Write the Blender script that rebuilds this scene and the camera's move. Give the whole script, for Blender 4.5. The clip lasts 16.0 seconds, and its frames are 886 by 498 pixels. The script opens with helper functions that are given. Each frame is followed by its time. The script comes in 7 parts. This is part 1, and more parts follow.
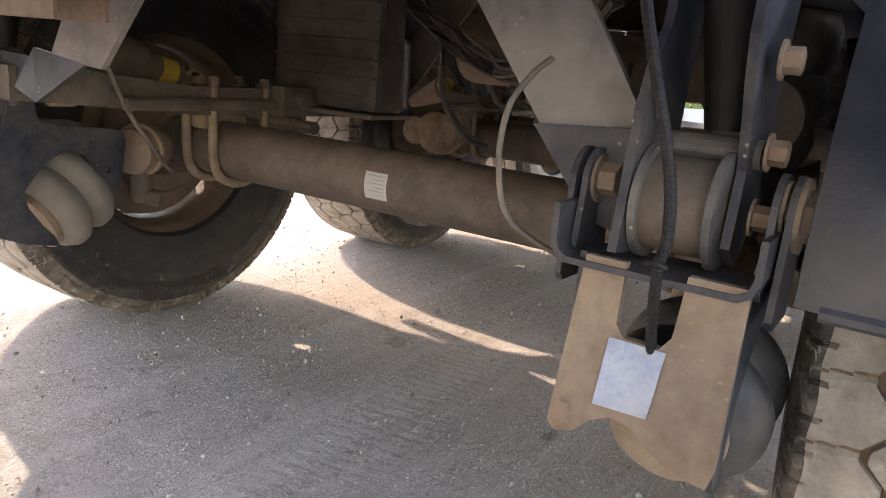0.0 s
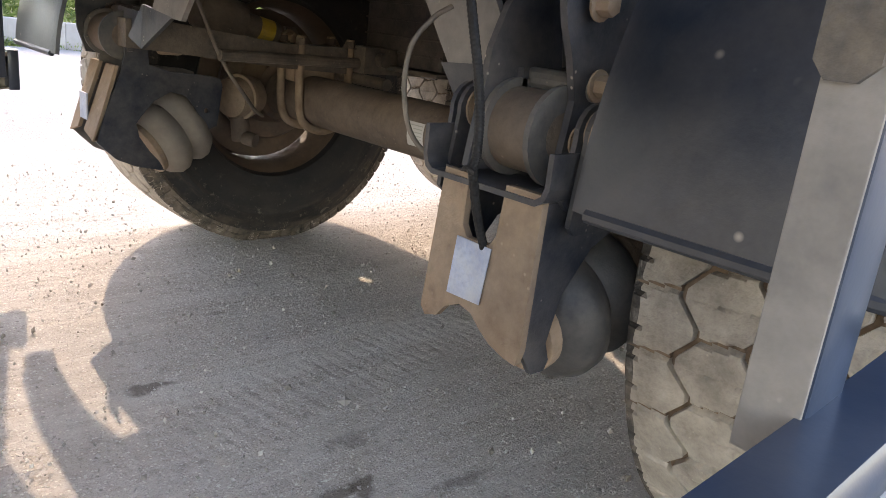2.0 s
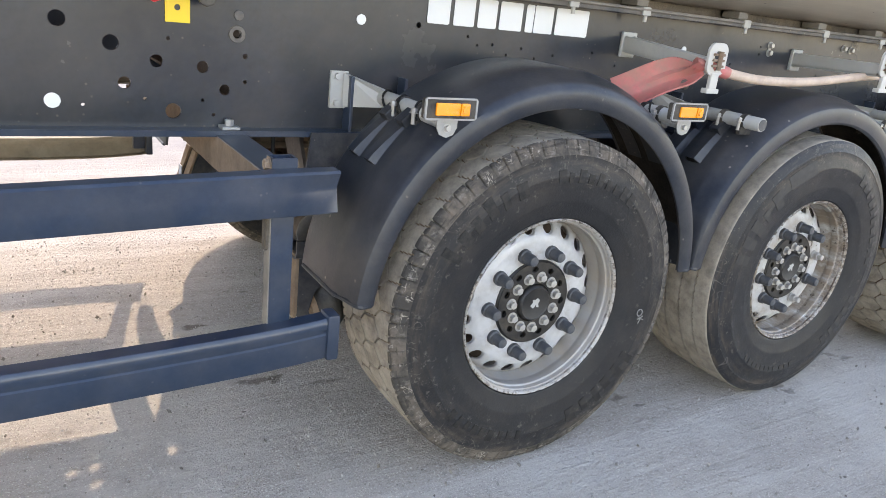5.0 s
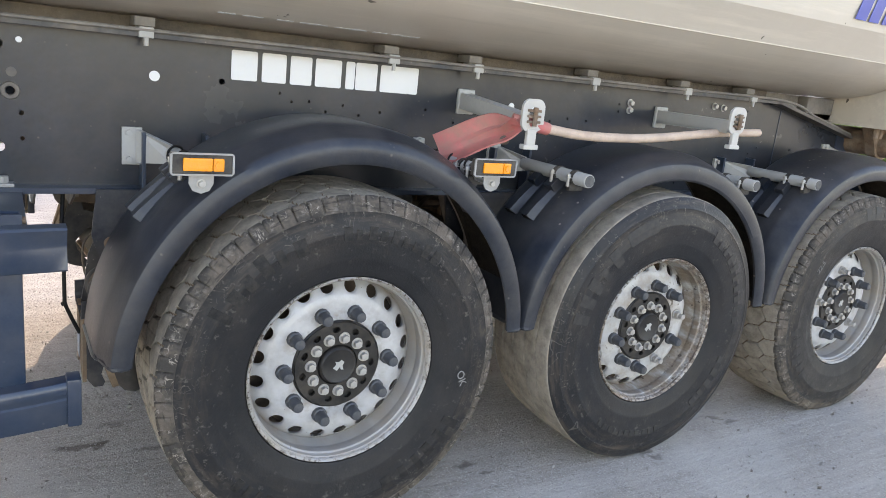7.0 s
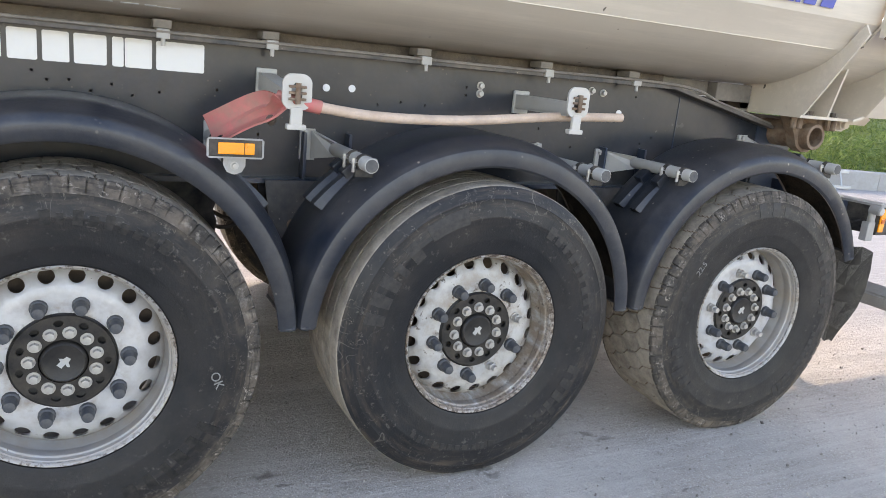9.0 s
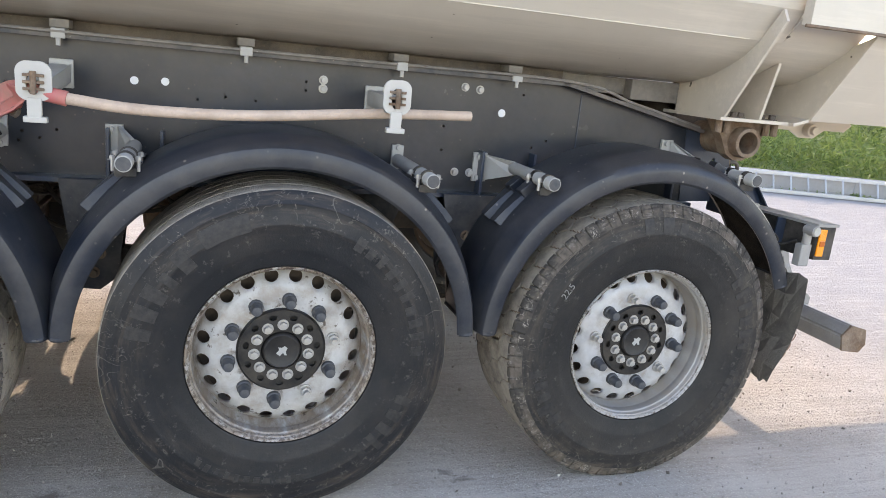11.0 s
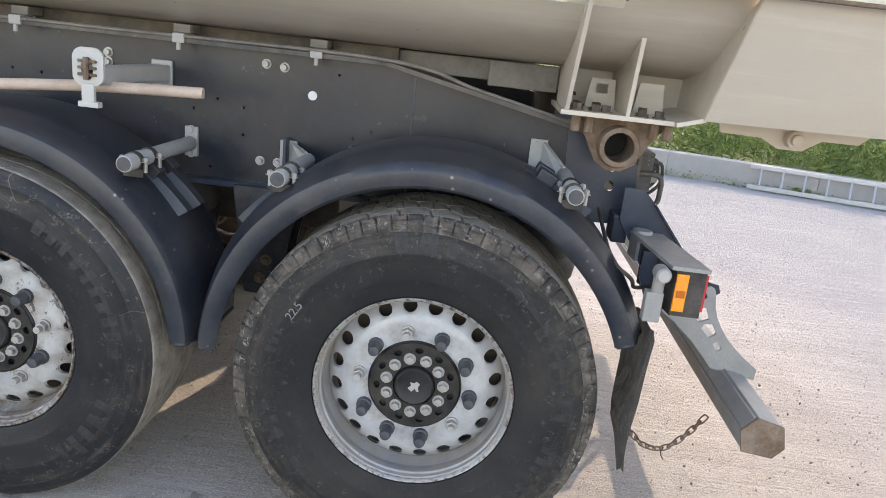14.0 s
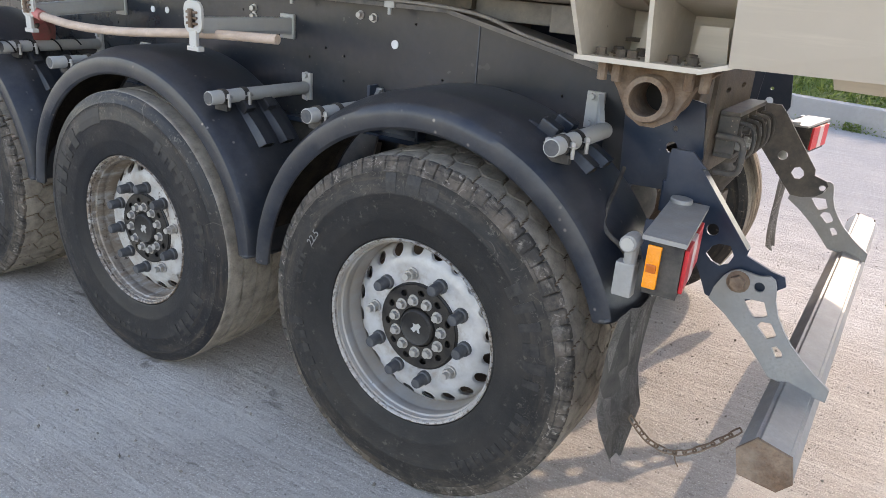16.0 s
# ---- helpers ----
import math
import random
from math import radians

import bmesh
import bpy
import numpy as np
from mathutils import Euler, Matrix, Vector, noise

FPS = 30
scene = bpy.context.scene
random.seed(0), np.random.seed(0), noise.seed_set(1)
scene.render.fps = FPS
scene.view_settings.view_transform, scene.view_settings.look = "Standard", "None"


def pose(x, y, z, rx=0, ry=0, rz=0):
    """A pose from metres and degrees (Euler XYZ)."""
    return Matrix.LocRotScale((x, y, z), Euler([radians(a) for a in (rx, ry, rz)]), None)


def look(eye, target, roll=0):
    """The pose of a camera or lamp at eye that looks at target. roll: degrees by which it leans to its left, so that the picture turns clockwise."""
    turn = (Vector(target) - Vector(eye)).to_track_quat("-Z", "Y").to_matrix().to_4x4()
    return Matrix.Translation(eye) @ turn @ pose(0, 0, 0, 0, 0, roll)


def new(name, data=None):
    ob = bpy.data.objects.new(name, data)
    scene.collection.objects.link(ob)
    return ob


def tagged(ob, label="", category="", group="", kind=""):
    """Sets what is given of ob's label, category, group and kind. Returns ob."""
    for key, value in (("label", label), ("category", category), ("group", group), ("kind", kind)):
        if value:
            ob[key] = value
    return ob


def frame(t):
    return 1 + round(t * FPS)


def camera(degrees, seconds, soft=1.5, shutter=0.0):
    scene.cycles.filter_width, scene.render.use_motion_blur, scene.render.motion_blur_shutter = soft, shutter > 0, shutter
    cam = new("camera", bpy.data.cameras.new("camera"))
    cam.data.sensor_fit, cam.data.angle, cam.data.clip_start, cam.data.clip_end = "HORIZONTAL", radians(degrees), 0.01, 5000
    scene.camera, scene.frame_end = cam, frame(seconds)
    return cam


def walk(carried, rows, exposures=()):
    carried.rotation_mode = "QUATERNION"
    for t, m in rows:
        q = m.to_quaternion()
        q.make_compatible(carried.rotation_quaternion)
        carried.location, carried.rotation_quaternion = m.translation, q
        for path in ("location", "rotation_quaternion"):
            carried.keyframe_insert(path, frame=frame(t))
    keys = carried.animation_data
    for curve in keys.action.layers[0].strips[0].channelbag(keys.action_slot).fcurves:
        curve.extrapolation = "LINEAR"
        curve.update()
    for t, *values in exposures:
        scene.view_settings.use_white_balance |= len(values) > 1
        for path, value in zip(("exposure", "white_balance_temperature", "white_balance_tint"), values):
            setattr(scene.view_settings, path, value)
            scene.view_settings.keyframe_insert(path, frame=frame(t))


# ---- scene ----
cam = camera(62.0, 16.0, soft=0.6)
PATH = [
    (0, (-1.357, 0.291, 0.796), (0.271, 1.348, 0.315), 5.2),
    (0.5, (-1.337, 0.236, 0.788), (0.292, 1.294, 0.309), 5.1),
    (1, (-1.295, 0.151, 0.761), (0.249, 1.314, 0.249), 6.2),
    (1.5, (-1.274, 0.043, 0.759), (0.159, 1.331, 0.22), 5.9),
    (2, (-1.279, -0.101, 0.787), (0.041, 1.287, 0.213), 6.5),
    (2.2, (-1.308, -0.197, 0.812), (-0.074, 1.270, 0.236), 6.1),
    (2.3, (-1.332, -0.255, 0.842), (-0.170, 1.262, 0.260), 5.6),
    (2.5, (-1.368, -0.369, 0.92), (-0.32, 1.22, 0.306), 5.1),
    (3, (-1.373, -0.578, 1.078), (-0.316, 0.988, 0.42), 5.6),
    (3.5, (-1.379, -0.865, 1.222), (-0.347, 0.605, 0.342), 6.4),
    (4, (-1.387, -1.12, 1.321), (-0.389, 0.39, 0.47), 6.5),
    (4.2, (-1.418, -1.221, 1.351), (-0.423, 0.314, 0.543), 6.6),
    (6.3, (-1.124, -1.847, 1.408), (-0.074, -0.215, 0.925), 6.3),
    (6.5, (-1.036, -1.827, 1.414), (0.013, -0.193, 0.934), 6.2),
    (7, (-0.841, -1.826, 1.431), (0.184, -0.177, 0.95), 6.2),
    (7.5, (-0.617, -1.845, 1.423), (0.386, -0.184, 0.938), 6.2),
    (8, (-0.385, -1.946, 1.422), (0.579, -0.26, 0.942), 5.8),
    (8.5, (-0.157, -2.01, 1.405), (0.771, -0.304, 0.927), 5.6),
    (9, (0.068, -2.064, 1.418), (0.946, -0.332, 0.94), 5.7),
    (9.5, (0.332, -2.111, 1.409), (1.152, -0.351, 0.929), 5.5),
    (10, (0.576, -2.152, 1.422), (1.338, -0.368, 0.937), 5.6),
    (10.2, (0.658, -2.151, 1.42), (1.417, -0.366, 0.932), 5.7),
    (12.3, (1.84, -2.096, 1.511), (2.142, -0.175, 1.043), 6.2),
    (12.5, (1.954, -2.039, 1.499), (2.236, -0.117, 1.023), 6.5),
    (13, (2.188, -1.906, 1.518), (2.431, 0.012, 1.003), 6.7),
    (13.5, (2.465, -1.897, 1.505), (2.481, 0.028, 0.963), 6.1),
    (14, (2.733, -1.912, 1.518), (2.658, 0.011, 0.974), 6.4),
    (14.5, (2.959, -1.824, 1.48), (2.745, 0.089, 0.937), 6.4),
    (15, (3.171, -1.686, 1.526), (2.898, 0.208, 0.943), 6.5),
    (15.5, (3.453, -1.611, 1.521), (2.793, 0.163, 0.875), 5.3),
    (16, (3.724, -1.606, 1.525), (2.739, -0.008, 0.835), 4.4),
]
EXPOSURES = [(0.0, 2.0, 8300, 26), (0.5, 2.12, 8300, 25), (1.0, 2.1, 8300, 24), (2.0, 1.6, 8200, 22), (2.5, 1.42, 8200, 21), (3.0, 1.54, 8250, 20), (4.2, 1.36, 8350, 21), (6.3, 1.1, 8300, 20), (10.0, 1.01, 8250, 21), (13.0, 0.95, 8200, 20), (14.0, 0.86, 8200, 20), (15.0, 0.65, 8100, 21), (15.5, 0.70, 8000, 20), (16.0, 0.78, 8000, 20)]
walk(cam, [(t, look(eye, target, roll)) for t, eye, target, roll in PATH], EXPOSURES)

# ---- world and sun: late, clear day, the sun stands on the far side of the trailer ----
SUN_WAY = Vector((0.36, 1.46, 1.0)).normalized()
world = bpy.data.worlds.new("world")
scene.world = world
world.use_nodes = True
wn = world.node_tree.nodes
sky = wn.new("ShaderNodeTexSky")
sky.sky_type = "NISHITA"
sky.sun_disc = False
sky.sun_elevation = math.asin(SUN_WAY.z)
sky.sun_rotation = math.atan2(SUN_WAY.x, SUN_WAY.y)
sky.air_density, sky.dust_density = 1.0, 0.6
world.node_tree.links.new(sky.outputs[0], wn["Background"].inputs[0])
wn["Background"].inputs[1].default_value = 0.40
sun = new("sun", bpy.data.lights.new("sun", "SUN"))
sun.data.energy, sun.data.angle, sun.data.color = 2.22, radians(0.53), (1.0, 0.94, 0.83)
sun.matrix_world = look(SUN_WAY * 50, (0, 0, 0))


# ---- materials ----
def mat(name, base, rough=0.5, metal=0.0, var=0.2, scale=6.0, dust=None, amount=0.3, dust_scale=3.0,
        bump=0.1, bump_scale=60.0, spots=0.0, spot_scale=40.0, coat=0.0, streak=0.0, spec=0.5):
    """Painted or raw surface: two scales of tone, a dust layer with its own patches, fine relief."""
    m = bpy.data.materials.new(name)
    m.use_nodes = True
    nt = m.node_tree
    n, l = nt.nodes, nt.links
    b = n["Principled BSDF"]
    co = n.new("ShaderNodeTexCoord")
    def noise_node(s, detail=4.0, r=0.6):
        t = n.new("ShaderNodeTexNoise")
        t.inputs["Scale"].default_value, t.inputs["Detail"].default_value = s, detail
        t.inputs["Roughness"].default_value = r
        l.new(co.outputs["Object"], t.inputs["Vector"])
        return t
    def ramp(src, a, z):
        r = n.new("ShaderNodeMapRange")
        r.inputs[1].default_value, r.inputs[2].default_value = a, z
        l.new(src, r.inputs[0])
        return r.outputs[0]
    def mix(fac, a, c):
        x = n.new("ShaderNodeMix")
        x.data_type = "RGBA"
        for s, v in ((x.inputs[0], fac), (x.inputs[6], a), (x.inputs[7], c)):
            if hasattr(v, "links"):
                l.new(v, s)
            else:
                s.default_value = v if isinstance(v, float) else (*v, 1.0)
        return x.outputs[2]
    big, small = noise_node(scale), noise_node(scale * 9, 3.0)
    lo = tuple(max(0.0, c * (1 - var)) for c in base)
    hi = tuple(min(1.0, c * (1 + var)) for c in base)
    col = mix(ramp(big.outputs[0], 0.3, 0.7), lo, hi)
    col = mix(ramp(small.outputs[0], 0.45, 0.75), col, tuple(c * (1 - 0.6 * var) for c in base))
    if dust:
        d = noise_node(dust_scale, 6.0, 0.7)
        f = n.new("ShaderNodeMath")
        f.operation = "MULTIPLY"
        l.new(ramp(d.outputs[0], 0.35, 0.72), f.inputs[0])
        f.inputs[1].default_value = amount
        col = mix(f.outputs[0], col, dust)
        r = n.new("ShaderNodeMapRange")
        r.inputs[3].default_value, r.inputs[4].default_value = rough, min(1.0, rough + 0.4)
        l.new(f.outputs[0], r.inputs[0])
        l.new(r.outputs[0], b.inputs["Roughness"])
    else:
        r = n.new("ShaderNodeMapRange")
        r.inputs[3].default_value, r.inputs[4].default_value = max(0.05, rough - 0.1), min(1.0, rough + 0.12)
        l.new(big.outputs[0], r.inputs[0])
        l.new(r.outputs[0], b.inputs["Roughness"])
    if spots:
        v = n.new("ShaderNodeTexVoronoi")
        v.inputs["Scale"].default_value = spot_scale
        l.new(co.outputs["Object"], v.inputs["Vector"])
        g = noise_node(spot_scale * 0.25, 2.0)
        s = n.new("ShaderNodeMath")
        s.operation = "MULTIPLY"
        l.new(ramp(v.outputs["Distance"], 0.16, 0.06), s.inputs[0])
        l.new(ramp(g.outputs[0], 0.52, 0.62), s.inputs[1])
        k = n.new("ShaderNodeMath")
        k.operation = "MULTIPLY"
        l.new(s.outputs[0], k.inputs[0])
        k.inputs[1].default_value = spots
        col = mix(k.outputs[0], col, dust or (0.5, 0.46, 0.4))
    if streak:
        # long streaks painting reflection bands, grey dirt and small black specks
        mp = n.new("ShaderNodeMapping")
        mp.inputs["Scale"].default_value = (0.5, 7.0, 7.0)
        l.new(co.outputs["Object"], mp.inputs["Vector"])
        st = noise_node(2.4, 7.0, 0.7)
        l.new(mp.outputs[0], st.inputs["Vector"])
        k = n.new("ShaderNodeMath")
        k.operation = "MULTIPLY"
        l.new(ramp(st.outputs[0], 0.5, 0.72), k.inputs[0])
        k.inputs[1].default_value = streak
        col = mix(k.outputs[0], col, tuple(c * 1.28 for c in base))
        dk = ramp(noise_node(16.0, 2.0).outputs[0], 0.735, 0.76)
        col = mix(dk, col, (0.10, 0.08, 0.06))
        dl = ramp(st.outputs[0], 0.38, 0.25)
        k2 = n.new("ShaderNodeMath")
        k2.operation = "MULTIPLY"
        l.new(dl, k2.inputs[0])
        k2.inputs[1].default_value = streak
        col = mix(k2.outputs[0], col, tuple(c * 0.72 for c in base))
    l.new(col, b.inputs["Base Color"])
    b.inputs["Metallic"].default_value = metal
    b.inputs["Coat Weight"].default_value = coat
    b.inputs["Specular IOR Level"].default_value = spec
    if bump:
        h = noise_node(bump_scale, 5.0, 0.65)
        bn = n.new("ShaderNodeBump")
        bn.inputs["Strength"].default_value, bn.inputs["Distance"].default_value = bump, 0.01
        l.new(h.outputs[0], bn.inputs["Height"])
        l.new(bn.outputs[0], b.inputs["Normal"])
    return m


DUST = (0.42, 0.36, 0.29)
M = dict(
    chassis=mat("chassis_paint", (0.012, 0.026, 0.050), 0.30, var=0.15, dust=DUST, amount=0.07, dust_scale=9, bump=0.03, bump_scale=25, coat=0.12, spots=0.12, spot_scale=38),
    # large warm patches stand for sunlit ground mirrored in the web
    web=mat("dusty_chassis_web_paint", (0.011, 0.017, 0.026), 0.24, var=0.25, scale=3.0, dust=(0.30, 0.25, 0.185), amount=0.11, dust_scale=1.7, bump=0.03, bump_scale=12, coat=0.06, spec=0.42, spots=0.2, spot_scale=38),
    under=mat("dusty_underbody_paint", (0.040, 0.042, 0.045), 0.55, var=0.3, dust=(0.36, 0.29, 0.22), amount=0.42, dust_scale=7, spots=0.9, spot_scale=60),
    dusty=mat("dust_caked_steel", (0.17, 0.112, 0.072), 0.85, var=0.35, dust=(0.33, 0.245, 0.172), amount=0.62, dust_scale=11, bump=0.3, bump_scale=90, spots=0.6, spot_scale=60),
    brace=mat("dusty_grey_brace_paint", (0.135, 0.122, 0.108), 0.8, var=0.25, dust=(0.33, 0.29, 0.245), amount=0.6, dust_scale=7, spots=0.8, spot_scale=70, bump=0.15),
    # pale dust tan; on the far rails it also paints ground-bounce light
    bounce_dust=mat("pale_dust_coated_rail", (0.26, 0.22, 0.17), 0.85, var=0.2, dust=(0.42, 0.36, 0.28), amount=0.6, dust_scale=6, bump=0.1),
    plastic=mat("grey_black_plastic", (0.0085, 0.0135, 0.0225), 0.37, var=0.25, spec=0.48, dust=DUST, amount=0.10, dust_scale=5, spots=0.55, spot_scale=27, bump=0.08, bump_scale=140),
    guard_inside=mat("mud_sprayed_guard_inside", (0.009, 0.008, 0.0075), 0.85, var=0.4, spec=0.2, dust=(0.12, 0.092, 0.068), amount=0.5, dust_scale=9, bump=0.5, bump_scale=150, spots=0.6, spot_scale=80),
    tank=mat("black_sooty_tank", (0.045, 0.037, 0.031), 0.6, var=0.5, scale=5, spec=0.4, dust=(0.24, 0.19, 0.15), amount=0.55, dust_scale=6, bump=0.3),
    navy=mat("dark_navy_paint", (0.009, 0.013, 0.021), 0.45, var=0.35, spec=0.4, dust=(0.34, 0.29, 0.24), amount=0.22, dust_scale=9, bump=0.12, spots=0.95, spot_scale=62),
    black=mat("black_rubber", (0.013, 0.013, 0.014), 0.6, spec=0.3, var=0.2, dust=DUST, amount=0.25, dust_scale=8, bump=0.1),
    loom=mat("dusty_cable_sheath", (0.075, 0.064, 0.054), 0.7, var=0.3, dust=(0.24, 0.19, 0.145), amount=0.7, dust_scale=14, bump=0.1),
    hose=mat("black_hose_rubber", (0.005, 0.005, 0.005), 0.6, var=0.2, spec=0.3, dust=DUST, amount=0.03, dust_scale=12, bump=0.05),
    bellows=mat("dull_bellows_rubber", (0.016, 0.016, 0.017), 0.55, var=0.2, dust=DUST, amount=0.2, dust_scale=9, bump=0.1),
    rim_inner=mat("sooty_brown_rim_inside", (0.070, 0.046, 0.031), 0.5, var=0.4, dust=(0.22, 0.15, 0.10), amount=0.5, dust_scale=9, bump=0.2),
    bellows_dusty=mat("dust_covered_bellows", (0.15, 0.125, 0.10), 0.85, var=0.15, dust=(0.26, 0.22, 0.175), amount=0.6, dust_scale=8, bump=0.1),
    soot=mat("dark_sooty_steel", (0.060, 0.049, 0.040), 0.65, var=0.4, scale=9, dust=(0.30, 0.225, 0.16), amount=0.45, dust_scale=8, bump=0.3, spots=0.5, spot_scale=50),
    letter_worn=mat("worn_raised_rubber", (0.009, 0.009, 0.0095), 0.6, var=0.4, scale=30, spec=0.28, dust=(0.10, 0.085, 0.07), amount=0.35, dust_scale=40, bump=0.1),
    tread=mat("dust_covered_tread", (0.215, 0.182, 0.146), 0.9, var=0.35, scale=18, dust=(0.42, 0.357, 0.285), amount=0.8, dust_scale=17, bump=0.5, bump_scale=130, spots=0.5, spot_scale=90),
    # one dusty rubber twice: sun put into the pale colour, the other dark
    flap=mat("dusty_grey_flap_rubber", (0.38, 0.365, 0.34), 0.75, var=0.15, dust=DUST, amount=0.4, dust_scale=8, bump=0.1),
    flap_front=mat("mud_splashed_flap_rubber", (0.05, 0.048, 0.045), 0.8, var=0.3, scale=8, dust=(0.30, 0.275, 0.24), amount=0.5, dust_scale=7, bump=0.2),
    groove=mat("dark_caked_groove", (0.10, 0.066, 0.042), 0.95, var=0.4, dust=(0.28, 0.19, 0.12), amount=0.55, dust_scale=30, bump=0.2),
    axle=mat("dusty_dark_axle_paint", (0.070, 0.050, 0.037), 0.7, var=0.4, scale=10, dust=(0.27, 0.20, 0.145), amount=0.4, dust_scale=9, spots=0.6, spot_scale=60, bump=0.2),
    letter=mat("raised_sidewall_rubber", (0.006, 0.006, 0.007), 0.55, var=0.3, scale=30, dust=(0.11, 0.095, 0.08), amount=0.35, dust_scale=45, bump=0.05),
    hub=mat("dark_dusty_hub", (0.006, 0.006, 0.0065), 0.5, var=0.3, dust=(0.2, 0.16, 0.12), amount=0.12, dust_scale=20, bump=0.1),
    hub_flange=mat("dusty_black_hub_flange", (0.009, 0.009, 0.0095), 0.55, var=0.3, spec=0.35, dust=(0.22, 0.175, 0.13), amount=0.22, dust_scale=16, bump=0.1),
    bolt=mat("zinc_bolt_steel", (0.43, 0.415, 0.39), 0.45, metal=0.6, var=0.2, dust=(0.3, 0.24, 0.18), amount=0.3, dust_scale=40, bump=0.1),
    cap=mat("dark_nut_cap_plastic", (0.035, 0.040, 0.048), 0.5, var=0.15, dust=DUST, amount=0.15, dust_scale=40, bump=0.02),
    body=mat("beige_grey_body_paint", (0.55, 0.485, 0.40), 0.33, var=0.06, scale=1.2, dust=(0.44, 0.38, 0.31), amount=0.35, dust_scale=1.6, bump=0.03, bump_scale=8, coat=0.2, spots=0.15, spot_scale=9, streak=0.5),
    zinc=mat("galvanised_steel", (0.30, 0.30, 0.295), 0.55, metal=0.4, var=0.15, scale=14, dust=DUST, amount=0.35, dust_scale=9, bump=0.06),
    grey=mat("grey_tube_paint", (0.36, 0.36, 0.345), 0.5, var=0.1, dust=DUST, amount=0.35, dust_scale=16, bump=0.06),
    white=mat("white_holder_paint", (0.46, 0.445, 0.41), 0.5, var=0.06, dust=DUST, amount=0.3, dust_scale=20, bump=0.03),
    decal=mat("white_decal_film", (0.66, 0.66, 0.65), 0.4, var=0.02, bump=0.0),
    blue=mat("blue_decal_film", (0.05, 0.07, 0.32), 0.4, var=0.05, bump=0.0),
    amber=mat("amber_reflector_plastic", (0.95, 0.30, 0.01), 0.2, var=0.06, scale=30, bump=0.35, bump_scale=220, coat=0.5),
    amber_dark=mat("amber_dome_plastic", (0.55, 0.12, 0.01), 0.3, var=0.1, bump=0.1),
    red=mat("red_reflector_film", (0.62, 0.03, 0.035), 0.35, var=0.1, bump=0.1, bump_scale=200),
    reflective=mat("pale_reflector_film", (0.72, 0.52, 0.50), 0.35, var=0.06, bump=0.1, bump_scale=200),
    rust=mat("rusty_steel", (0.15, 0.088, 0.052), 0.85, var=0.45, scale=18, dust=DUST, amount=0.4, dust_scale=14, bump=0.4, bump_scale=70),
    wood=mat("worn_wooden_handle", (0.56, 0.43, 0.34), 0.65, var=0.15, scale=14, dust=(0.26, 0.17, 0.12), amount=0.55, dust_scale=8, bump=0.1),
    shovel=mat("faded_red_plastic", (0.52, 0.13, 0.12), 0.55, var=0.2, dust=(0.30, 0.20, 0.15), amount=0.85, dust_scale=14, bump=0.06),
    yellow=mat("yellow_plate_film", (0.80, 0.52, 0.02), 0.4, var=0.05, bump=0.0),
    tag=mat("dirty_yellow_film", (0.50, 0.33, 0.02), 0.5, var=0.2, scale=40, dust=(0.16, 0.12, 0.08), amount=0.7, dust_scale=40, bump=0.05),
    chalk=mat("faint_chalk", (0.20, 0.195, 0.185), 0.9, var=0.25, scale=60, bump=0.0),
    strap=mat("spotted_rusty_strap", (0.05, 0.047, 0.045), 0.75, var=0.4, scale=25, dust=(0.30, 0.23, 0.155), amount=0.45, dust_scale=22, bump=0.3, bump_scale=120),
    label=mat("printed_white_label", (0.40, 0.38, 0.345), 0.5, var=0.08, dust=DUST, amount=0.25, dust_scale=30, bump=0.0),
    ink=mat("grey_print", (0.27, 0.26, 0.24), 0.6, var=0.1, bump=0.0),
    sticker=mat("blue_white_worn_sticker", (0.24, 0.28, 0.37), 0.5, var=0.35, scale=16, dust=(0.42, 0.41, 0.39), amount=0.9, dust_scale=22, bump=0.0, spots=1.0, spot_scale=120),
    kerb=mat("weathered_concrete", (0.34, 0.34, 0.335), 0.9, var=0.15, scale=1.5, dust=(0.28, 0.25, 0.2), amount=0.4, dust_scale=1.2, bump=0.4, bump_scale=30),
    alu=mat("dull_aluminium", (0.42, 0.43, 0.44), 0.4, metal=0.6, var=0.08, bump=0.03),
    bark=mat("grey_fence_post", (0.10, 0.10, 0.10), 0.8, var=0.2),
)


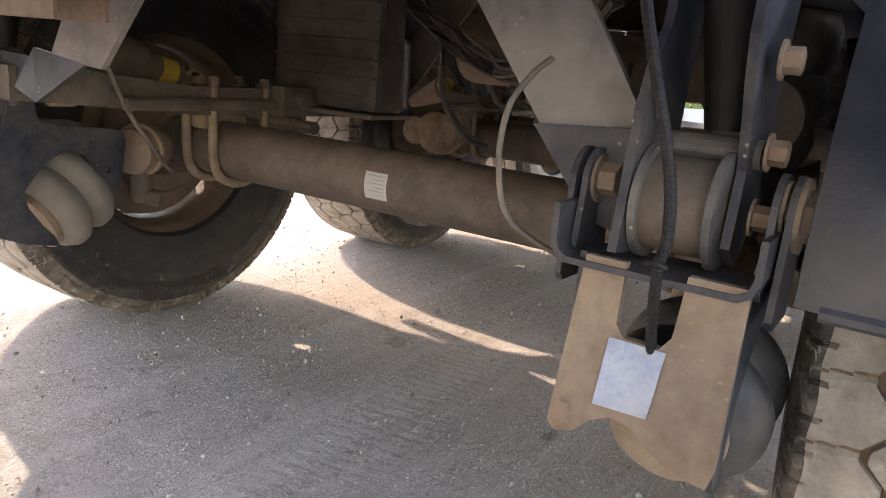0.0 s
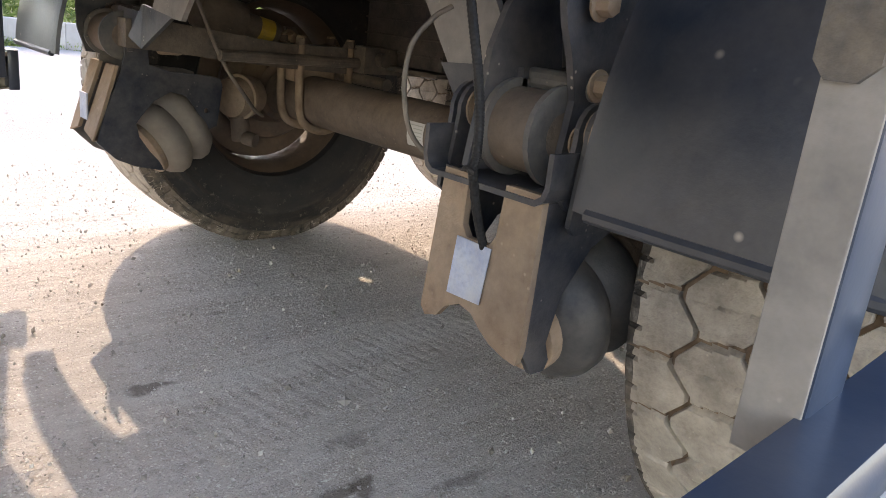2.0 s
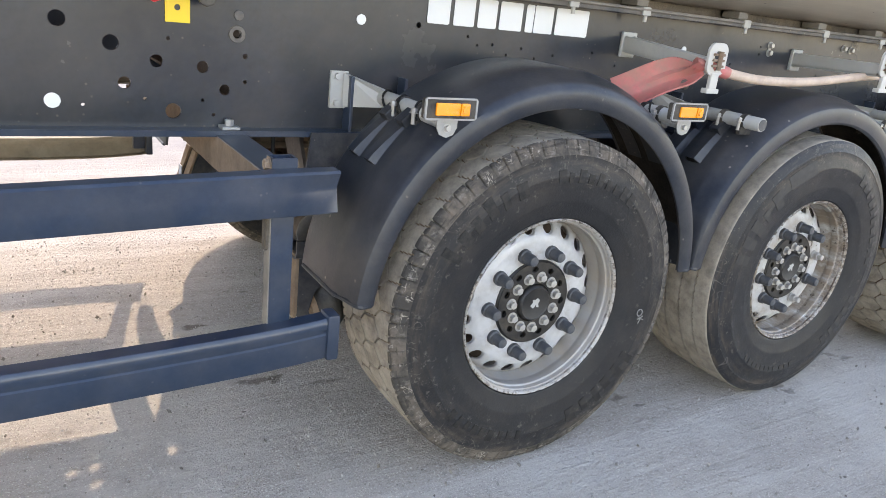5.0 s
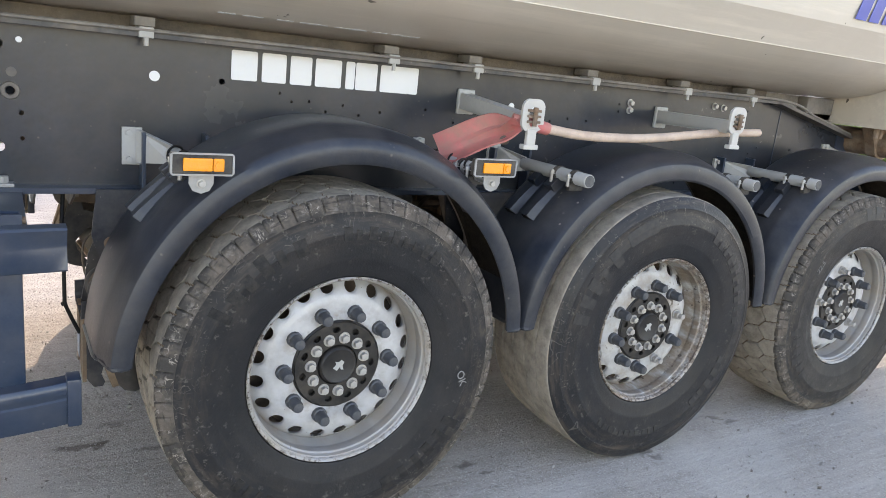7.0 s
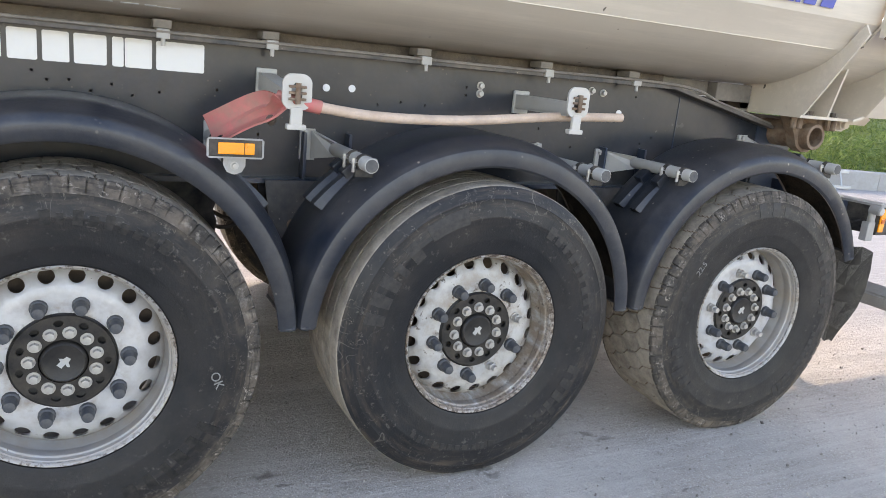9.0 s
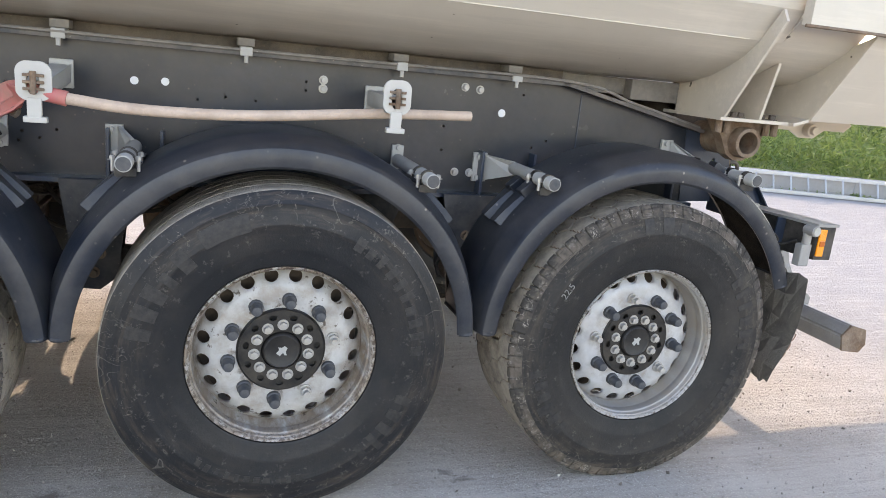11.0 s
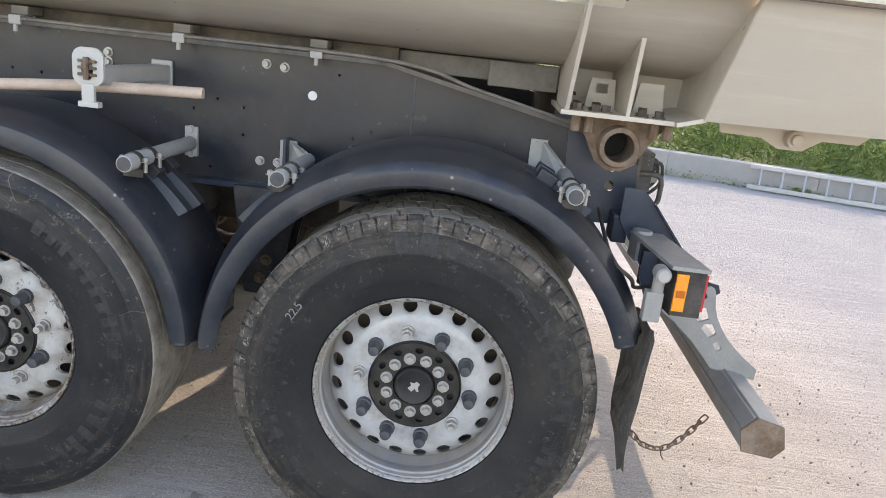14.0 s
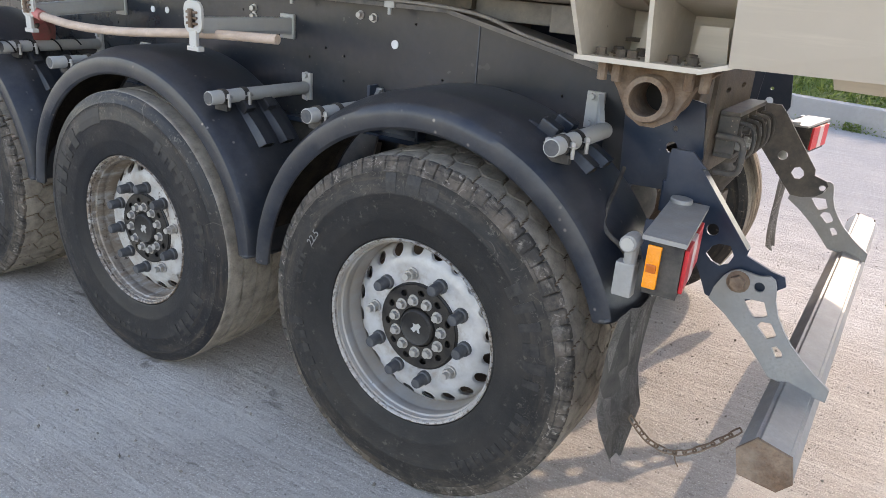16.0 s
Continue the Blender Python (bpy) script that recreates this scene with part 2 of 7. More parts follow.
def wheel_mat(name, layers, base, rough, metal=0.0, bump=0.15, bump_scale=130.0):
    """Wear on a turned part. layers: (kind, scale, low, high, amount, r from, r to, colour); kind 'patch', 'line' or 'round'."""
    m = bpy.data.materials.new(name)
    m.use_nodes = True
    n, l = m.node_tree.nodes, m.node_tree.links
    b = n["Principled BSDF"]
    co = n.new("ShaderNodeTexCoord")
    flat = n.new("ShaderNodeVectorMath")
    flat.operation = "MULTIPLY"
    flat.inputs[1].default_value = (1, 0, 1)
    l.new(co.outputs["Object"], flat.inputs[0])
    ln = n.new("ShaderNodeVectorMath")
    ln.operation = "LENGTH"
    l.new(flat.outputs[0], ln.inputs[0])
    unit = n.new("ShaderNodeVectorMath")
    unit.operation = "NORMALIZE"
    l.new(flat.outputs[0], unit.inputs[0])
    ringed = n.new("ShaderNodeCombineXYZ")
    sep = n.new("ShaderNodeSeparateXYZ")
    l.new(unit.outputs[0], sep.inputs[0])
    l.new(sep.outputs[0], ringed.inputs[0])
    l.new(sep.outputs[2], ringed.inputs[1])
    rs = n.new("ShaderNodeMath")
    rs.operation = "MULTIPLY"
    rs.inputs[1].default_value = 14.0
    l.new(ln.outputs["Value"], rs.inputs[0])
    l.new(rs.outputs[0], ringed.inputs[2])
    def rng(src, a, z, lo=0.0, hi=1.0):
        r = n.new("ShaderNodeMapRange")
        for k, v in enumerate((a, z, lo, hi)):
            r.inputs[k + 1].default_value = v
        l.new(src, r.inputs[0])
        return r.outputs[0]
    def times(a, c):
        x = n.new("ShaderNodeMath")
        x.operation = "MULTIPLY"
        l.new(a, x.inputs[0])
        l.new(c, x.inputs[1])
        return x.outputs[0]
    def tex(s, vec, detail=5.0, twist=0.0):
        t = n.new("ShaderNodeTexNoise")
        t.inputs["Scale"].default_value, t.inputs["Detail"].default_value, t.inputs["Roughness"].default_value = s, detail, 0.65
        t.inputs["Distortion"].default_value = twist
        l.new(vec, t.inputs["Vector"])
        return t.outputs[0]
    def mix(f, a, c):
        x = n.new("ShaderNodeMix")
        x.data_type = "RGBA"
        l.new(f, x.inputs[0])
        for s, v in ((x.inputs[6], a), (x.inputs[7], c)):
            if hasattr(v, "links"):
                l.new(v, s)
            else:
                s.default_value = (*v, 1.0)
        return x.outputs[2]
    col = mix(rng(tex(7.0, co.outputs["Object"]), 0.3, 0.7), tuple(c * 0.8 for c in base), tuple(c * 1.2 for c in base))
    for kind, sc, a, z, amt, r0, r1, tone in layers:
        if kind == "line":
            t = tex(sc, co.outputs["Object"], 2.0, 1.2)
            d = n.new("ShaderNodeMath")
            d.operation = "SUBTRACT"
            l.new(t, d.inputs[0])
            d.inputs[1].default_value = 0.5
            e = n.new("ShaderNodeMath")
            e.operation = "ABSOLUTE"
            l.new(d.outputs[0], e.inputs[0])
            f = times(rng(e.outputs[0], z, a), rng(tex(sc * 0.8, flat.outputs[0], 2.0), 0.54, 0.60))
        else:
            f = rng(tex(sc, ringed.outputs[0] if kind == "round" else co.outputs["Object"]), a, z)
        f = times(f, rng(ln.outputs["Value"], r0, r1, 0.0, amt))
        col = mix(f, col, tone)
    l.new(col, b.inputs["Base Color"])
    l.new(rng(tex(11.0, co.outputs["Object"]), 0.3, 0.7, rough - 0.1, rough + 0.15), b.inputs["Roughness"])
    b.inputs["Metallic"].default_value = metal
    b.inputs["Specular IOR Level"].default_value = 0.5 if metal else 0.28
    bp = n.new("ShaderNodeBump")
    bp.inputs["Strength"].default_value, bp.inputs["Distance"].default_value = bump, 0.01
    l.new(tex(bump_scale, co.outputs["Object"]), bp.inputs["Height"])
    l.new(bp.outputs[0], b.inputs["Normal"])
    return m


BROWN, PALE = (0.135, 0.098, 0.068), (0.36, 0.32, 0.275)
WALL = [("patch", 5.0, 0.45, 0.72, 0.55, 0.25, 0.35, (0.045, 0.038, 0.033)), ("round", 3.0, 0.50, 0.72, 0.45, 0.36, 0.50, BROWN), ("patch", 17.0, 0.50, 0.70, 0.35, 0.43, 0.515, (0.17, 0.135, 0.10)),
        ("line", 10.0, 0.003, 0.009, 0.35, 0.41, 0.47, (0.22, 0.19, 0.16)), ("line", 16.0, 0.003, 0.010, 0.45, 0.46, 0.50, (0.27, 0.23, 0.19)), ("line", 26.0, 0.002, 0.012, 0.7, 0.40, 0.50, (0.22, 0.185, 0.15)), ("patch", 45.0, 0.60, 0.70, 0.5, 0.30, 0.42, (0.16, 0.14, 0.12))]
M["tyre"] = wheel_mat("worn_tyre_rubber", WALL, (0.0145, 0.0145, 0.0155), 0.48)
M["tyre_smooth"] = wheel_mat("grey_worn_tyre_rubber", WALL[:2] + WALL[5:] + [("line", 6.0, 0.003, 0.006, 0.2, 0.40, 0.47, PALE)], (0.0140, 0.0145, 0.0160), 0.42)
M["tyre_dusty"] = wheel_mat("brown_dusty_tyre_rubber", [("patch", 4.0, 0.42, 0.68, 0.6, 0.25, 0.35, (0.052, 0.045, 0.038))] + WALL[1:], (0.0165, 0.0162, 0.0162), 0.50)
M["shoulder"] = wheel_mat("scuffed_tyre_shoulder", [("patch", 14.0, 0.42, 0.66, 0.75, 0.45, 0.51, (0.17, 0.135, 0.105)), ("patch", 36.0, 0.54, 0.68, 0.35, 0.45, 0.515, PALE), ("line", 22.0, 0.004, 0.02, 0.8, 0.45, 0.50, (0.36, 0.31, 0.26)), ("round", 6.0, 0.55, 0.62, 0.7, 0.45, 0.5, (0.03, 0.026, 0.022))], (0.050, 0.044, 0.038), 0.8, bump=0.35)
CHIP, FILM = (0.070, 0.048, 0.034), (0.27, 0.215, 0.165)
M["rim"] = wheel_mat("silver_rim_paint", [("patch", 6.0, 0.50, 0.75, 0.30, 0.0, 0.1, FILM), ("patch", 20.0, 0.46, 0.66, 0.7, 0.235, 0.15, FILM), ("round", 1.2, 0.12, 0.45, 0.72, 0.258, 0.268, (0.29, 0.275, 0.255)), ("round", 2.2, 0.40, 0.66, 0.65, 0.246, 0.264, (0.33, 0.26, 0.19)), ("patch", 75.0, 0.50, 0.58, 0.95, 0.2805, 0.289, CHIP), ("patch", 34.0, 0.685, 0.72, 0.85, 0.0, 0.1, CHIP), ("patch", 26.0, 0.56, 0.66, 0.6, 0.158, 0.140, CHIP)],
                     (0.47, 0.465, 0.46), 0.38, 0.12, bump=0.05)
M["rim_old"] = wheel_mat("chipped_white_rim_paint", [("patch", 6.0, 0.45, 0.75, 0.25, 0.0, 0.1, FILM), ("patch", 16.0, 0.50, 0.66, 0.85, 0.21, 0.14, FILM), ("round", 5.0, 0.34, 0.56, 0.95, 0.245, 0.266, (0.22, 0.165, 0.12)), ("patch", 11.0, 0.46, 0.64, 0.6, 0.0, 0.1, FILM), ("patch", 60.0, 0.47, 0.55, 0.95, 0.272, 0.287, CHIP), ("patch", 28.0, 0.60, 0.66, 0.9, 0.0, 0.1, CHIP), ("patch", 22.0, 0.52, 0.62, 0.8, 0.170, 0.140, CHIP)],
                         (0.47, 0.46, 0.44), 0.5, 0.08, bump=0.1)


def leaf_mat(name, a, c):
    m = bpy.data.materials.new(name)
    m.use_nodes = True
    n, l = m.node_tree.nodes, m.node_tree.links
    g = n.new("ShaderNodeNewGeometry")
    r = n.new("ShaderNodeValToRGB")
    r.color_ramp.elements[0].color, r.color_ramp.elements[1].color = (*a, 1), (*c, 1)
    l.new(g.outputs["Random Per Island"], r.inputs[0])
    b = n["Principled BSDF"]
    l.new(r.outputs[0], b.inputs["Base Color"])
    b.inputs["Roughness"].default_value = 0.6
    tr = n.new("ShaderNodeBsdfTranslucent")
    l.new(r.outputs[0], tr.inputs[0])
    mx = n.new("ShaderNodeMixShader")
    mx.inputs[0].default_value = 0.35
    l.new(b.outputs[0], mx.inputs[1])
    l.new(tr.outputs[0], mx.inputs[2])
    l.new(mx.outputs[0], n["Material Output"].inputs[0])
    return m


M["leaf"] = leaf_mat("hedge_leaf", (0.025, 0.055, 0.012), (0.10, 0.17, 0.04))
M["stone"] = leaf_mat("broken_stone_chips", (0.26, 0.235, 0.205), (0.60, 0.56, 0.51))
M["clod"] = leaf_mat("dark_earth_clod", (0.18, 0.155, 0.13), (0.34, 0.30, 0.255))
M["grass"] = leaf_mat("meadow_grass", (0.07, 0.13, 0.03), (0.24, 0.30, 0.08))


def ground_mat():
    """Compacted pale gravel: worn tone in large patches, chips, fine grit and tyre scuffs along the trailer."""
    m = bpy.data.materials.new("dusty_compacted_gravel")
    m.use_nodes = True
    n, l = m.node_tree.nodes, m.node_tree.links
    b = n["Principled BSDF"]
    co = n.new("ShaderNodeTexCoord")
    def tex(s, d=6.0, r=0.65, vec=None):
        t = n.new("ShaderNodeTexNoise")
        t.inputs["Scale"].default_value, t.inputs["Detail"].default_value, t.inputs["Roughness"].default_value = s, d, r
        l.new(vec or co.outputs["Object"], t.inputs["Vector"])
        return t.outputs[0]
    def rng(src, a, z, lo=0.0, hi=1.0):
        r = n.new("ShaderNodeMapRange")
        for k, v in enumerate((a, z, lo, hi)):
            r.inputs[k + 1].default_value = v
        l.new(src, r.inputs[0])
        return r.outputs[0]
    def mix(f, a, c, kind="MIX"):
        x = n.new("ShaderNodeMix")
        x.data_type, x.blend_type = "RGBA", kind
        for s, v in ((x.inputs[0], f), (x.inputs[6], a), (x.inputs[7], c)):
            if hasattr(v, "links"):
                l.new(v, s)
            else:
                s.default_value = v if isinstance(v, float) else (*v, 1.0)
        return x.outputs[2]
    col = mix(rng(tex(0.7), 0.3, 0.7), (0.58, 0.517, 0.456), (0.74, 0.669, 0.59))
    col = mix(rng(tex(5.0), 0.42, 0.7), col, (0.730, 0.663, 0.587))
    col = mix(rng(tex(38.0, 3.0), 0.55, 0.72), col, (0.365, 0.325, 0.287))
    v = n.new("ShaderNodeTexVoronoi")
    v.inputs["Scale"].default_value = 95.0
    l.new(co.outputs["Object"], v.inputs["Vector"])
    chips = rng(v.outputs["Distance"], 0.30, 0.12)
    col = mix(0.55, col, mix(chips, (0.351, 0.312, 0.274), (0.800, 0.766, 0.687)))
    col = mix(rng(tex(150.0, 4.0, 0.8), 0.50, 0.66, 0.0, 0.6), col, (0.295, 0.260, 0.226))
    col = mix(rng(tex(85.0, 3.0, 0.7), 0.60, 0.70, 0.0, 0.7), col, (0.800, 0.800, 0.720))
    # scattered larger grit, some dark and some pale
    for sc2, near, tone, amt in ((34.0, 0.16, (0.20, 0.18, 0.16), 0.75), (27.0, 0.13, (0.68, 0.65, 0.60), 0.8), (160.0, 0.24, (0.24, 0.215, 0.19), 0.6)):
        vg = n.new("ShaderNodeTexVoronoi")
        vg.inputs["Scale"].default_value = sc2
        l.new(co.outputs["Object"], vg.inputs["Vector"])
        spot = n.new("ShaderNodeMath")
        spot.operation = "MULTIPLY"
        l.new(rng(vg.outputs["Distance"], near, near * 0.6, 0.0, amt), spot.inputs[0])
        l.new(rng(tex(sc2 * 0.17, 3.0), 0.50, 0.58), spot.inputs[1])
        col = mix(spot.outputs[0], col, tone)
    # broad worn and dusty patches, and pale lanes rolled by tyres
    col = mix(rng(tex(1.6, 4.0, 0.6), 0.50, 0.68, 0.0, 0.25), col, (0.34, 0.312, 0.28))
    col = mix(rng(tex(0.9, 5.0, 0.65), 0.52, 0.66, 0.0, 0.5), col, (0.66, 0.615, 0.555))
    ml = n.new("ShaderNodeMapping")
    ml.inputs["Scale"].default_value = (0.22, 3.2, 1.0)
    ml.inputs["Rotation"].default_value = (0, 0, radians(4))
    l.new(co.outputs["Object"], ml.inputs["Vector"])
    lane = tex(1.7, 6.0, 0.7, ml.outputs[0])
    col = mix(rng(lane, 0.50, 0.60, 0.0, 0.4), col, (0.62, 0.58, 0.525))
    col = mix(rng(lane, 0.44, 0.36, 0.0, 0.22), col, (0.33, 0.30, 0.27))
    # colour shifts to a darker grey past y 2.7 and x 4.0
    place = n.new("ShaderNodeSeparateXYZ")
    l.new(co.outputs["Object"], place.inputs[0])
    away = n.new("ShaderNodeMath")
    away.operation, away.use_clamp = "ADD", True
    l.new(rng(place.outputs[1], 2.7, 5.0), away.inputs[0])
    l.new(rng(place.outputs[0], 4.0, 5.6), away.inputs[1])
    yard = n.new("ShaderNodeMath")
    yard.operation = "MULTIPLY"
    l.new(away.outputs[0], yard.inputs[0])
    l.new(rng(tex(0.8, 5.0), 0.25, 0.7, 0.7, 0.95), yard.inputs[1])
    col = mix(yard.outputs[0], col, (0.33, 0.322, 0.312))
    # oil and water drips, each with its own shape
    wob = n.new("ShaderNodeVectorMath")
    wob.operation = "MULTIPLY_ADD"
    wn2 = n.new("ShaderNodeTexNoise")
    wn2.inputs["Scale"].default_value, wn2.inputs["Detail"].default_value = 22.0, 4.0
    l.new(co.outputs["Object"], wn2.inputs["Vector"])
    wob.inputs[1].default_value = (0.09, 0.09, 0.0)
    l.new(wn2.outputs["Color"], wob.inputs[0])
    l.new(co.outputs["Object"], wob.inputs[2])
    for sx, sy, rx, ry, amt in ((-0.64, 0.79, 0.075, 0.018, 0.7), (-0.575, 0.785, 0.03, 0.024, 0.75), (-0.40, 0.70, 0.06, 0.022, 0.6), (-0.74, 1.31, 0.055, 0.022, 0.75), (-0.50, 0.92, 0.06, 0.02, 0.5), (-0.45, 1.62, 0.03, 0.012, 0.6),
                                (1.99, 0.09, 0.045, 0.02, 0.6), (1.94, 0.14, 0.02, 0.02, 0.6), (1.41, -0.02, 0.03, 0.02, 0.55), (0.62, 0.20, 0.05, 0.02, 0.6), (0.66, 0.13, 0.02, 0.012, 0.6), (1.376, 0.03, 0.045, 0.014, 0.6), (0.30, 1.50, 0.05, 0.03, 0.5), (2.05, -0.33, 0.02, 0.012, 0.5), (0.1, 0.9, 0.04, 0.015, 0.5)):
        mp3 = n.new("ShaderNodeMapping")
        mp3.vector_type = "POINT"
        mp3.inputs["Location"].default_value = (-(sx + 0.045) / rx, -(sy + 0.045) / ry, 0)
        mp3.inputs["Scale"].default_value = (1 / rx, 1 / ry, 0)
        l.new(wob.outputs[0], mp3.inputs["Vector"])
        ln = n.new("ShaderNodeVectorMath")
        ln.operation = "LENGTH"
        l.new(mp3.outputs[0], ln.inputs[0])
        col = mix(rng(ln.outputs["Value"], 1.25, 0.7, 0.0, amt), col, (0.14, 0.115, 0.095))
    # scuffs that run along the way of the wheels
    mp = n.new("ShaderNodeMapping")
    mp.inputs["Scale"].default_value = (0.8, 14.0, 1.0)
    l.new(co.outputs["Object"], mp.inputs["Vector"])
    scuff = tex(2.2, 5.0, 0.7, mp.outputs[0])
    col = mix(rng(scuff, 0.5, 0.7, 0.0, 0.35), col, (0.66, 0.61, 0.55))
    l.new(col, b.inputs["Base Color"])
    b.inputs["Roughness"].default_value = 1.0
    b.inputs["Specular IOR Level"].default_value = 0.03
    h1, h2 = tex(26.0, 8.0, 0.75), chips
    bp = n.new("ShaderNodeBump")
    bp.inputs["Strength"].default_value, bp.inputs["Distance"].default_value = 0.8, 0.026
    l.new(h1, bp.inputs["Height"])
    bq = n.new("ShaderNodeBump")
    bq.inputs["Strength"].default_value, bq.inputs["Distance"].default_value = 0.7, 0.010
    l.new(h2, bq.inputs["Height"])
    l.new(bp.outputs[0], bq.inputs["Normal"])
    bs = n.new("ShaderNodeBump")
    bs.inputs["Strength"].default_value, bs.inputs["Distance"].default_value = 0.55, 0.02
    l.new(scuff, bs.inputs["Height"])
    l.new(bq.outputs[0], bs.inputs["Normal"])
    # print of a tyre tread pressed into the dust under the trailer
    mw = n.new("ShaderNodeMapping")
    mw.inputs["Rotation"].default_value = (0, 0, radians(-9))
    mw.inputs["Location"].default_value = (0, -1.2, 0)
    l.new(co.outputs["Object"], mw.inputs["Vector"])
    wv = n.new("ShaderNodeTexWave")
    wv.inputs["Scale"].default_value, wv.inputs["Distortion"].default_value, wv.inputs["Detail Scale"].default_value = 8.5, 3.5, 4.0
    l.new(mw.outputs[0], wv.inputs["Vector"])
    sy = n.new("ShaderNodeSeparateXYZ")
    l.new(mw.outputs[0], sy.inputs[0])
    ab = n.new("ShaderNodeMath")
    ab.operation = "ABSOLUTE"
    l.new(sy.outputs[1], ab.inputs[0])
    pr = n.new("ShaderNodeMath")
    pr.operation = "MULTIPLY"
    l.new(wv.outputs["Fac"], pr.inputs[0])
    ax = n.new("ShaderNodeMath")
    ax.operation = "ABSOLUTE"
    l.new(sy.outputs[0], ax.inputs[0])
    both = n.new("ShaderNodeMath")
    both.operation = "MULTIPLY"
    l.new(rng(ab.outputs[0], 0.13, 0.08), both.inputs[0])
    l.new(rng(ax.outputs[0], 1.0, 0.5), both.inputs[1])
    l.new(both.outputs[0], pr.inputs[1])
    bt = n.new("ShaderNodeBump")
    bt.inputs["Strength"].default_value, bt.inputs["Distance"].default_value = 0.30, 0.012
    l.new(pr.outputs[0], bt.inputs["Height"])
    l.new(bs.outputs[0], bt.inputs["Normal"])
    l.new(bt.outputs[0], b.inputs["Normal"])
    return m


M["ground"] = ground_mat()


# ---- building helpers ----
def part(name, bm, material, parent=None, label="", smooth=False):
    """Links a bmesh as one mesh object, under a thing or a part."""
    me = bpy.data.meshes.new(name)
    bmesh.ops.recalc_face_normals(bm, faces=bm.faces[:])
    bm.to_mesh(me)
    bm.free()
    if smooth:
        me.shade_smooth()
        me.set_sharp_from_angle(angle=radians(38))
    for m in material if isinstance(material, (list, tuple)) else (material,):
        me.materials.append(m)
    ob = new(name, me)
    if parent:
        ob.parent = parent
    if label:
        ob["label"] = label
    return ob


def again(ob, parent, m=None):
    """Another object on the same mesh."""
    o = bpy.data.objects.new(ob.name.split(".")[0], ob.data)
    scene.collection.objects.link(o)
    o.parent = parent
    if m is not None:
        o.matrix_basis = m
    if "label" in ob:
        o["label"] = ob["label"]
    return o


def group(name, at=(0, 0, 0), parent=None):
    ob = new(name)
    ob.empty_display_size = 0.1
    ob.location = at
    if parent:
        ob.parent = parent
    return ob


def box(bm, x0, x1, y0, y1, z0, z1, bevel=0.0, m=None):
    t = Matrix.Translation(((x0 + x1) / 2, (y0 + y1) / 2, (z0 + z1) / 2)) @ Matrix.Diagonal((abs(x1 - x0), abs(y1 - y0), abs(z1 - z0), 1))
    vs = bmesh.ops.create_cube(bm, size=1.0, matrix=(m or Matrix()) @ t)["verts"]
    if bevel:
        es = list({e for v in vs for e in v.link_edges})
        bmesh.ops.bevel(bm, geom=es, offset=bevel, segments=2, affect="EDGES", profile=0.6)
    return bm


def rod(bm, p, q, r, seg=16, r2=None, bevel=0.0):
    p, q = Vector(p), Vector(q)
    d = q - p
    m = Matrix.Translation((p + q) / 2) @ d.to_track_quat("Z", "Y").to_matrix().to_4x4()
    vs = bmesh.ops.create_cone(bm, cap_ends=True, segments=seg, radius1=r, radius2=r if r2 is None else r2, depth=d.length, matrix=m)["verts"]
    if bevel:
        es = [e for e in {e for v in vs for e in v.link_edges} if any(len(f.verts) > 4 for f in e.link_faces)]
        bmesh.ops.bevel(bm, geom=es, offset=bevel, segments=2, affect="EDGES", profile=0.6)
    return bm


def curve_points(pts, steps=8):
    """A smooth line through points."""
    p = [Vector(v) for v in pts]
    p = [2 * p[0] - p[1]] + p + [2 * p[-1] - p[-2]]
    out = []
    for i in range(1, len(p) - 2):
        for k in range(steps):
            t = k / steps
            a, b, c, d = p[i - 1], p[i], p[i + 1], p[i + 2]
            out.append(0.5 * (2 * b + (c - a) * t + (2 * a - 5 * b + 4 * c - d) * t * t + (3 * b - a - 3 * c + d) * t ** 3))
    return out + [p[-2]]


def hose(bm, pts, r, seg=10, steps=8, ribs=0.0):
    """A round hose along a smooth line; ribs: the pitch of its braid or coil."""
    line = curve_points(pts, steps)
    if ribs:
        n = max(8, int(sum((b - a).length for a, b in zip(line, line[1:])) / ribs * 2))
        line = [line[min(int(i / n * (len(line) - 1)), len(line) - 2)].lerp(line[min(int(i / n * (len(line) - 1)) + 1, len(line) - 1)], (i / n * (len(line) - 1)) % 1) for i in range(n)] + [line[-1]]
    rings, up = [], Vector((0.3, 0.5, 0.8)).normalized()
    for i, p in enumerate(line):
        d = (line[min(i + 1, len(line) - 1)] - line[max(i - 1, 0)]).normalized()
        s = d.cross(up).normalized()
        w = s.cross(d)
        rr = r * (1.0 + (0.10 if ribs and i % 2 else 0.0))
        rings.append([bm.verts.new(p + rr * (math.cos(a) * s + math.sin(a) * w)) for a in (k * math.tau / seg for k in range(seg))])
    for a, b in zip(rings, rings[1:]):
        for k in range(seg):
            bm.faces.new((a[k], a[(k + 1) % seg], b[(k + 1) % seg], b[k]))
    bm.faces.new(rings[0][::-1])
    bm.faces.new(rings[-1])
    return bm


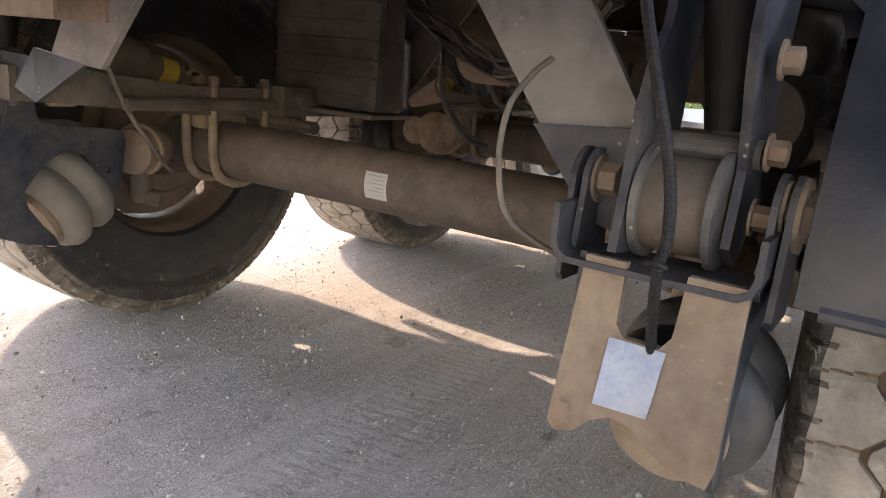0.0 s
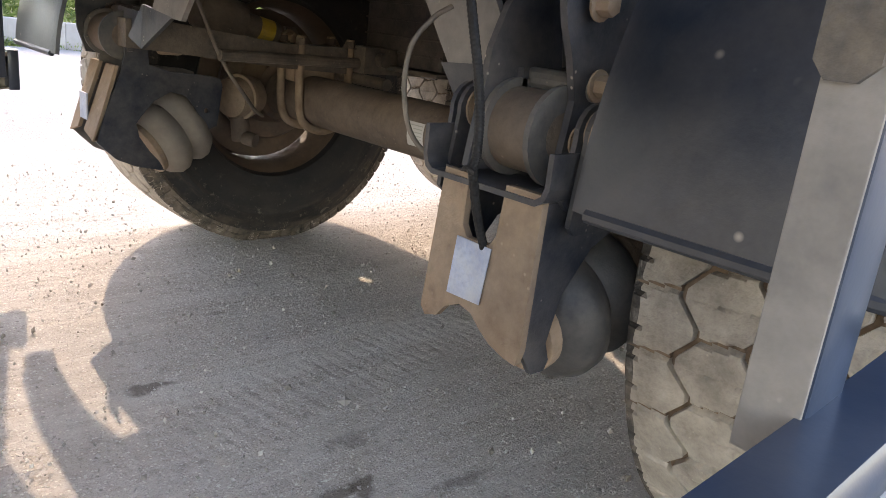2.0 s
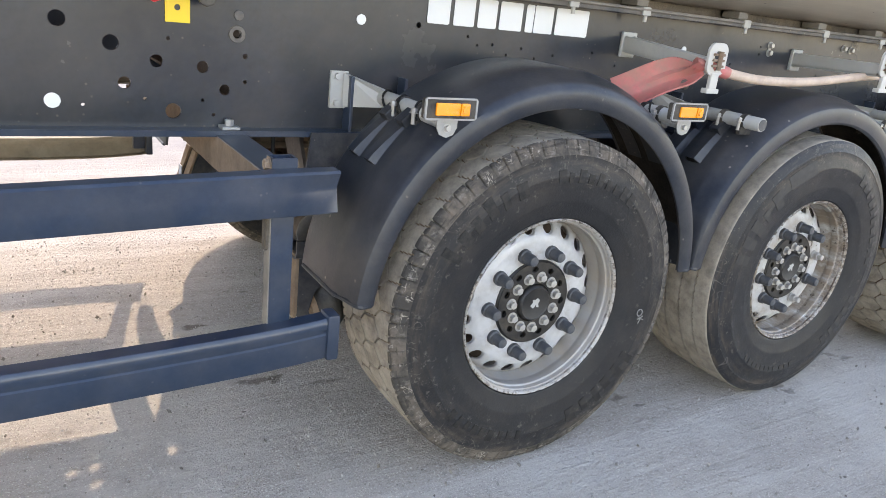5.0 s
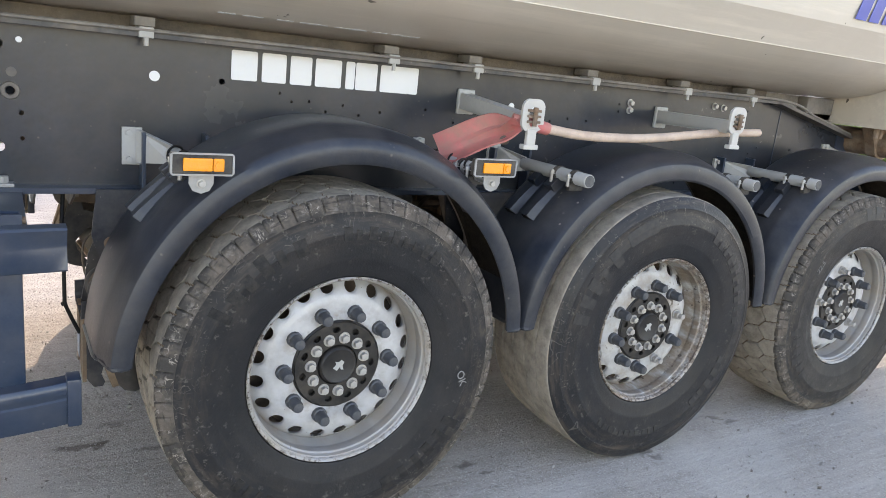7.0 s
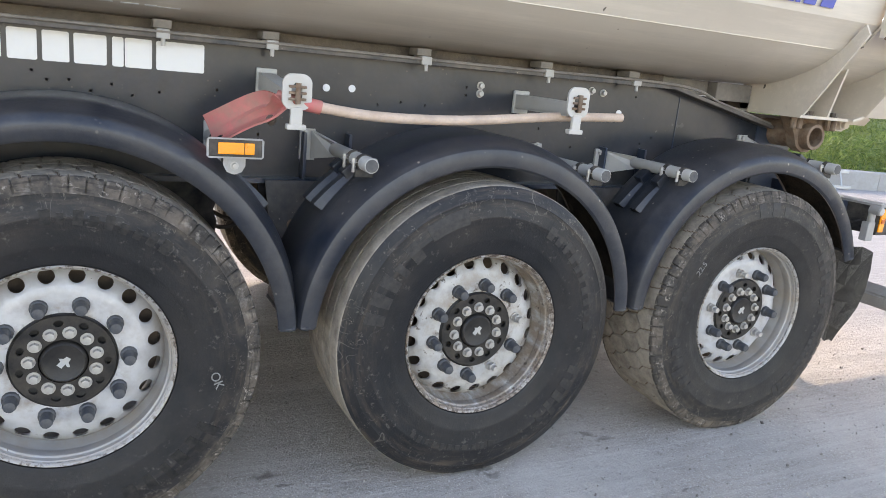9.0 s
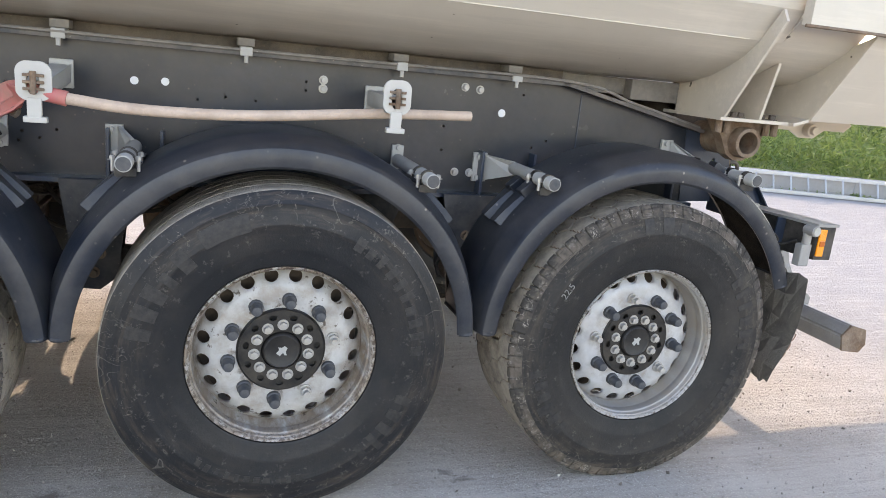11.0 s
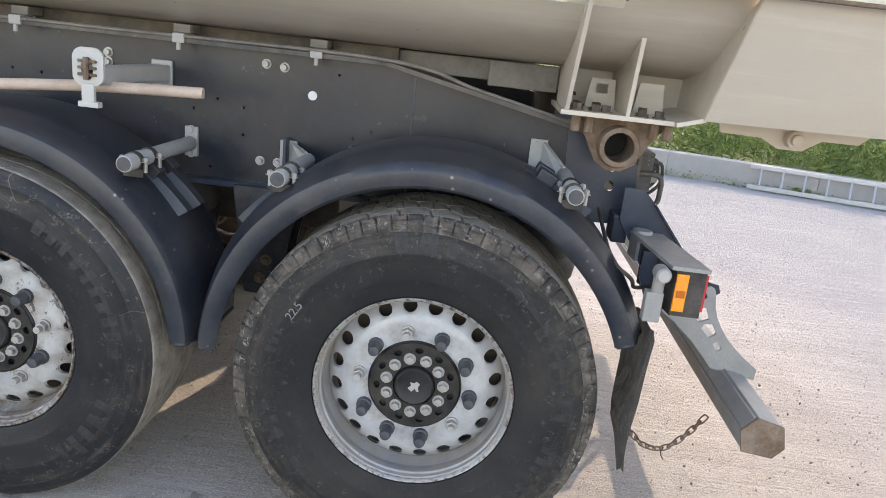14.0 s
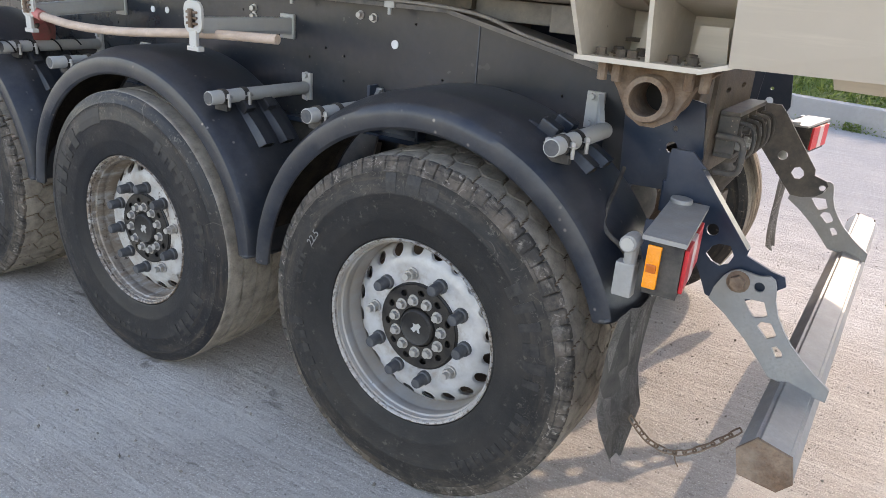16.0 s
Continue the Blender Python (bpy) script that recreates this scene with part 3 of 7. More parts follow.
def plate(bm, outline, at, thick, holes=(), bevel=0.0):
    """A flat plate. outline and holes: loops of (u, v); at: maps (u, v, depth) to a place; thick: its depth."""
    loops, edges = [outline, *holes], []
    start = set(bm.faces)
    for loop in loops:
        vs = [bm.verts.new(at(u, v, 0.0)) for u, v in loop]
        edges += [bm.edges.new((vs[i], vs[(i + 1) % len(vs)])) for i in range(len(vs))]
    if holes:
        r = bmesh.ops.triangle_fill(bm, use_beauty=True, use_dissolve=False, edges=edges)
        faces = [g for g in r["geom"] if isinstance(g, bmesh.types.BMFace)]
    else:
        faces = [bm.faces.new([e.verts[0] if i == 0 or True else None for i, e in enumerate(edges)])]
    o = Vector(at(0, 0, 0))
    d = Vector(at(0, 0, thick)) - o
    ex = bmesh.ops.extrude_face_region(bm, geom=faces, use_keep_orig=True)
    bmesh.ops.translate(bm, verts=[g for g in ex["geom"] if isinstance(g, bmesh.types.BMVert)], vec=d)
    return bm


def ring(cx, cy, r, n=20, ry=None, turn=0.0):
    return [(cx + r * math.cos(turn + k * math.tau / n), cy + (ry or r) * math.sin(turn + k * math.tau / n)) for k in range(n)]


def on_y(y):
    return lambda u, v, d: (u, y + d, v)


def on_x(x):
    return lambda u, v, d: (x + d, u, v)


def on_z(z):
    return lambda u, v, d: (u, v, z + d)


def lathe(bm, profile, n=64, at=(0, 0, 0), closed=False, arc=(0.0, math.tau), mat_of=None):
    """Turns a profile of (r, y) about the y axis through at. mat_of: material slot for each stretch."""
    full = abs(arc[1] - arc[0]) > math.tau - 1e-6
    cols = []
    for k in range(n if full else n + 1):
        a = arc[0] + (arc[1] - arc[0]) * k / n
        cols.append([bm.verts.new((at[0] + r * math.cos(a), at[1] + y, at[2] + r * math.sin(a))) for r, y in profile])
    m = len(profile)
    for k in range(n):
        p, q = cols[k], cols[(k + 1) % len(cols)]
        for j in range(m if closed else m - 1):
            f = bm.faces.new((p[j], p[(j + 1) % m], q[(j + 1) % m], q[j]))
            if mat_of:
                f.material_index = mat_of[j]
    if closed and not full:
        bm.faces.new(cols[0])
        bm.faces.new(cols[-1][::-1])
    return bm


def prism(bm, profile, x0, x1, bend=None, n=1):
    """A profile of (y, z) drawn along x, with capped ends. bend(x) gives (dy, dz)."""
    rows = []
    for k in range(n + 1):
        x = x0 + (x1 - x0) * k / n
        dy, dz = bend(x) if bend else (0, 0)
        rows.append([bm.verts.new((x, y + dy, z + dz)) for y, z in profile])
    m = len(profile)
    for a, b in zip(rows, rows[1:]):
        for j in range(m):
            bm.faces.new((a[j], a[(j + 1) % m], b[(j + 1) % m], b[j]))
    bm.faces.new(rows[0])
    bm.faces.new(rows[-1][::-1])
    return bm


def hexbolt(bm, p, q, r, washer=True):
    """A hex head from p (seat) to q."""
    p, q = Vector(p), Vector(q)
    if washer:
        rod(bm, p, p + (q - p) * 0.15, r * 1.45, 16)
    rod(bm, p, q, r, 6, bevel=r * 0.12)
    return bm


def B():
    return bmesh.new()


# ---- setting: ground, kerb, verge ----
def make_ground():
    def axis(a, b, step, far):
        near = list(np.arange(a, b + 1e-6, step))
        out = [1, 2, 4, 8, 16, 32, 64, 128, 256, 500, 900]
        return np.array([a - d for d in out[::-1] if d <= far] + near + [b + d for d in out if d <= far])
    xs, ys = axis(-4.0, 8.0, 0.07, 900), axis(-3.4, 9.0, 0.07, 900)
    verts, nx = [], len(xs)
    for y in ys:
        for x in xs:
            h = 0.0
            if -4.2 < x < 8.2 and -3.6 < y < 9.2:
                h = 0.010 * noise.noise((x * 1.3, y * 1.3, 0)) + 0.004 * noise.noise((x * 6, y * 6, 3)) - 0.006
                h -= 0.006 * max(0.0, math.sin(x * 46 + 3 * noise.noise((x, y, 9)))) * math.exp(-((y - 1.2 - 0.15 * x) / 0.18) ** 2)
            verts.append((x, y, h))
    faces = [(j * nx + i, j * nx + i + 1, (j + 1) * nx + i + 1, (j + 1) * nx + i) for j in range(len(ys) - 1) for i in range(nx - 1)]
    me = bpy.data.meshes.new("ground")
    me.from_pydata(verts, [], faces)
    me.shade_smooth()
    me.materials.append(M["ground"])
    tagged(new("ground", me), "pale dusty compacted gravel yard with tyre scuffs and oil drips", "ground", kind="structure")


make_ground()


def pebble_mesh(name, spots, material):
    """Many broken chips in one mesh."""
    bm = B()
    for x, y, s in spots:
        m = Matrix.Translation((x, y, s * 0.25)) @ Euler((random.random() * 6, random.random() * 6, random.random() * 6)).to_matrix().to_4x4() @ Matrix.Diagonal((s, s * random.uniform(0.6, 1), s * random.uniform(0.4, 0.8), 1))
        c = [bm.verts.new(m @ (Vector((sx, sy, sz)) * random.uniform(0.6, 1.1))) for sx, sy, sz in ((1, 0, 0), (-1, 0, 0), (0, 1, 0), (0, -1, 0), (0, 0, 1), (0, 0, -1))]
        for a, b, d in ((0, 2, 4), (2, 1, 4), (1, 3, 4), (3, 0, 4), (2, 0, 5), (1, 2, 5), (3, 1, 5), (0, 3, 5)):
            bm.faces.new((c[a], c[b], c[d]))
    return part(name, bm, material)


chips = [(random.uniform(-3.2, 5.5), random.uniform(-3.0, 5.0), random.choice((0.0025, 0.003, 0.004, 0.004, 0.006, 0.009))) for _ in range(5200)] + [(random.uniform(-2.0, 1.2), random.uniform(0.2, 3.4), random.choice((0.002, 0.0025, 0.003, 0.003, 0.004, 0.006))) for _ in range(7000)]
chips += [(random.uniform(-2.5, 5.0), random.uniform(-2.2, 3.6), random.choice((0.004, 0.004, 0.005, 0.006, 0.008))) for _ in range(4500)]
tagged(pebble_mesh("gravel_chips", chips, M["stone"]), "loose pale stone chips lying on the yard", "gravel", kind="stuff")
for px, py, ps in ((-0.434, 1.037, 0.017), (-0.52, 1.62, 0.011), (-0.22, 0.98, 0.010), (-0.15, 0.86, 0.008), (0.35, 0.62, 0.011), (-0.35, 0.55, 0.009), (2.1, -0.75, 0.012), (1.9, -0.95, 0.009), (2.35, -0.62, 0.010)):
    tagged(pebble_mesh("stone", [(0, 0, ps)], M["stone"]), "small pale broken stone lying on the gravel", "stone", "stones on the yard").location = (px, py, 0)

clods = [(random.uniform(-2.2, 4.6), random.uniform(-1.6, 3.4), random.choice((0.004, 0.005, 0.006, 0.008, 0.011))) for _ in range(900)]
tagged(pebble_mesh("earth_clods", clods, M["clod"]), "small dark earth clods scattered on the yard", "clods", kind="stuff")

# kerb line: y falls towards the rear
KX0, KY0, KSL = 3.4, 9.55, -0.33


def kerb_y(x):
    return KY0 + KSL * (x - KX0)


def along_kerb(x):
    return Matrix.Translation((x, kerb_y(x), 0)) @ Matrix.Rotation(math.atan(KSL), 4, "Z")


kerb_root = tagged(new("kerb"), "low grey weathered concrete kerb wall along the yard edge", "kerb", kind="structure")
bm = B()
box(bm, -0.998, 0.998, 0.0, 0.28, -0.05, 0.32, bevel=0.012)
first = part("kerb_block", bm, M["kerb"], kerb_root)
first.matrix_basis = along_kerb(-24)
for k in range(1, 36):
    again(first, kerb_root, along_kerb(-24 + 1.8965 * k))

# grassy bank with shrubs behind the kerb
bank = B()
prof = [(0.28, 0.26), (1.5, 0.45), (4.0, 1.1), (9.0, 2.2), (16.0, 3.0), (30.0, 3.2), (30.0, -0.2), (0.28, -0.2)]
prism(bank, prof, -46, 46)
o = part("verge", bank, M["grass"])
o.matrix_basis = along_kerb(KX0 + 4)
tagged(o, "grassy bank rising behind the kerb", "verge", kind="structure")


def leaves(name, count, place, size, material, label, category, wide=0.45):
    """Many small leaf blades in one mesh."""
    v, f = [], []
    for _ in range(count):
        c, s = place(), size * random.uniform(0.5, 1.3)
        a = Vector((random.gauss(0, 1), random.gauss(0, 1), random.gauss(0.6, 0.8))).normalized()
        b = a.cross((random.gauss(0, 1), random.gauss(0, 1), random.gauss(0, 1))).normalized()
        k = len(v)
        v += [c - a * s, c + b * s * wide, c + a * s, c - b * s * wide]
        f += [(k, k + 1, k + 2, k + 3)]
    me = bpy.data.meshes.new(name)
    me.from_pydata(v, [], f)
    me.materials.append(material)
    return tagged(new(name, me), label, category, kind="stuff")


def bank_spot(tall):
    x, d = random.uniform(-14, 22), abs(random.gauss(0, 2.2)) + 0.3
    z = np.interp(d, [0.28, 1.5, 4, 9, 16], [0.26, 0.45, 1.1, 2.2, 3.0])
    return Vector((x, kerb_y(x) + d * 1.02, z + random.random() ** 1.5 * tall))


leaves("meadow_grass", 85000, lambda: bank_spot(0.55), 0.085, M["grass"], "tall unmown green grass on the bank", "grass", 0.13)
for k in range(16):
    cx, cd, hh = -14 + k * 2.3 + random.uniform(-0.7, 0.7), random.uniform(2.6, 5.2), random.uniform(0.9, 2.1)
    cz = float(np.interp(cd, [0.28, 1.5, 4, 9], [0.26, 0.45, 1.1, 2.2]))
    lumps = [(random.gauss(0, 0.45), random.gauss(0, 0.35), random.uniform(0.15, 1.0) * hh) for _ in range(9)]
    def spot():
        a, b, c = random.choice(lumps)
        w = Vector((random.gauss(0, 1), random.gauss(0, 1), random.gauss(0, 1))).normalized() * random.uniform(0.12, 0.36)
        return Vector((cx + a, kerb_y(cx) + cd + b, cz + c)) + w
    leaves("shrub", 4600, spot, 0.034, M["leaf"], "leafy green shrub growing on the bank", "shrub")

def weed_spot():
    x = random.uniform(-6, 12)
    x += 0.5 * math.sin(x * 3.1)
    return Vector((x, kerb_y(x) - 0.02 - abs(random.gauss(0, 0.07)), random.random() ** 2 * 0.10))


leaves("kerb_weeds", 5000, weed_spot, 0.02, M["grass"], "dry low weeds along the foot of the kerb", "weeds")

# plain fence posts behind the kerb
for k, fx in enumerate((-6.0, -2.6, 0.9, 4.3, 8.6)):
    bm = B()
    rod(bm, (fx, kerb_y(fx) + 0.5, 0.2), (fx, kerb_y(fx) + 0.5, 1.75), 0.035, 10)
    tagged(part("fence_post", bm, M["bark"]), "thin grey fence post standing in the grass behind the kerb", "fence post", "posts behind the kerb")


def make_ladder():
    root = tagged(group("ladder"), "long aluminium ladder lying on its side against the kerb", "ladder")
    bm = B()
    box(bm, 0, 6.2, -0.014, 0.014, -0.03, 0.03, bevel=0.006)
    r1 = part("stile", bm, M["alu"], root)
    r1.location = (0, 0, 0.04)
    again(r1, root, Matrix.Translation((0, 0.13, 0.305)))
    bm = B()
    rod(bm, (0, 0, 0), (0, 0.13, 0.265), 0.014, 10)
    rung = part("rung", bm, M["alu"], root)
    rung.location = (0.15, 0, 0.04)
    for k in range(1, 22):
        again(rung, root, Matrix.Translation((0.15 + 0.28 * k, 0, 0.04)))
    root.matrix_basis = along_kerb(6.45) @ Matrix.Translation((0, -0.20, 0))


make_ladder()

# ---- the trailer ----
trailer = tagged(group("tipper_trailer"), "three-axle tipper semi-trailer with dark blue-grey chassis and beige steel body", "semi-trailer")
MID = 1.25  # centre line across
WHEEL_X, WHEEL_Z = (0.015, 1.317, 2.615), 0.525


def mirror_y(ob, parent=None):
    """The same part on the other side of the trailer."""
    o = again(ob, parent or ob.parent, Matrix.Translation((0, 2 * MID, 0)) @ Matrix.Diagonal((1, -1, 1, 1)) @ ob.matrix_basis)
    return o


# side members with their holes
def side_member():
    out = [(-5.2, 0.985), (3.06, 0.985), (3.10, 1.02), (3.12, 1.26), (3.02, 1.29), (2.40, 1.42), (-5.2, 1.42)]
    big = [(-0.835, 1.366, .013), (-0.784, 1.184, .007), (-0.809, 1.243, .011), (-0.90, 1.15, .016), (-0.978, 1.029, .021), (-0.84, 1.09, .015),
           (-1.02, 1.16, .017), (-1.13, 1.20, .02), (-1.10, 1.10, .016), (-0.244, 1.311, .009), (-1.25, 1.25, .02), (-1.42, 1.15, .025), (-1.65, 1.2, .02), (-0.783, 1.114, .006)]
    small = [(-0.90, 1.06), (-1.05, 1.06), (-0.99, 1.22), (-0.87, 1.02), (-0.06, 1.29), (-0.02, 1.265), (0.04, 1.27), (0.10, 1.24), (0.16, 1.265), (0.22, 1.235), (0.30, 1.25), (0.48, 1.27),
             (0.60, 1.23), (1.05, 1.26), (1.14, 1.275), (1.24, 1.27), (1.41, 1.32), (1.41, 1.35), (1.84, 1.25), (1.93, 1.23), (1.93, 1.14), (1.76, 1.21), (2.24, 1.37), (2.3, 1.17), (2.36, 1.2),
             (0.52, 1.12), (0.57, 1.10), (0.62, 1.13), (0.51, 1.09), (1.82, 1.02), (2.62, 1.2), (2.72, 1.17), (2.8, 1.21), (-1.2, 1.04)]
    low = [(-0.66, 1.035), (-0.935, 1.045), (-0.875, 1.04), (-0.86, 1.10), (-0.14, 1.085), (-0.16, 1.025), (0.02, 1.03), (0.98, 1.015), (1.07, 1.04), (1.18, 1.06), (0.54, 1.03), (0.45, 1.015), (0.50, 1.065), (2.62, 1.05)]
    holes = [ring(x, z, r, 18) for x, z, r in big] + [ring(x, z, 0.005, 8) for x, z in small]
    bm = B()
    plate(bm, out, on_y(0.52), 0.012, holes)
    near = part("side_member", bm, M["web"], trailer, "dark blue-grey chassis web with drilled holes")
    bm = B()
    plate(bm, out, on_y(1.968), 0.012, [ring(x + 0.03, z, 0.018, 12) for x, z in low])
    part("side_member", bm, M["chassis"], trailer, "dark far chassis web with a row of low holes")
    return near


side_member()
bm = B()
prism(bm, [(0.455, 1.42), (0.645, 1.42), (0.645, 1.434), (0.455, 1.434)], -5.2, 2.40)
box(bm, -0.34, 0.34, 0.455, 0.645, -0.007, 0.007, m=Matrix.Translation((2.71, 0, 1.36)) @ Matrix.Rotation(0.21, 4, "Y"))
fl = part("top_flange", bm, M["under"], trailer)
mirror_y(fl)
bm = B()
prism(bm, [(0.47, 0.968), (0.63, 0.968), (0.63, 0.985), (0.47, 0.985)], -5.2, 3.05)
part("bottom_flange", bm, M["chassis"], trailer)
bm = B()
prism(bm, [(1.968, 0.968), (2.05, 0.968), (2.05, 0.985), (1.968, 0.985)], -5.2, 3.05)
part("bottom_flange", bm, M["chassis"], trailer)

# cross-members between the two webs
for cx in (-1.9, -0.75, 0.62, 1.95, 2.95):
    bm = B()
    plate(bm, [(0.55, 1.02), (1.95, 1.02), (1.95, 1.40), (0.55, 1.40)], on_x(cx), 0.010, [ring(0.85, 1.22, 0.07), ring(1.65, 1.22, 0.07)])
    box(bm, cx - 0.05, cx + 0.06, 0.55, 1.95, 1.39, 1.40)
    box(bm, cx - 0.05, cx + 0.06, 0.55, 1.95, 1.02, 1.03)
    part("cross_member", bm, M["soot"], trailer)


def web_details():
    for sx in (-0.475, -0.295, 0.775, 0.94, 2.085, 2.30, 2.945):
        bm = B()
        box(bm, sx - 0.006, sx + 0.006, 0.47, 0.52, 0.985, 1.15, bevel=0.003)
        part("web_stiffener", bm, M["chassis"], trailer)
    for sx, sz, sr in ((-0.441, 1.312, .015), (0.948, 1.31, .013), (0.853, 1.306, .013), (2.157, 1.295, .015), (-1.27, 1.05, .019), (-0.785, 1.379, .008)):
        bm = B()
        rod(bm, (sx, 0.519, sz), (sx, 0.516, sz), sr, 20)
        part("blanking_cap", bm, M["decal"], trailer, "round white blanking cap")
    bm = B()
    lathe(bm, [(0.011, 0.0), (0.024, 0.0), (0.022, -0.005), (0.013, -0.005)], 24, at=(-0.809, 0.5195, 1.243), closed=True)
    part("grommet", bm, M["under"], trailer)
    bm = B()
    rod(bm, (-0.805, 0.519, 1.293), (-0.805, 0.515, 1.293), 0.013, 18)
    part("blanking_cap", bm, M["under"], trailer, "grey blanking cap")
    for sx, sz in ((1.47, 1.33), (1.47, 1.36), (2.0, 1.38), (2.06, 1.375), (1.99, 1.06), (2.05, 1.06)):
        bm = B()
        hexbolt(bm, (sx, 0.52, sz), (sx, 0.503, sz), 0.011)
        part("web_bolt", bm, M["bolt"], trailer)
    # clamps on the top flange
    clamp_x = (-1.06, -0.475, 0.304, 0.642, 1.201, 1.734, 2.177, -1.7, -2.4)
    bm = B()
    box(bm, -0.020, 0.020, 0.450, 0.53, 1.436, 1.448, bevel=0.003)
    box(bm, -0.020, 0.020, 0.446, 0.462, 1.418, 1.446, bevel=0.003)
    rod(bm, (0, 0.452, 1.396), (0, 0.452, 1.42), 0.007, 8)
    c0 = part("flange_clamp", bm, M["grey"], trailer, "small grey clamp on the top flange")
    c0.location = (clamp_x[0], 0, 0)
    for x in clamp_x[1:]:
        again(c0, trailer, Matrix.Translation((x, 0, 0)))
    bm = B()
    box(bm, -0.028, 0.028, 0.475, 0.56, 1.449, 1.476, bevel=0.004)
    c1 = part("body_rest", bm, M["brace"], trailer, "beige body rest block above the flange")
    c1.location = (clamp_x[0], 0, 0)
    for x in clamp_x[1:]:
        again(c1, trailer, Matrix.Translation((x, 0, 0)))
    bm = B()
    box(bm, 2.487, 2.492, 0.517, 0.521, 1.0, 1.39)
    part("weld_seam", bm, M["chassis"], trailer)
    # pale bead paints the light that the dusty flange edge catches
    bm = B()
    hose(bm, [(-5.0, 0.45, 1.44), (-2, 0.452, 1.438), (0, 0.45, 1.439), (1.4, 0.452, 1.437), (2.38, 0.45, 1.438), (2.7, 0.46, 1.375), (3.02, 0.46, 1.305)], 0.006, 6)
    part("edge_bead", bm, M["brace"], trailer, "pale bead painting light caught by the dusty flange edge")


web_details()


# ---- tipper body ----
def body():
    root = group("tipper_body", parent=trailer)
    # rounded trough side, one mesh, drawn as an outer skin with thickness
    outer = [(1.25, 1.475), (0.60, 1.475), (0.47, 1.485), (0.36, 1.513), (0.25, 1.558), (0.185, 1.592), (0.118, 1.645), (0.078, 1.705), (0.040, 1.755), (0.022, 1.85), (0.014, 1.95), (0.008, 2.30), (-0.02, 2.9)]
    far_side = [(2 * MID - y, z) for y, z in outer[::-1]][0:-1]
    loop = outer + [(0.03, 2.9), (0.06, 1.95), (0.22, 1.65), (0.6, 1.53), (1.25, 1.53)]
    bm = B()
    prism(bm, loop, -5.4, 3.05, n=1)
    shell = part("body_shell", bm, M["body"], root, "beige-grey painted curved steel trough", smooth=True)
    shell.data.set_sharp_from_angle(angle=radians(17))
    again(shell, root, Matrix.Translation((0, 2 * MID, 0)) @ Matrix.Diagonal((1, -1, 1, 1)))
    # crease bead along the side
    bm = B()
    hose(bm, [(-5.4, 0.1175, 1.645), (-1, 0.1175, 1.645), (2.9, 0.1175, 1.645)], 0.0025, 6)
    part("seam", bm, M["body"], root)
    # tail: slanting side sheets behind the hinge
    bm = B()
    v = [(3.335, 0.21, 1.377), (5.0, 0.21, 1.40), (5.0, -0.02, 1.72), (3.362, 0.005, 1.70)]
    a = [bm.verts.new(p) for p in v]
    b = [bm.verts.new((x, y + 0.012, z + 0.004)) for x, y, z in v]
    bm.faces.new(a)
    bm.faces.new(b[::-1])
    for i in range(4):
        bm.faces.new((a[i], b[i], b[(i + 1) % 4], a[(i + 1) % 4]))
    box(bm, 3.02, 5.0, -0.03, 0.012, 1.705, 2.9)
    tail = part("tail_sheet", bm, M["body"], root, "flat beige-grey tail side sheet")
    again(tail, root, Matrix.Translation((0, 2 * MID, 0)) @ Matrix.Diagonal((1, -1, 1, 1)))
    bm = B()
    box(bm, 3.35, 5.0, 0.22, 2.28, 1.385, 1.40)
    part("tail_floor", bm, M["body"], root)
    bm = B()
    hose(bm, [(3.0, -0.03, 1.70), (3.3, -0.032, 1.702), (3.7, -0.032, 1.70), (4.4, -0.033, 1.703)], 0.006, 6)
    part("rusty_weld", bm, M["rust"], root, "rusty dirty weld line")
    # hinge box: front plate, foot plate, middle rib, rear plate
    bm = B()
    plate(bm, [(0.245, 1.355), (0.60, 1.355), (0.60, 1.475), (0.36, 1.515), (0.12, 1.645), (0.03, 1.75), (0.005, 1.71)], on_x(2.95), 0.012)
    prism(bm, [(0.24, 1.351), (0.62, 1.351), (0.62, 1.364), (0.24, 1.364)], 2.94, 3.265)
    box(bm, -0.040, 0.040, 0.215, 0.62, -0.006, 0.006, m=Matrix.Translation((3.302, 0, 1.368)) @ Matrix.Rotation(-0.28, 4, "Y"))
    plate(bm, [(0.25, 1.364), (0.60, 1.364), (0.60, 1.50), (0.36, 1.515), (0.20, 1.58)], on_x(3.125), 0.012)
    r = B()
    part("hinge_box", bm, M["body"], root, "welded beige hinge bracket under the body")
    # slanted rear plate of the hinge box
    v = [(3.345, 0.215, 1.380), (3.36, 0.60, 1.380), (3.37, 0.60, 1.60), (3.372, 0.12, 1.66), (3.372, 0.012, 1.70)]
    a = [r.verts.new(p) for p in v]
    b = [r.verts.new((x - 0.012, y, z)) for x, y, z in v]
    r.faces.new(a)
    r.faces.new(b[::-1])
    for i in range(5):
        r.faces.new((a[i], b[i], b[(i + 1) % 5], a[(i + 1) % 5]))
    part("hinge_rear_plate", r, M["body"], root)
    # curved skin and back gussets seen inside the box
    bm = B()
    prism(bm, [(0.60, 1.475), (0.36, 1.515), (0.25, 1.56), (0.12, 1.645), (0.02, 1.76), (0.05, 1.78), (0.15, 1.68), (0.4, 1.55), (0.62, 1.5)], 3.05, 3.37)
    part("hinge_skin", bm, M["body"], root, smooth=True)
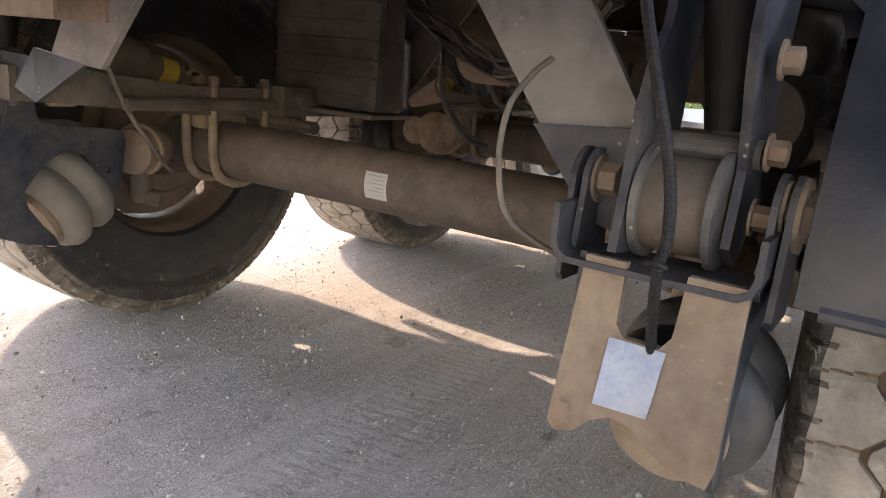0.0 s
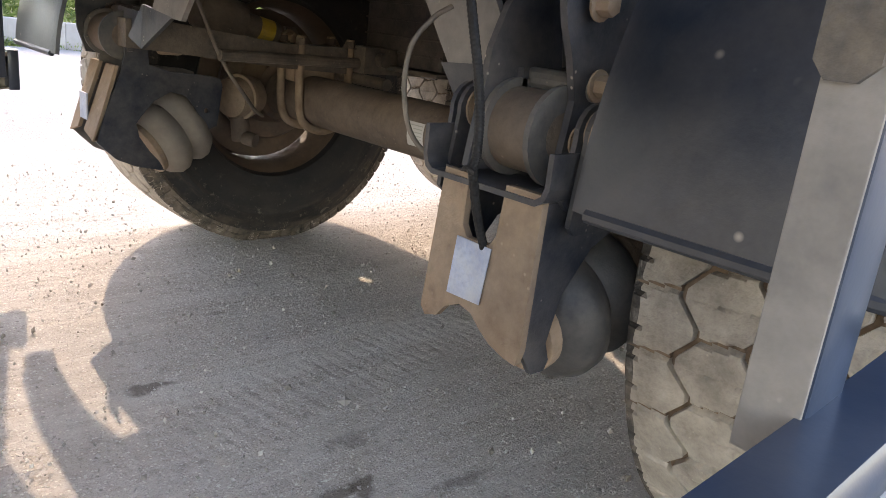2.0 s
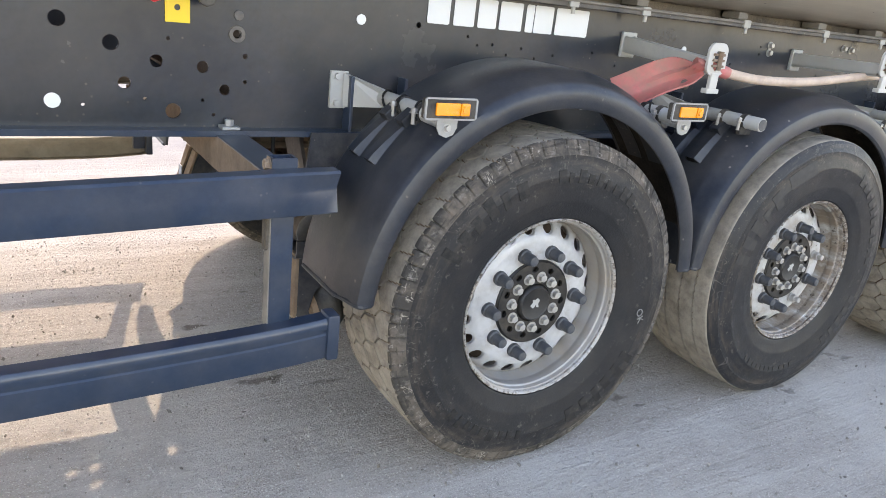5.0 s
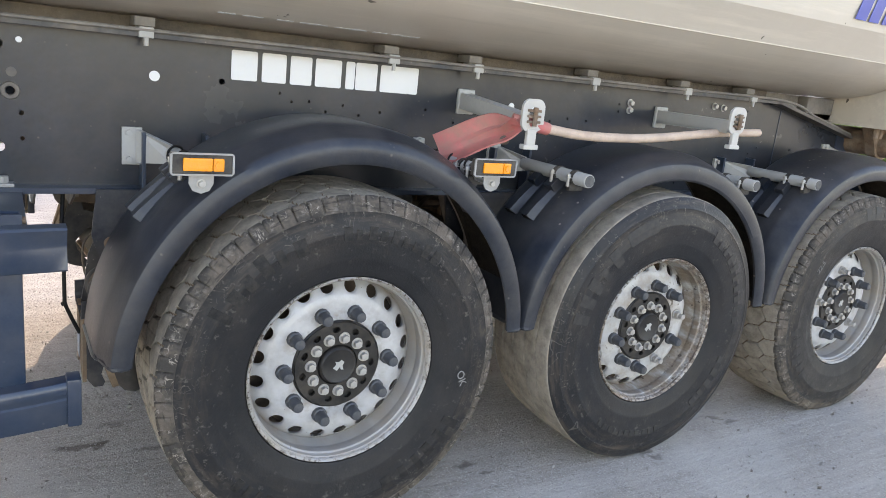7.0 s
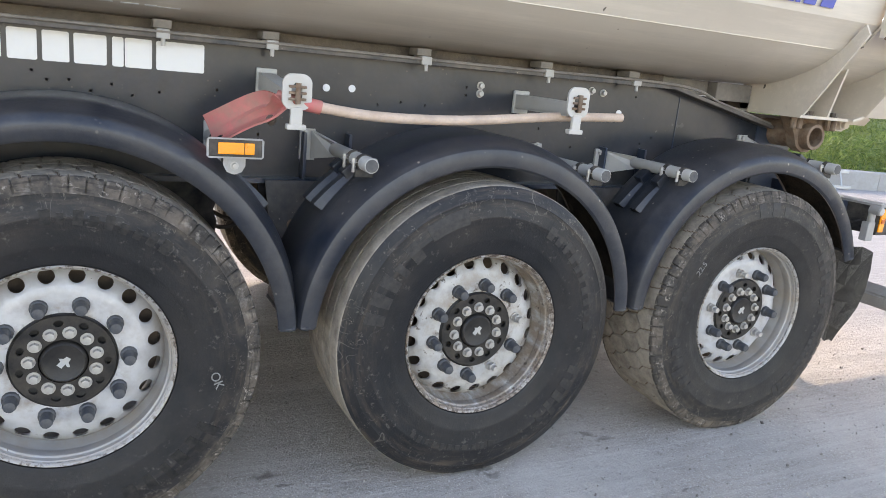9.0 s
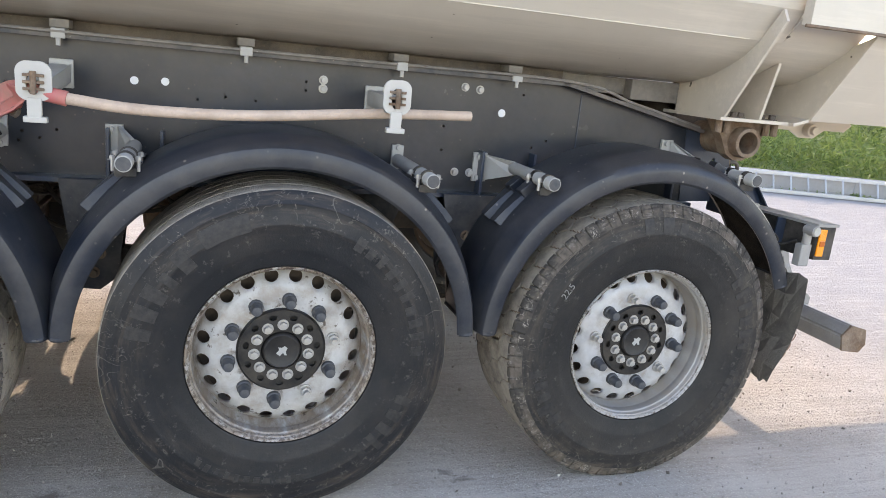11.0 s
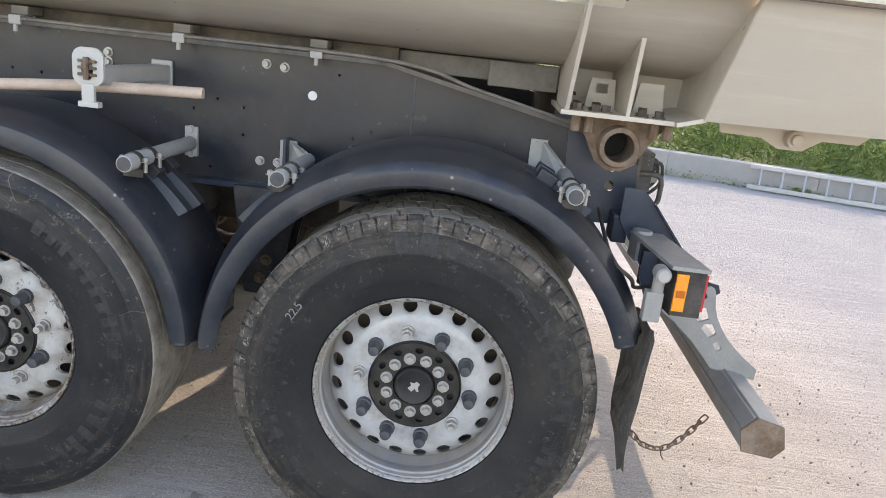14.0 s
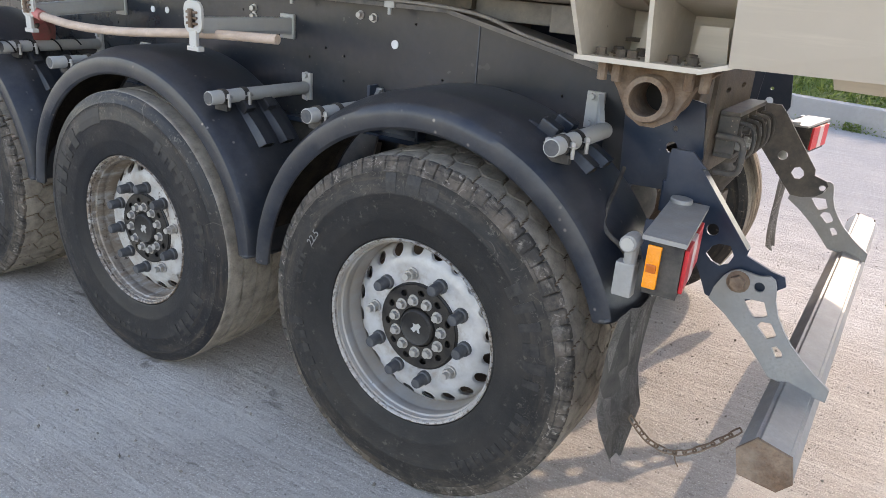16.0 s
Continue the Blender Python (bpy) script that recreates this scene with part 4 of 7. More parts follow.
    for gx in (3.03, 3.18):
        bm = B()
        plate(bm, [(gx - 0.0, 1.364), (gx + 0.095, 1.364), (gx + 0.085, 1.455), (gx + 0.012, 1.455)], on_y(0.46), 0.008, [[(gx + 0.03, 1.41), (gx + 0.065, 1.41), (gx + 0.065, 1.44), (gx + 0.03, 1.44)]] if gx < 3.1 else [])
        part("gusset", bm, M["body"], root)
    for bx, by in ((2.99, 0.30), (3.045, 0.30), (3.075, 0.30), (3.18, 0.30), (3.23, 0.30), (3.00, 0.40), (3.06, 0.41), (3.20, 0.40)):
        bm = B()
        hexbolt(bm, (bx, by, 1.364), (bx, by, 1.384), 0.014)
        part("hinge_bolt", bm, M["soot"], root)
    # latch plate low on the tail
    bm = B()
    plate(bm, [(3.50, 1.39), (3.95, 1.39), (4.02, 1.36), (3.98, 1.325), (3.86, 1.325), (3.80, 1.285), (3.72, 1.285), (3.66, 1.315), (3.52, 1.318)], on_y(0.655), 0.012, [ring(3.605, 1.362, 0.012, 12), ring(3.56, 1.362, 0.007, 10)])
    rod(bm, (3.762, 0.62, 1.322), (3.762, 0.66, 1.322), 0.030, 18, bevel=0.004)
    rod(bm, (3.762, 0.60, 1.322), (3.762, 0.63, 1.322), 0.020, 18, bevel=0.004)
    part("latch_plate", bm, M["body"], root, "dusty latch plate with a pivot boss")
    # scraped pale paint along the belly
    rnd = random.Random(8)
    for x0, ln in ((-0.30, 0.05), (-0.23, 0.06), (-0.13, 0.05), (-0.06, 0.09), (0.05, 0.11), (0.18, 0.05), (0.245, 0.10)):
        bm = B()
        n = 7
        up = [(x0 + ln * k / n, 0.372 - 0.0035 - 0.006 * rnd.random()) for k in range(n + 1)]
        dn = [(x0 + ln * k / n, 0.372 + 0.002 + 0.005 * rnd.random()) for k in range(n, -1, -1)]
        plate(bm, up + dn, lambda u, v, d: (u, v, 1.513 - (v - 0.36) * 0.2545 - 0.0012 - d), 0.0008)
        part("paint_scrape", bm, M["decal"], root, "pale scraped paint streak")
    # worn lettering block in blue
    for k, w in enumerate((0.075, 0.07, 0.07, 0.085, 0.025, 0.065, 0.075)):
        lx = 2.13 + 0.095 * k - (0.05 if k > 4 else 0)
        bm = B()
        box(bm, lx, lx + w, 0.0125, 0.0145, 1.785, 1.90, m=Matrix(((1, 0, 0.18, -0.32), (0, 1, -0.10, 0.19), (0, 0, 1, 0), (0, 0, 0, 1))))
        part("blue_letter_block", bm, M["blue"], root, "blue printed letter block")


body()
# added dark strip: blocks the see-through gap so that it reads as shade
bm = B()
box(bm, -5.2, 2.42, 0.57, 0.66, 1.434, 1.476)
filler = part("body_runner", bm, M["soot"], trailer, "added dark strip closing the gap between chassis and body")
mirror_y(filler)
# beige beam in darker brace paint, which stands for shadow under the body
bm = B()
box(bm, 2.30, 2.80, 0.60, 0.70, 1.405, 1.472, bevel=0.006)
box(bm, 2.72, 2.945, 0.54, 0.60, 1.39, 1.472, bevel=0.006)
beam = part("body_long_beam", bm, M["brace"], trailer, "beige body beam above the chassis taper")
mirror_y(beam)
bm = B()
box(bm, 2.96, 3.44, 0.60, 0.61, 1.36, 1.52)
part("hinge_back_plate", bm, M["body"], trailer)


# ---- wheels ----
TEETH = 38
PITCH = 2 * math.pi * 0.5365 / TEETH


def zig(k, s):
    """Sideways swing of the k-th long groove at the way s round the tyre."""
    ph = (s / PITCH + 0.5 * (k % 2)) % 1.0
    return 0.014 * max(-1.0, min(1.0, 1.5 * (4 * abs(ph - 0.5) - 1)))


def tread_lines(kind):
    """Rows across the tread: place, width mark (True in a long groove)."""
    ys, cut = [], []
    mids = (-0.086, 0.0, 0.086) if kind == "block" else (-0.10, -0.035, 0.035, 0.10)
    half = 0.0046 if kind == "block" else 0.0042
    edges = [-0.163, *mids, 0.163]
    for k, (a, z) in enumerate(zip(edges, edges[1:])):
        lo, hi = a + (half if k else 0), z - (half if k < len(mids) else 0)
        step = np.linspace(lo, hi, 9)
        ys += list(step)
        cut += [False] * 9
        if k < len(mids):
            ys += [z - half * 0.8, z + half * 0.8]
            cut += [True, True]
    return ys, cut, mids


def tyre_mesh(kind):
    per = 22
    n = TEETH * per
    side = [(0.288, -0.150), (0.2935, -0.160), (0.2965, -0.168), (0.303, -0.1715), (0.316, -0.1735), (0.345, -0.183), (0.352, -0.1850), (0.357, -0.1855), (0.385, -0.190), (0.425, -0.192), (0.428, -0.1930), (0.432, -0.192), (0.465, -0.188), (0.486, -0.183), (0.489, -0.1838), (0.493, -0.1815), (0.505, -0.1775), (0.517, -0.1725), (0.5285, -0.1665)]
    ys, cut, mids = tread_lines(kind)
    prof = side + [(0.5365 - 0.0055 * (abs(y) / 0.163) ** 2.5, y) for y in ys] + [(r, -y) for r, y in side[::-1]]
    m, ns = len(prof), len(side)
    rnd = random.Random(4)
    nick = [rnd.uniform(0.2, 1.0) for _ in range(64)]
    verts, faces, slot, low = [], [], [], []
    for k in range(n):
        a = k * math.tau / n
        ca, sa = math.cos(a), math.sin(a)
        s = a * 0.5365
        step = k % per
        swing = [0.0] + [zig(q, s) if kind == "block" else 0.002 * math.sin(s / 0.03 * math.tau) for q in range(len(mids))] + [0.0]
        for j, (r, y) in enumerate(prof):
            dep, yy = 0.0, y
            if ns <= j < m - ns:
                yy = y + float(np.interp(y, [-0.163, *mids, 0.163], swing))
                if cut[j - ns]:
                    dep = 0.0095
                elif kind == "block":
                    strip = sum(y > q for q in mids)
                    at = 0 if strip in (1, 3) else per // 2
                    lo, hi = [-0.163, *mids, 0.163][strip:strip + 2]
                    u = (y - lo) / (hi - lo) - 0.5
                    bent = (at + round(3 * u)) % per
                    mid = (at + per // 2 + round(4 * u)) % per
                    if strip in (1, 2) and step in (bent, (bent + 1) % per):
                        dep = 0.0085
                    elif strip in (1, 2) and step == mid and abs(u) < 0.34:
                        dep = 0.0034
                    elif strip in (0, 3) and step in (bent, (bent + 1) % per):
                        dep = 0.005
            # small torn notches where the tread meets the wall
            if kind == "block" and (ns - 3 <= j < ns + 2 or m - ns - 2 <= j < m - ns + 3) and k % (per // 2) == 5:
                dep = max(dep, 0.005 + 0.009 * nick[(k // (per // 2)) % 64])
            rr = r - dep
            low.append(dep > 0.003)
            verts.append((rr * ca, yy, max(rr * sa, -0.522 + 0.02 * min(0, y))))
    for k in range(n):
        k2 = (k + 1) % n
        for j in range(m - 1):
            faces.append((k * m + j, k * m + j + 1, k2 * m + j + 1, k2 * m + j))
            deep = low[k * m + j] and low[k2 * m + j + 1] and low[k2 * m + j]
            slot.append(3 if deep else 1 if ns + 1 <= j < m - ns - 2 else 2 if kind == "block" and ns - 5 <= j < m - ns + 4 else 1 if ns - 1 <= j < m - ns else 0)
    me = bpy.data.meshes.new("tyre")
    me.from_pydata(verts, [], faces)
    me.materials.append(M["tyre" if kind == "block" else "tyre_smooth"])
    me.materials.append(M["tread"])
    me.materials.append(M["shoulder"])
    me.materials.append(M["groove"])
    me.polygons.foreach_set("material_index", slot)
    me.shade_smooth()
    me.set_sharp_from_angle(angle=radians(35))
    return me


TYRES = {k: tyre_mesh(k) for k in ("block", "rib")}
TYRES["dusty"] = TYRES["block"].copy()
TYRES["dusty"].materials[0] = M["tyre_dusty"]


def rim_mesh(material):
    bm = B()
    n = 100
    barrel = [(0.284, -0.148), (0.2905, -0.158), (0.2935, -0.166), (0.2905, -0.1705), (0.2855, -0.168), (0.2825, -0.1635), (0.2872, -0.1610), (0.2868, -0.1570), (0.2800, -0.1540), (0.2790, -0.140), (0.2745, -0.136), (0.2728, -0.112), (0.2762, -0.107), (0.2755, -0.098), (0.2735, -0.092), (0.2705, -0.060), (0.262, -0.030), (0.262, 0.10), (0.285, 0.145), (0.298, 0.160), (0.300, 0.168), (0.304, 0.16), (0.290, 0.13), (0.268, 0.09), (0.268, -0.04), (0.278, -0.1)]
    lathe(bm, barrel, n, closed=True)
    # disc: vent ring with real openings, then the flat bolt face
    def dish(r):
        return float(np.interp(r, [0.10, 0.197, 0.207, 0.218, 0.240, 0.258, 0.268], [-0.103, -0.103, -0.1015, -0.097, -0.083, -0.066, -0.054]))
    for back in (0.0, 0.012):
        for s in range(20):
            a0, a1 = s * math.tau / 20, (s + 1) * math.tau / 20
            am, half = (a0 + a1) / 2, (a1 - a0) / 2
            hole, edge = [], []
            q = 16
            for k in range(q):
                t = k * math.tau / q
                c, d = math.cos(t), math.sin(t)
                mx = max(abs(c), abs(d))
                r_e, a_e = 0.2405 + 0.0225 * d / mx, am + half * c / mx
                r_h, a_h = 0.2405 + 0.0192 * d, am + 0.0218 / 0.2405 * c
                edge.append(bm.verts.new((r_e * math.cos(a_e), dish(r_e) + back, r_e * math.sin(a_e))))
                hole.append(bm.verts.new((r_h * math.cos(a_h), dish(r_h) + back, r_h * math.sin(a_h))))
            for k in range(q):
                bm.faces.new((edge[k], edge[(k + 1) % q], hole[(k + 1) % q], hole[k]))
        lathe(bm, [(0.218, dish(0.218) + back), (0.207, dish(0.207) + back), (0.197, -0.103 + back), (0.1405, -0.103 + back)], n)
        lathe(bm, [(0.272, -0.050 + back), (0.268, dish(0.268) + back), (0.263, dish(0.263) + back)], n)
    bmesh.ops.remove_doubles(bm, verts=bm.verts[:], dist=0.0004)
    me = bpy.data.meshes.new("wheel")
    bmesh.ops.recalc_face_normals(bm, faces=bm.faces[:])
    bm.to_mesh(me)
    bm.free()
    me.shade_smooth()
    me.set_sharp_from_angle(angle=radians(40))
    me.materials.append(material)
    return me


RIMS = [rim_mesh(M["rim"]), rim_mesh(M["rim_old"]), rim_mesh(M["rim_inner"])]


def cap_mesh():
    bm = B()
    lathe(bm, [(0.0235, 0.0), (0.0230, -0.012), (0.0185, -0.015), (0.0180, -0.044), (0.0150, -0.054), (0.0, -0.056)], 12)
    return part("nut_cap", bm, M["cap"], smooth=True)


def bare_mesh():
    bm = B()
    lathe(bm, [(0.021, 0.0), (0.021, -0.006), (0.012, -0.007)], 18)
    rod(bm, (0, -0.004, 0), (0, -0.024, 0), 0.0175, 6, bevel=0.002)
    rod(bm, (0, -0.02, 0), (0, -0.042, 0), 0.011, 12, bevel=0.002)
    return part("wheel_nut", bm, M["bolt"])


def hub_mesh():
    bm = B()
    lathe(bm, [(0.140, -0.085), (0.140, -0.106), (0.136, -0.1095), (0.134, -0.098), (0.118, -0.092), (0.064, -0.096), (0.060, -0.112), (0.058, -0.120), (0.053, -0.124), (0.048, -0.121), (0.0, -0.120)], 48)
    lathe(bm, [(0.135, -0.09), (0.135, 0.02), (0.0, 0.02)], 32)
    return part("hub", bm, M["hub"], smooth=True)


def flange_mesh():
    """Slotted ring round the hub bolts."""
    bm = B()
    slots = []
    for k in range(11):
        a = radians(5 + 360 / 11 * (k + 0.5))
        slots.append([(0.112 * math.cos(a) + 0.0125 * math.cos(t) * -math.sin(a) + 0.010 * math.sin(t) * math.cos(a), 0.112 * math.sin(a) + 0.0125 * math.cos(t) * math.cos(a) + 0.010 * math.sin(t) * math.sin(a)) for t in (q * math.tau / 12 for q in range(12))])
    plate(bm, ring(0, 0, 0.1345, 56), on_y(-0.111), 0.010, [ring(0, 0, 0.064, 32)] + slots)
    return part("hub_flange", bm, M["hub_flange"])


def hub_bolt_mesh():
    bm = B()
    hexbolt(bm, (0, -0.110, 0), (0, -0.128, 0), 0.0125)
    return part("hub_bolt", bm, M["bolt"])


def drum_mesh():
    bm = B()
    lathe(bm, [(0.0, -0.02), (0.178, -0.02), (0.184, -0.012), (0.184, 0.012), (0.178, 0.02), (0.150, 0.022), (0.150, 0.06), (0.176, 0.064), (0.180, 0.09), (0.172, 0.10), (0.12, 0.105), (0.10, 0.20), (0.0, 0.20)], 48)
    return part("brake_drum", bm, M["rim_inner"], smooth=True)


def vent_blocker_mesh():
    # added disc behind the vents, keeps light out so the holes read dark
    bm = B()
    lathe(bm, [(0.10, -0.005), (0.255, -0.012), (0.258, 0.0), (0.10, 0.006)], 48, closed=True)
    return part("dust_shield", bm, M["rim_inner"], smooth=True)


def cut_blocker_mesh():
    """Added disc that blocks light through the vents; its gap leaves one vent open."""
    bm = B()
    lathe(bm, [(0.10, 0.03), (0.250, 0.02), (0.253, 0.03), (0.10, 0.036)], 48, closed=True, arc=(3.85, 3.50 + math.tau))
    return part("dust_shield", bm, M["rim_inner"], smooth=True)


P_CAP, P_BARE, P_HUB, P_FLANGE, P_HB, P_DRUM, P_BLOCKER, P_CUT = cap_mesh(), bare_mesh(), hub_mesh(), flange_mesh(), hub_bolt_mesh(), drum_mesh(), vent_blocker_mesh(), cut_blocker_mesh()


def arc_bars(r0, r1, a0, a1, count, material, seed, gap=0.3):
    """Raised sidewall bars on an arc, as wide as the worn print there; they follow the bulge of the wall."""
    rnd = random.Random(seed)
    out = []
    step = (a1 - a0) / count
    def wall(r):
        return float(np.interp(r, [0.345, 0.385, 0.425, 0.465, 0.495], [-0.183, -0.190, -0.192, -0.188, -0.180]))
    for k in range(count):
        bm = B()
        w = step * (1 - gap) * rnd.uniform(0.6, 1.0)
        s = a0 + k * step
        ins = [0.0, 0.33, 0.66, 1.0]
        top = r1 - (0.25 * (r1 - r0) if rnd.random() < 0.5 else 0)
        grid = [[(r0 + (top - r0) * v, s + w * u) for v in (0, 0.5, 1)] for u in ins]
        f = [[bm.verts.new((r * math.cos(a), wall(r) - 0.0018, r * math.sin(a))) for r, a in row] for row in grid]
        g = [[bm.verts.new((r * math.cos(a), wall(r) + 0.002, r * math.sin(a))) for r, a in row] for row in grid]
        for i in range(3):
            for j in range(2):
                bm.faces.new((f[i][j], f[i + 1][j], f[i + 1][j + 1], f[i][j + 1]))
        rim_loop = [(i, 0) for i in range(4)] + [(3, 1), (3, 2)] + [(i, 2) for i in (2, 1, 0)] + [(0, 1)]
        for p, q in zip(rim_loop, rim_loop[1:] + rim_loop[:1]):
            bm.faces.new((f[p[0]][p[1]], g[p[0]][p[1]], g[q[0]][q[1]], f[q[0]][q[1]]))
        out.append(part("raised_mark", bm, material))
    return out


def make_wheel(kind, x, far, rim, phase, bare, marks, label, spin=0.0):
    w = new("wheel", RIMS[rim])
    w.parent = trailer
    w.matrix_basis = Matrix.Translation((x, 2 * MID - 0.192 if far else 0.192, WHEEL_Z)) @ Matrix.Rotation(math.pi if far else 0.0, 4, "Z")
    w["label"] = label
    t = new("tyre", TYRES[kind])
    t.parent = w
    t["label"] = "worn black truck tyre with dusty tread"
    again(P_HUB, w)
    again(P_FLANGE, w, Matrix.Rotation(radians(-phase), 4, "Y"))
    again(P_DRUM, w)
    again(P_CUT if far else P_BLOCKER, w)
    for k in range(10):
        a = radians(phase + 36 * k)
        src = P_BARE if k in bare else P_CAP
        again(src, w, Matrix.Translation((0.1675 * math.cos(a), -0.103, 0.1675 * math.sin(a))))
    for k in range(11):
        a2 = radians(phase + 5 + 360 / 11 * k)
        again(P_HB, w, Matrix.Translation((0.086 * math.cos(a2), 0.0, 0.086 * math.sin(a2))))
    for r0, r1, d0, d1, count, seed in marks:
        for o in arc_bars(r0, r1, radians(d0), radians(d1), count, M["letter_worn" if x < 0.5 else "letter"], seed):
            o.parent = w
    return w


W1 = make_wheel("block", WHEEL_X[0], False, 0, 74, (), [(0.40, 0.465, 152, 108, 6, 1), (0.41, 0.45, 96, 50, 9, 2), (0.40, 0.465, -28, -72, 6, 3), (0.41, 0.45, -95, -140, 9, 4)], "silver ten-stud wheel with dark nut caps")
W2 = make_wheel("rib", WHEEL_X[1], False, 1, 84, (8, 6), [(0.395, 0.465, 170, 128, 5, 5), (0.405, 0.45, 62, -2, 10, 6), (0.395, 0.465, -20, -58, 5, 7), (0.405, 0.43, -80, -130, 11, 8), (0.42, 0.475, 124, 82, 1, 14)], "chipped dirty white ten-stud wheel")
W3 = make_wheel("dusty", WHEEL_X[2], False, 0, 66, (1, 3, 7), [(0.40, 0.465, 38, -6, 6, 9), (0.40, 0.465, 226, 186, 6, 10), (0.405, 0.45, -14, -62, 10, 11), (0.41, 0.44, 168, 156, 3, 12), (0.435, 0.487, 101, 74, 3, 13)], "silver ten-stud wheel, some nut caps missing")
make_wheel("block", WHEEL_X[0], True, 2, 74, (), [], "far-side wheel seen from its inner face")
make_wheel("block", WHEEL_X[1], True, 2, 84, (), [], "far-side wheel seen from its inner face")
make_wheel("rib", WHEEL_X[2], True, 2, 66, (), [], "far-side wheel seen from its inner face")
for o in (P_CAP, P_BARE, P_HUB, P_FLANGE, P_HB, P_DRUM, P_BLOCKER, P_CUT):
    bpy.data.objects.remove(o)


# chalk mark, size mark and hub emblem on the wheels
def text_mesh(body_text, size, depth=0.0006):
    c = bpy.data.curves.new("text", "FONT")
    c.body, c.size, c.extrude, c.align_x, c.align_y = body_text, size, depth, "CENTER", "CENTER"
    ob = bpy.data.objects.new("text", c)
    scene.collection.objects.link(ob)
    me = bpy.data.meshes.new_from_object(ob.evaluated_get(bpy.context.evaluated_depsgraph_get()))
    bpy.data.objects.remove(ob)
    return me


def wall_text(text, size, wheel, r, deg, turn, material, name, y=-0.194):
    me = text_mesh(text, size)
    me.materials.append(material)
    o = new(name, me)
    o.parent = wheel
    a = radians(deg)
    o.matrix_basis = Matrix.Translation((r * math.cos(a), y, r * math.sin(a))) @ Matrix.Rotation(radians(turn), 4, "Y") @ Matrix.Rotation(radians(90), 4, "X")
    return o


wall_text("OK", 0.038, W1, 0.405, -9, 70, M["chalk"], "chalk_mark")
wall_text("22.5", 0.035, W3, 0.415, 148, -58, M["chalk"], "size_mark")
for w in (W1, W2, W3):
    bm = B()
    plate(bm, [(-0.018, -0.006), (-0.008, 0.004), (-0.012, 0.014), (0.0, 0.012), (0.008, 0.018), (0.018, 0.010), (0.012, 0.0), (0.016, -0.014), (0.008, -0.013), (0.004, -0.004), (-0.006, -0.016)], on_y(-0.1212), -0.0008)
    part("hub_emblem", bm, M["grey"], w, "small pale emblem shape")


# ---- mudguards ----
GZ = 0.541  # height of the guards' centres


def taper(r, a):
    """The crown stands higher over the wheel than at its two ends."""
    return r - 0.024 * (1 - max(0.0, math.sin(a))) ** 1.3 * min(1.0, max(0.0, (r - 0.62) / 0.06))


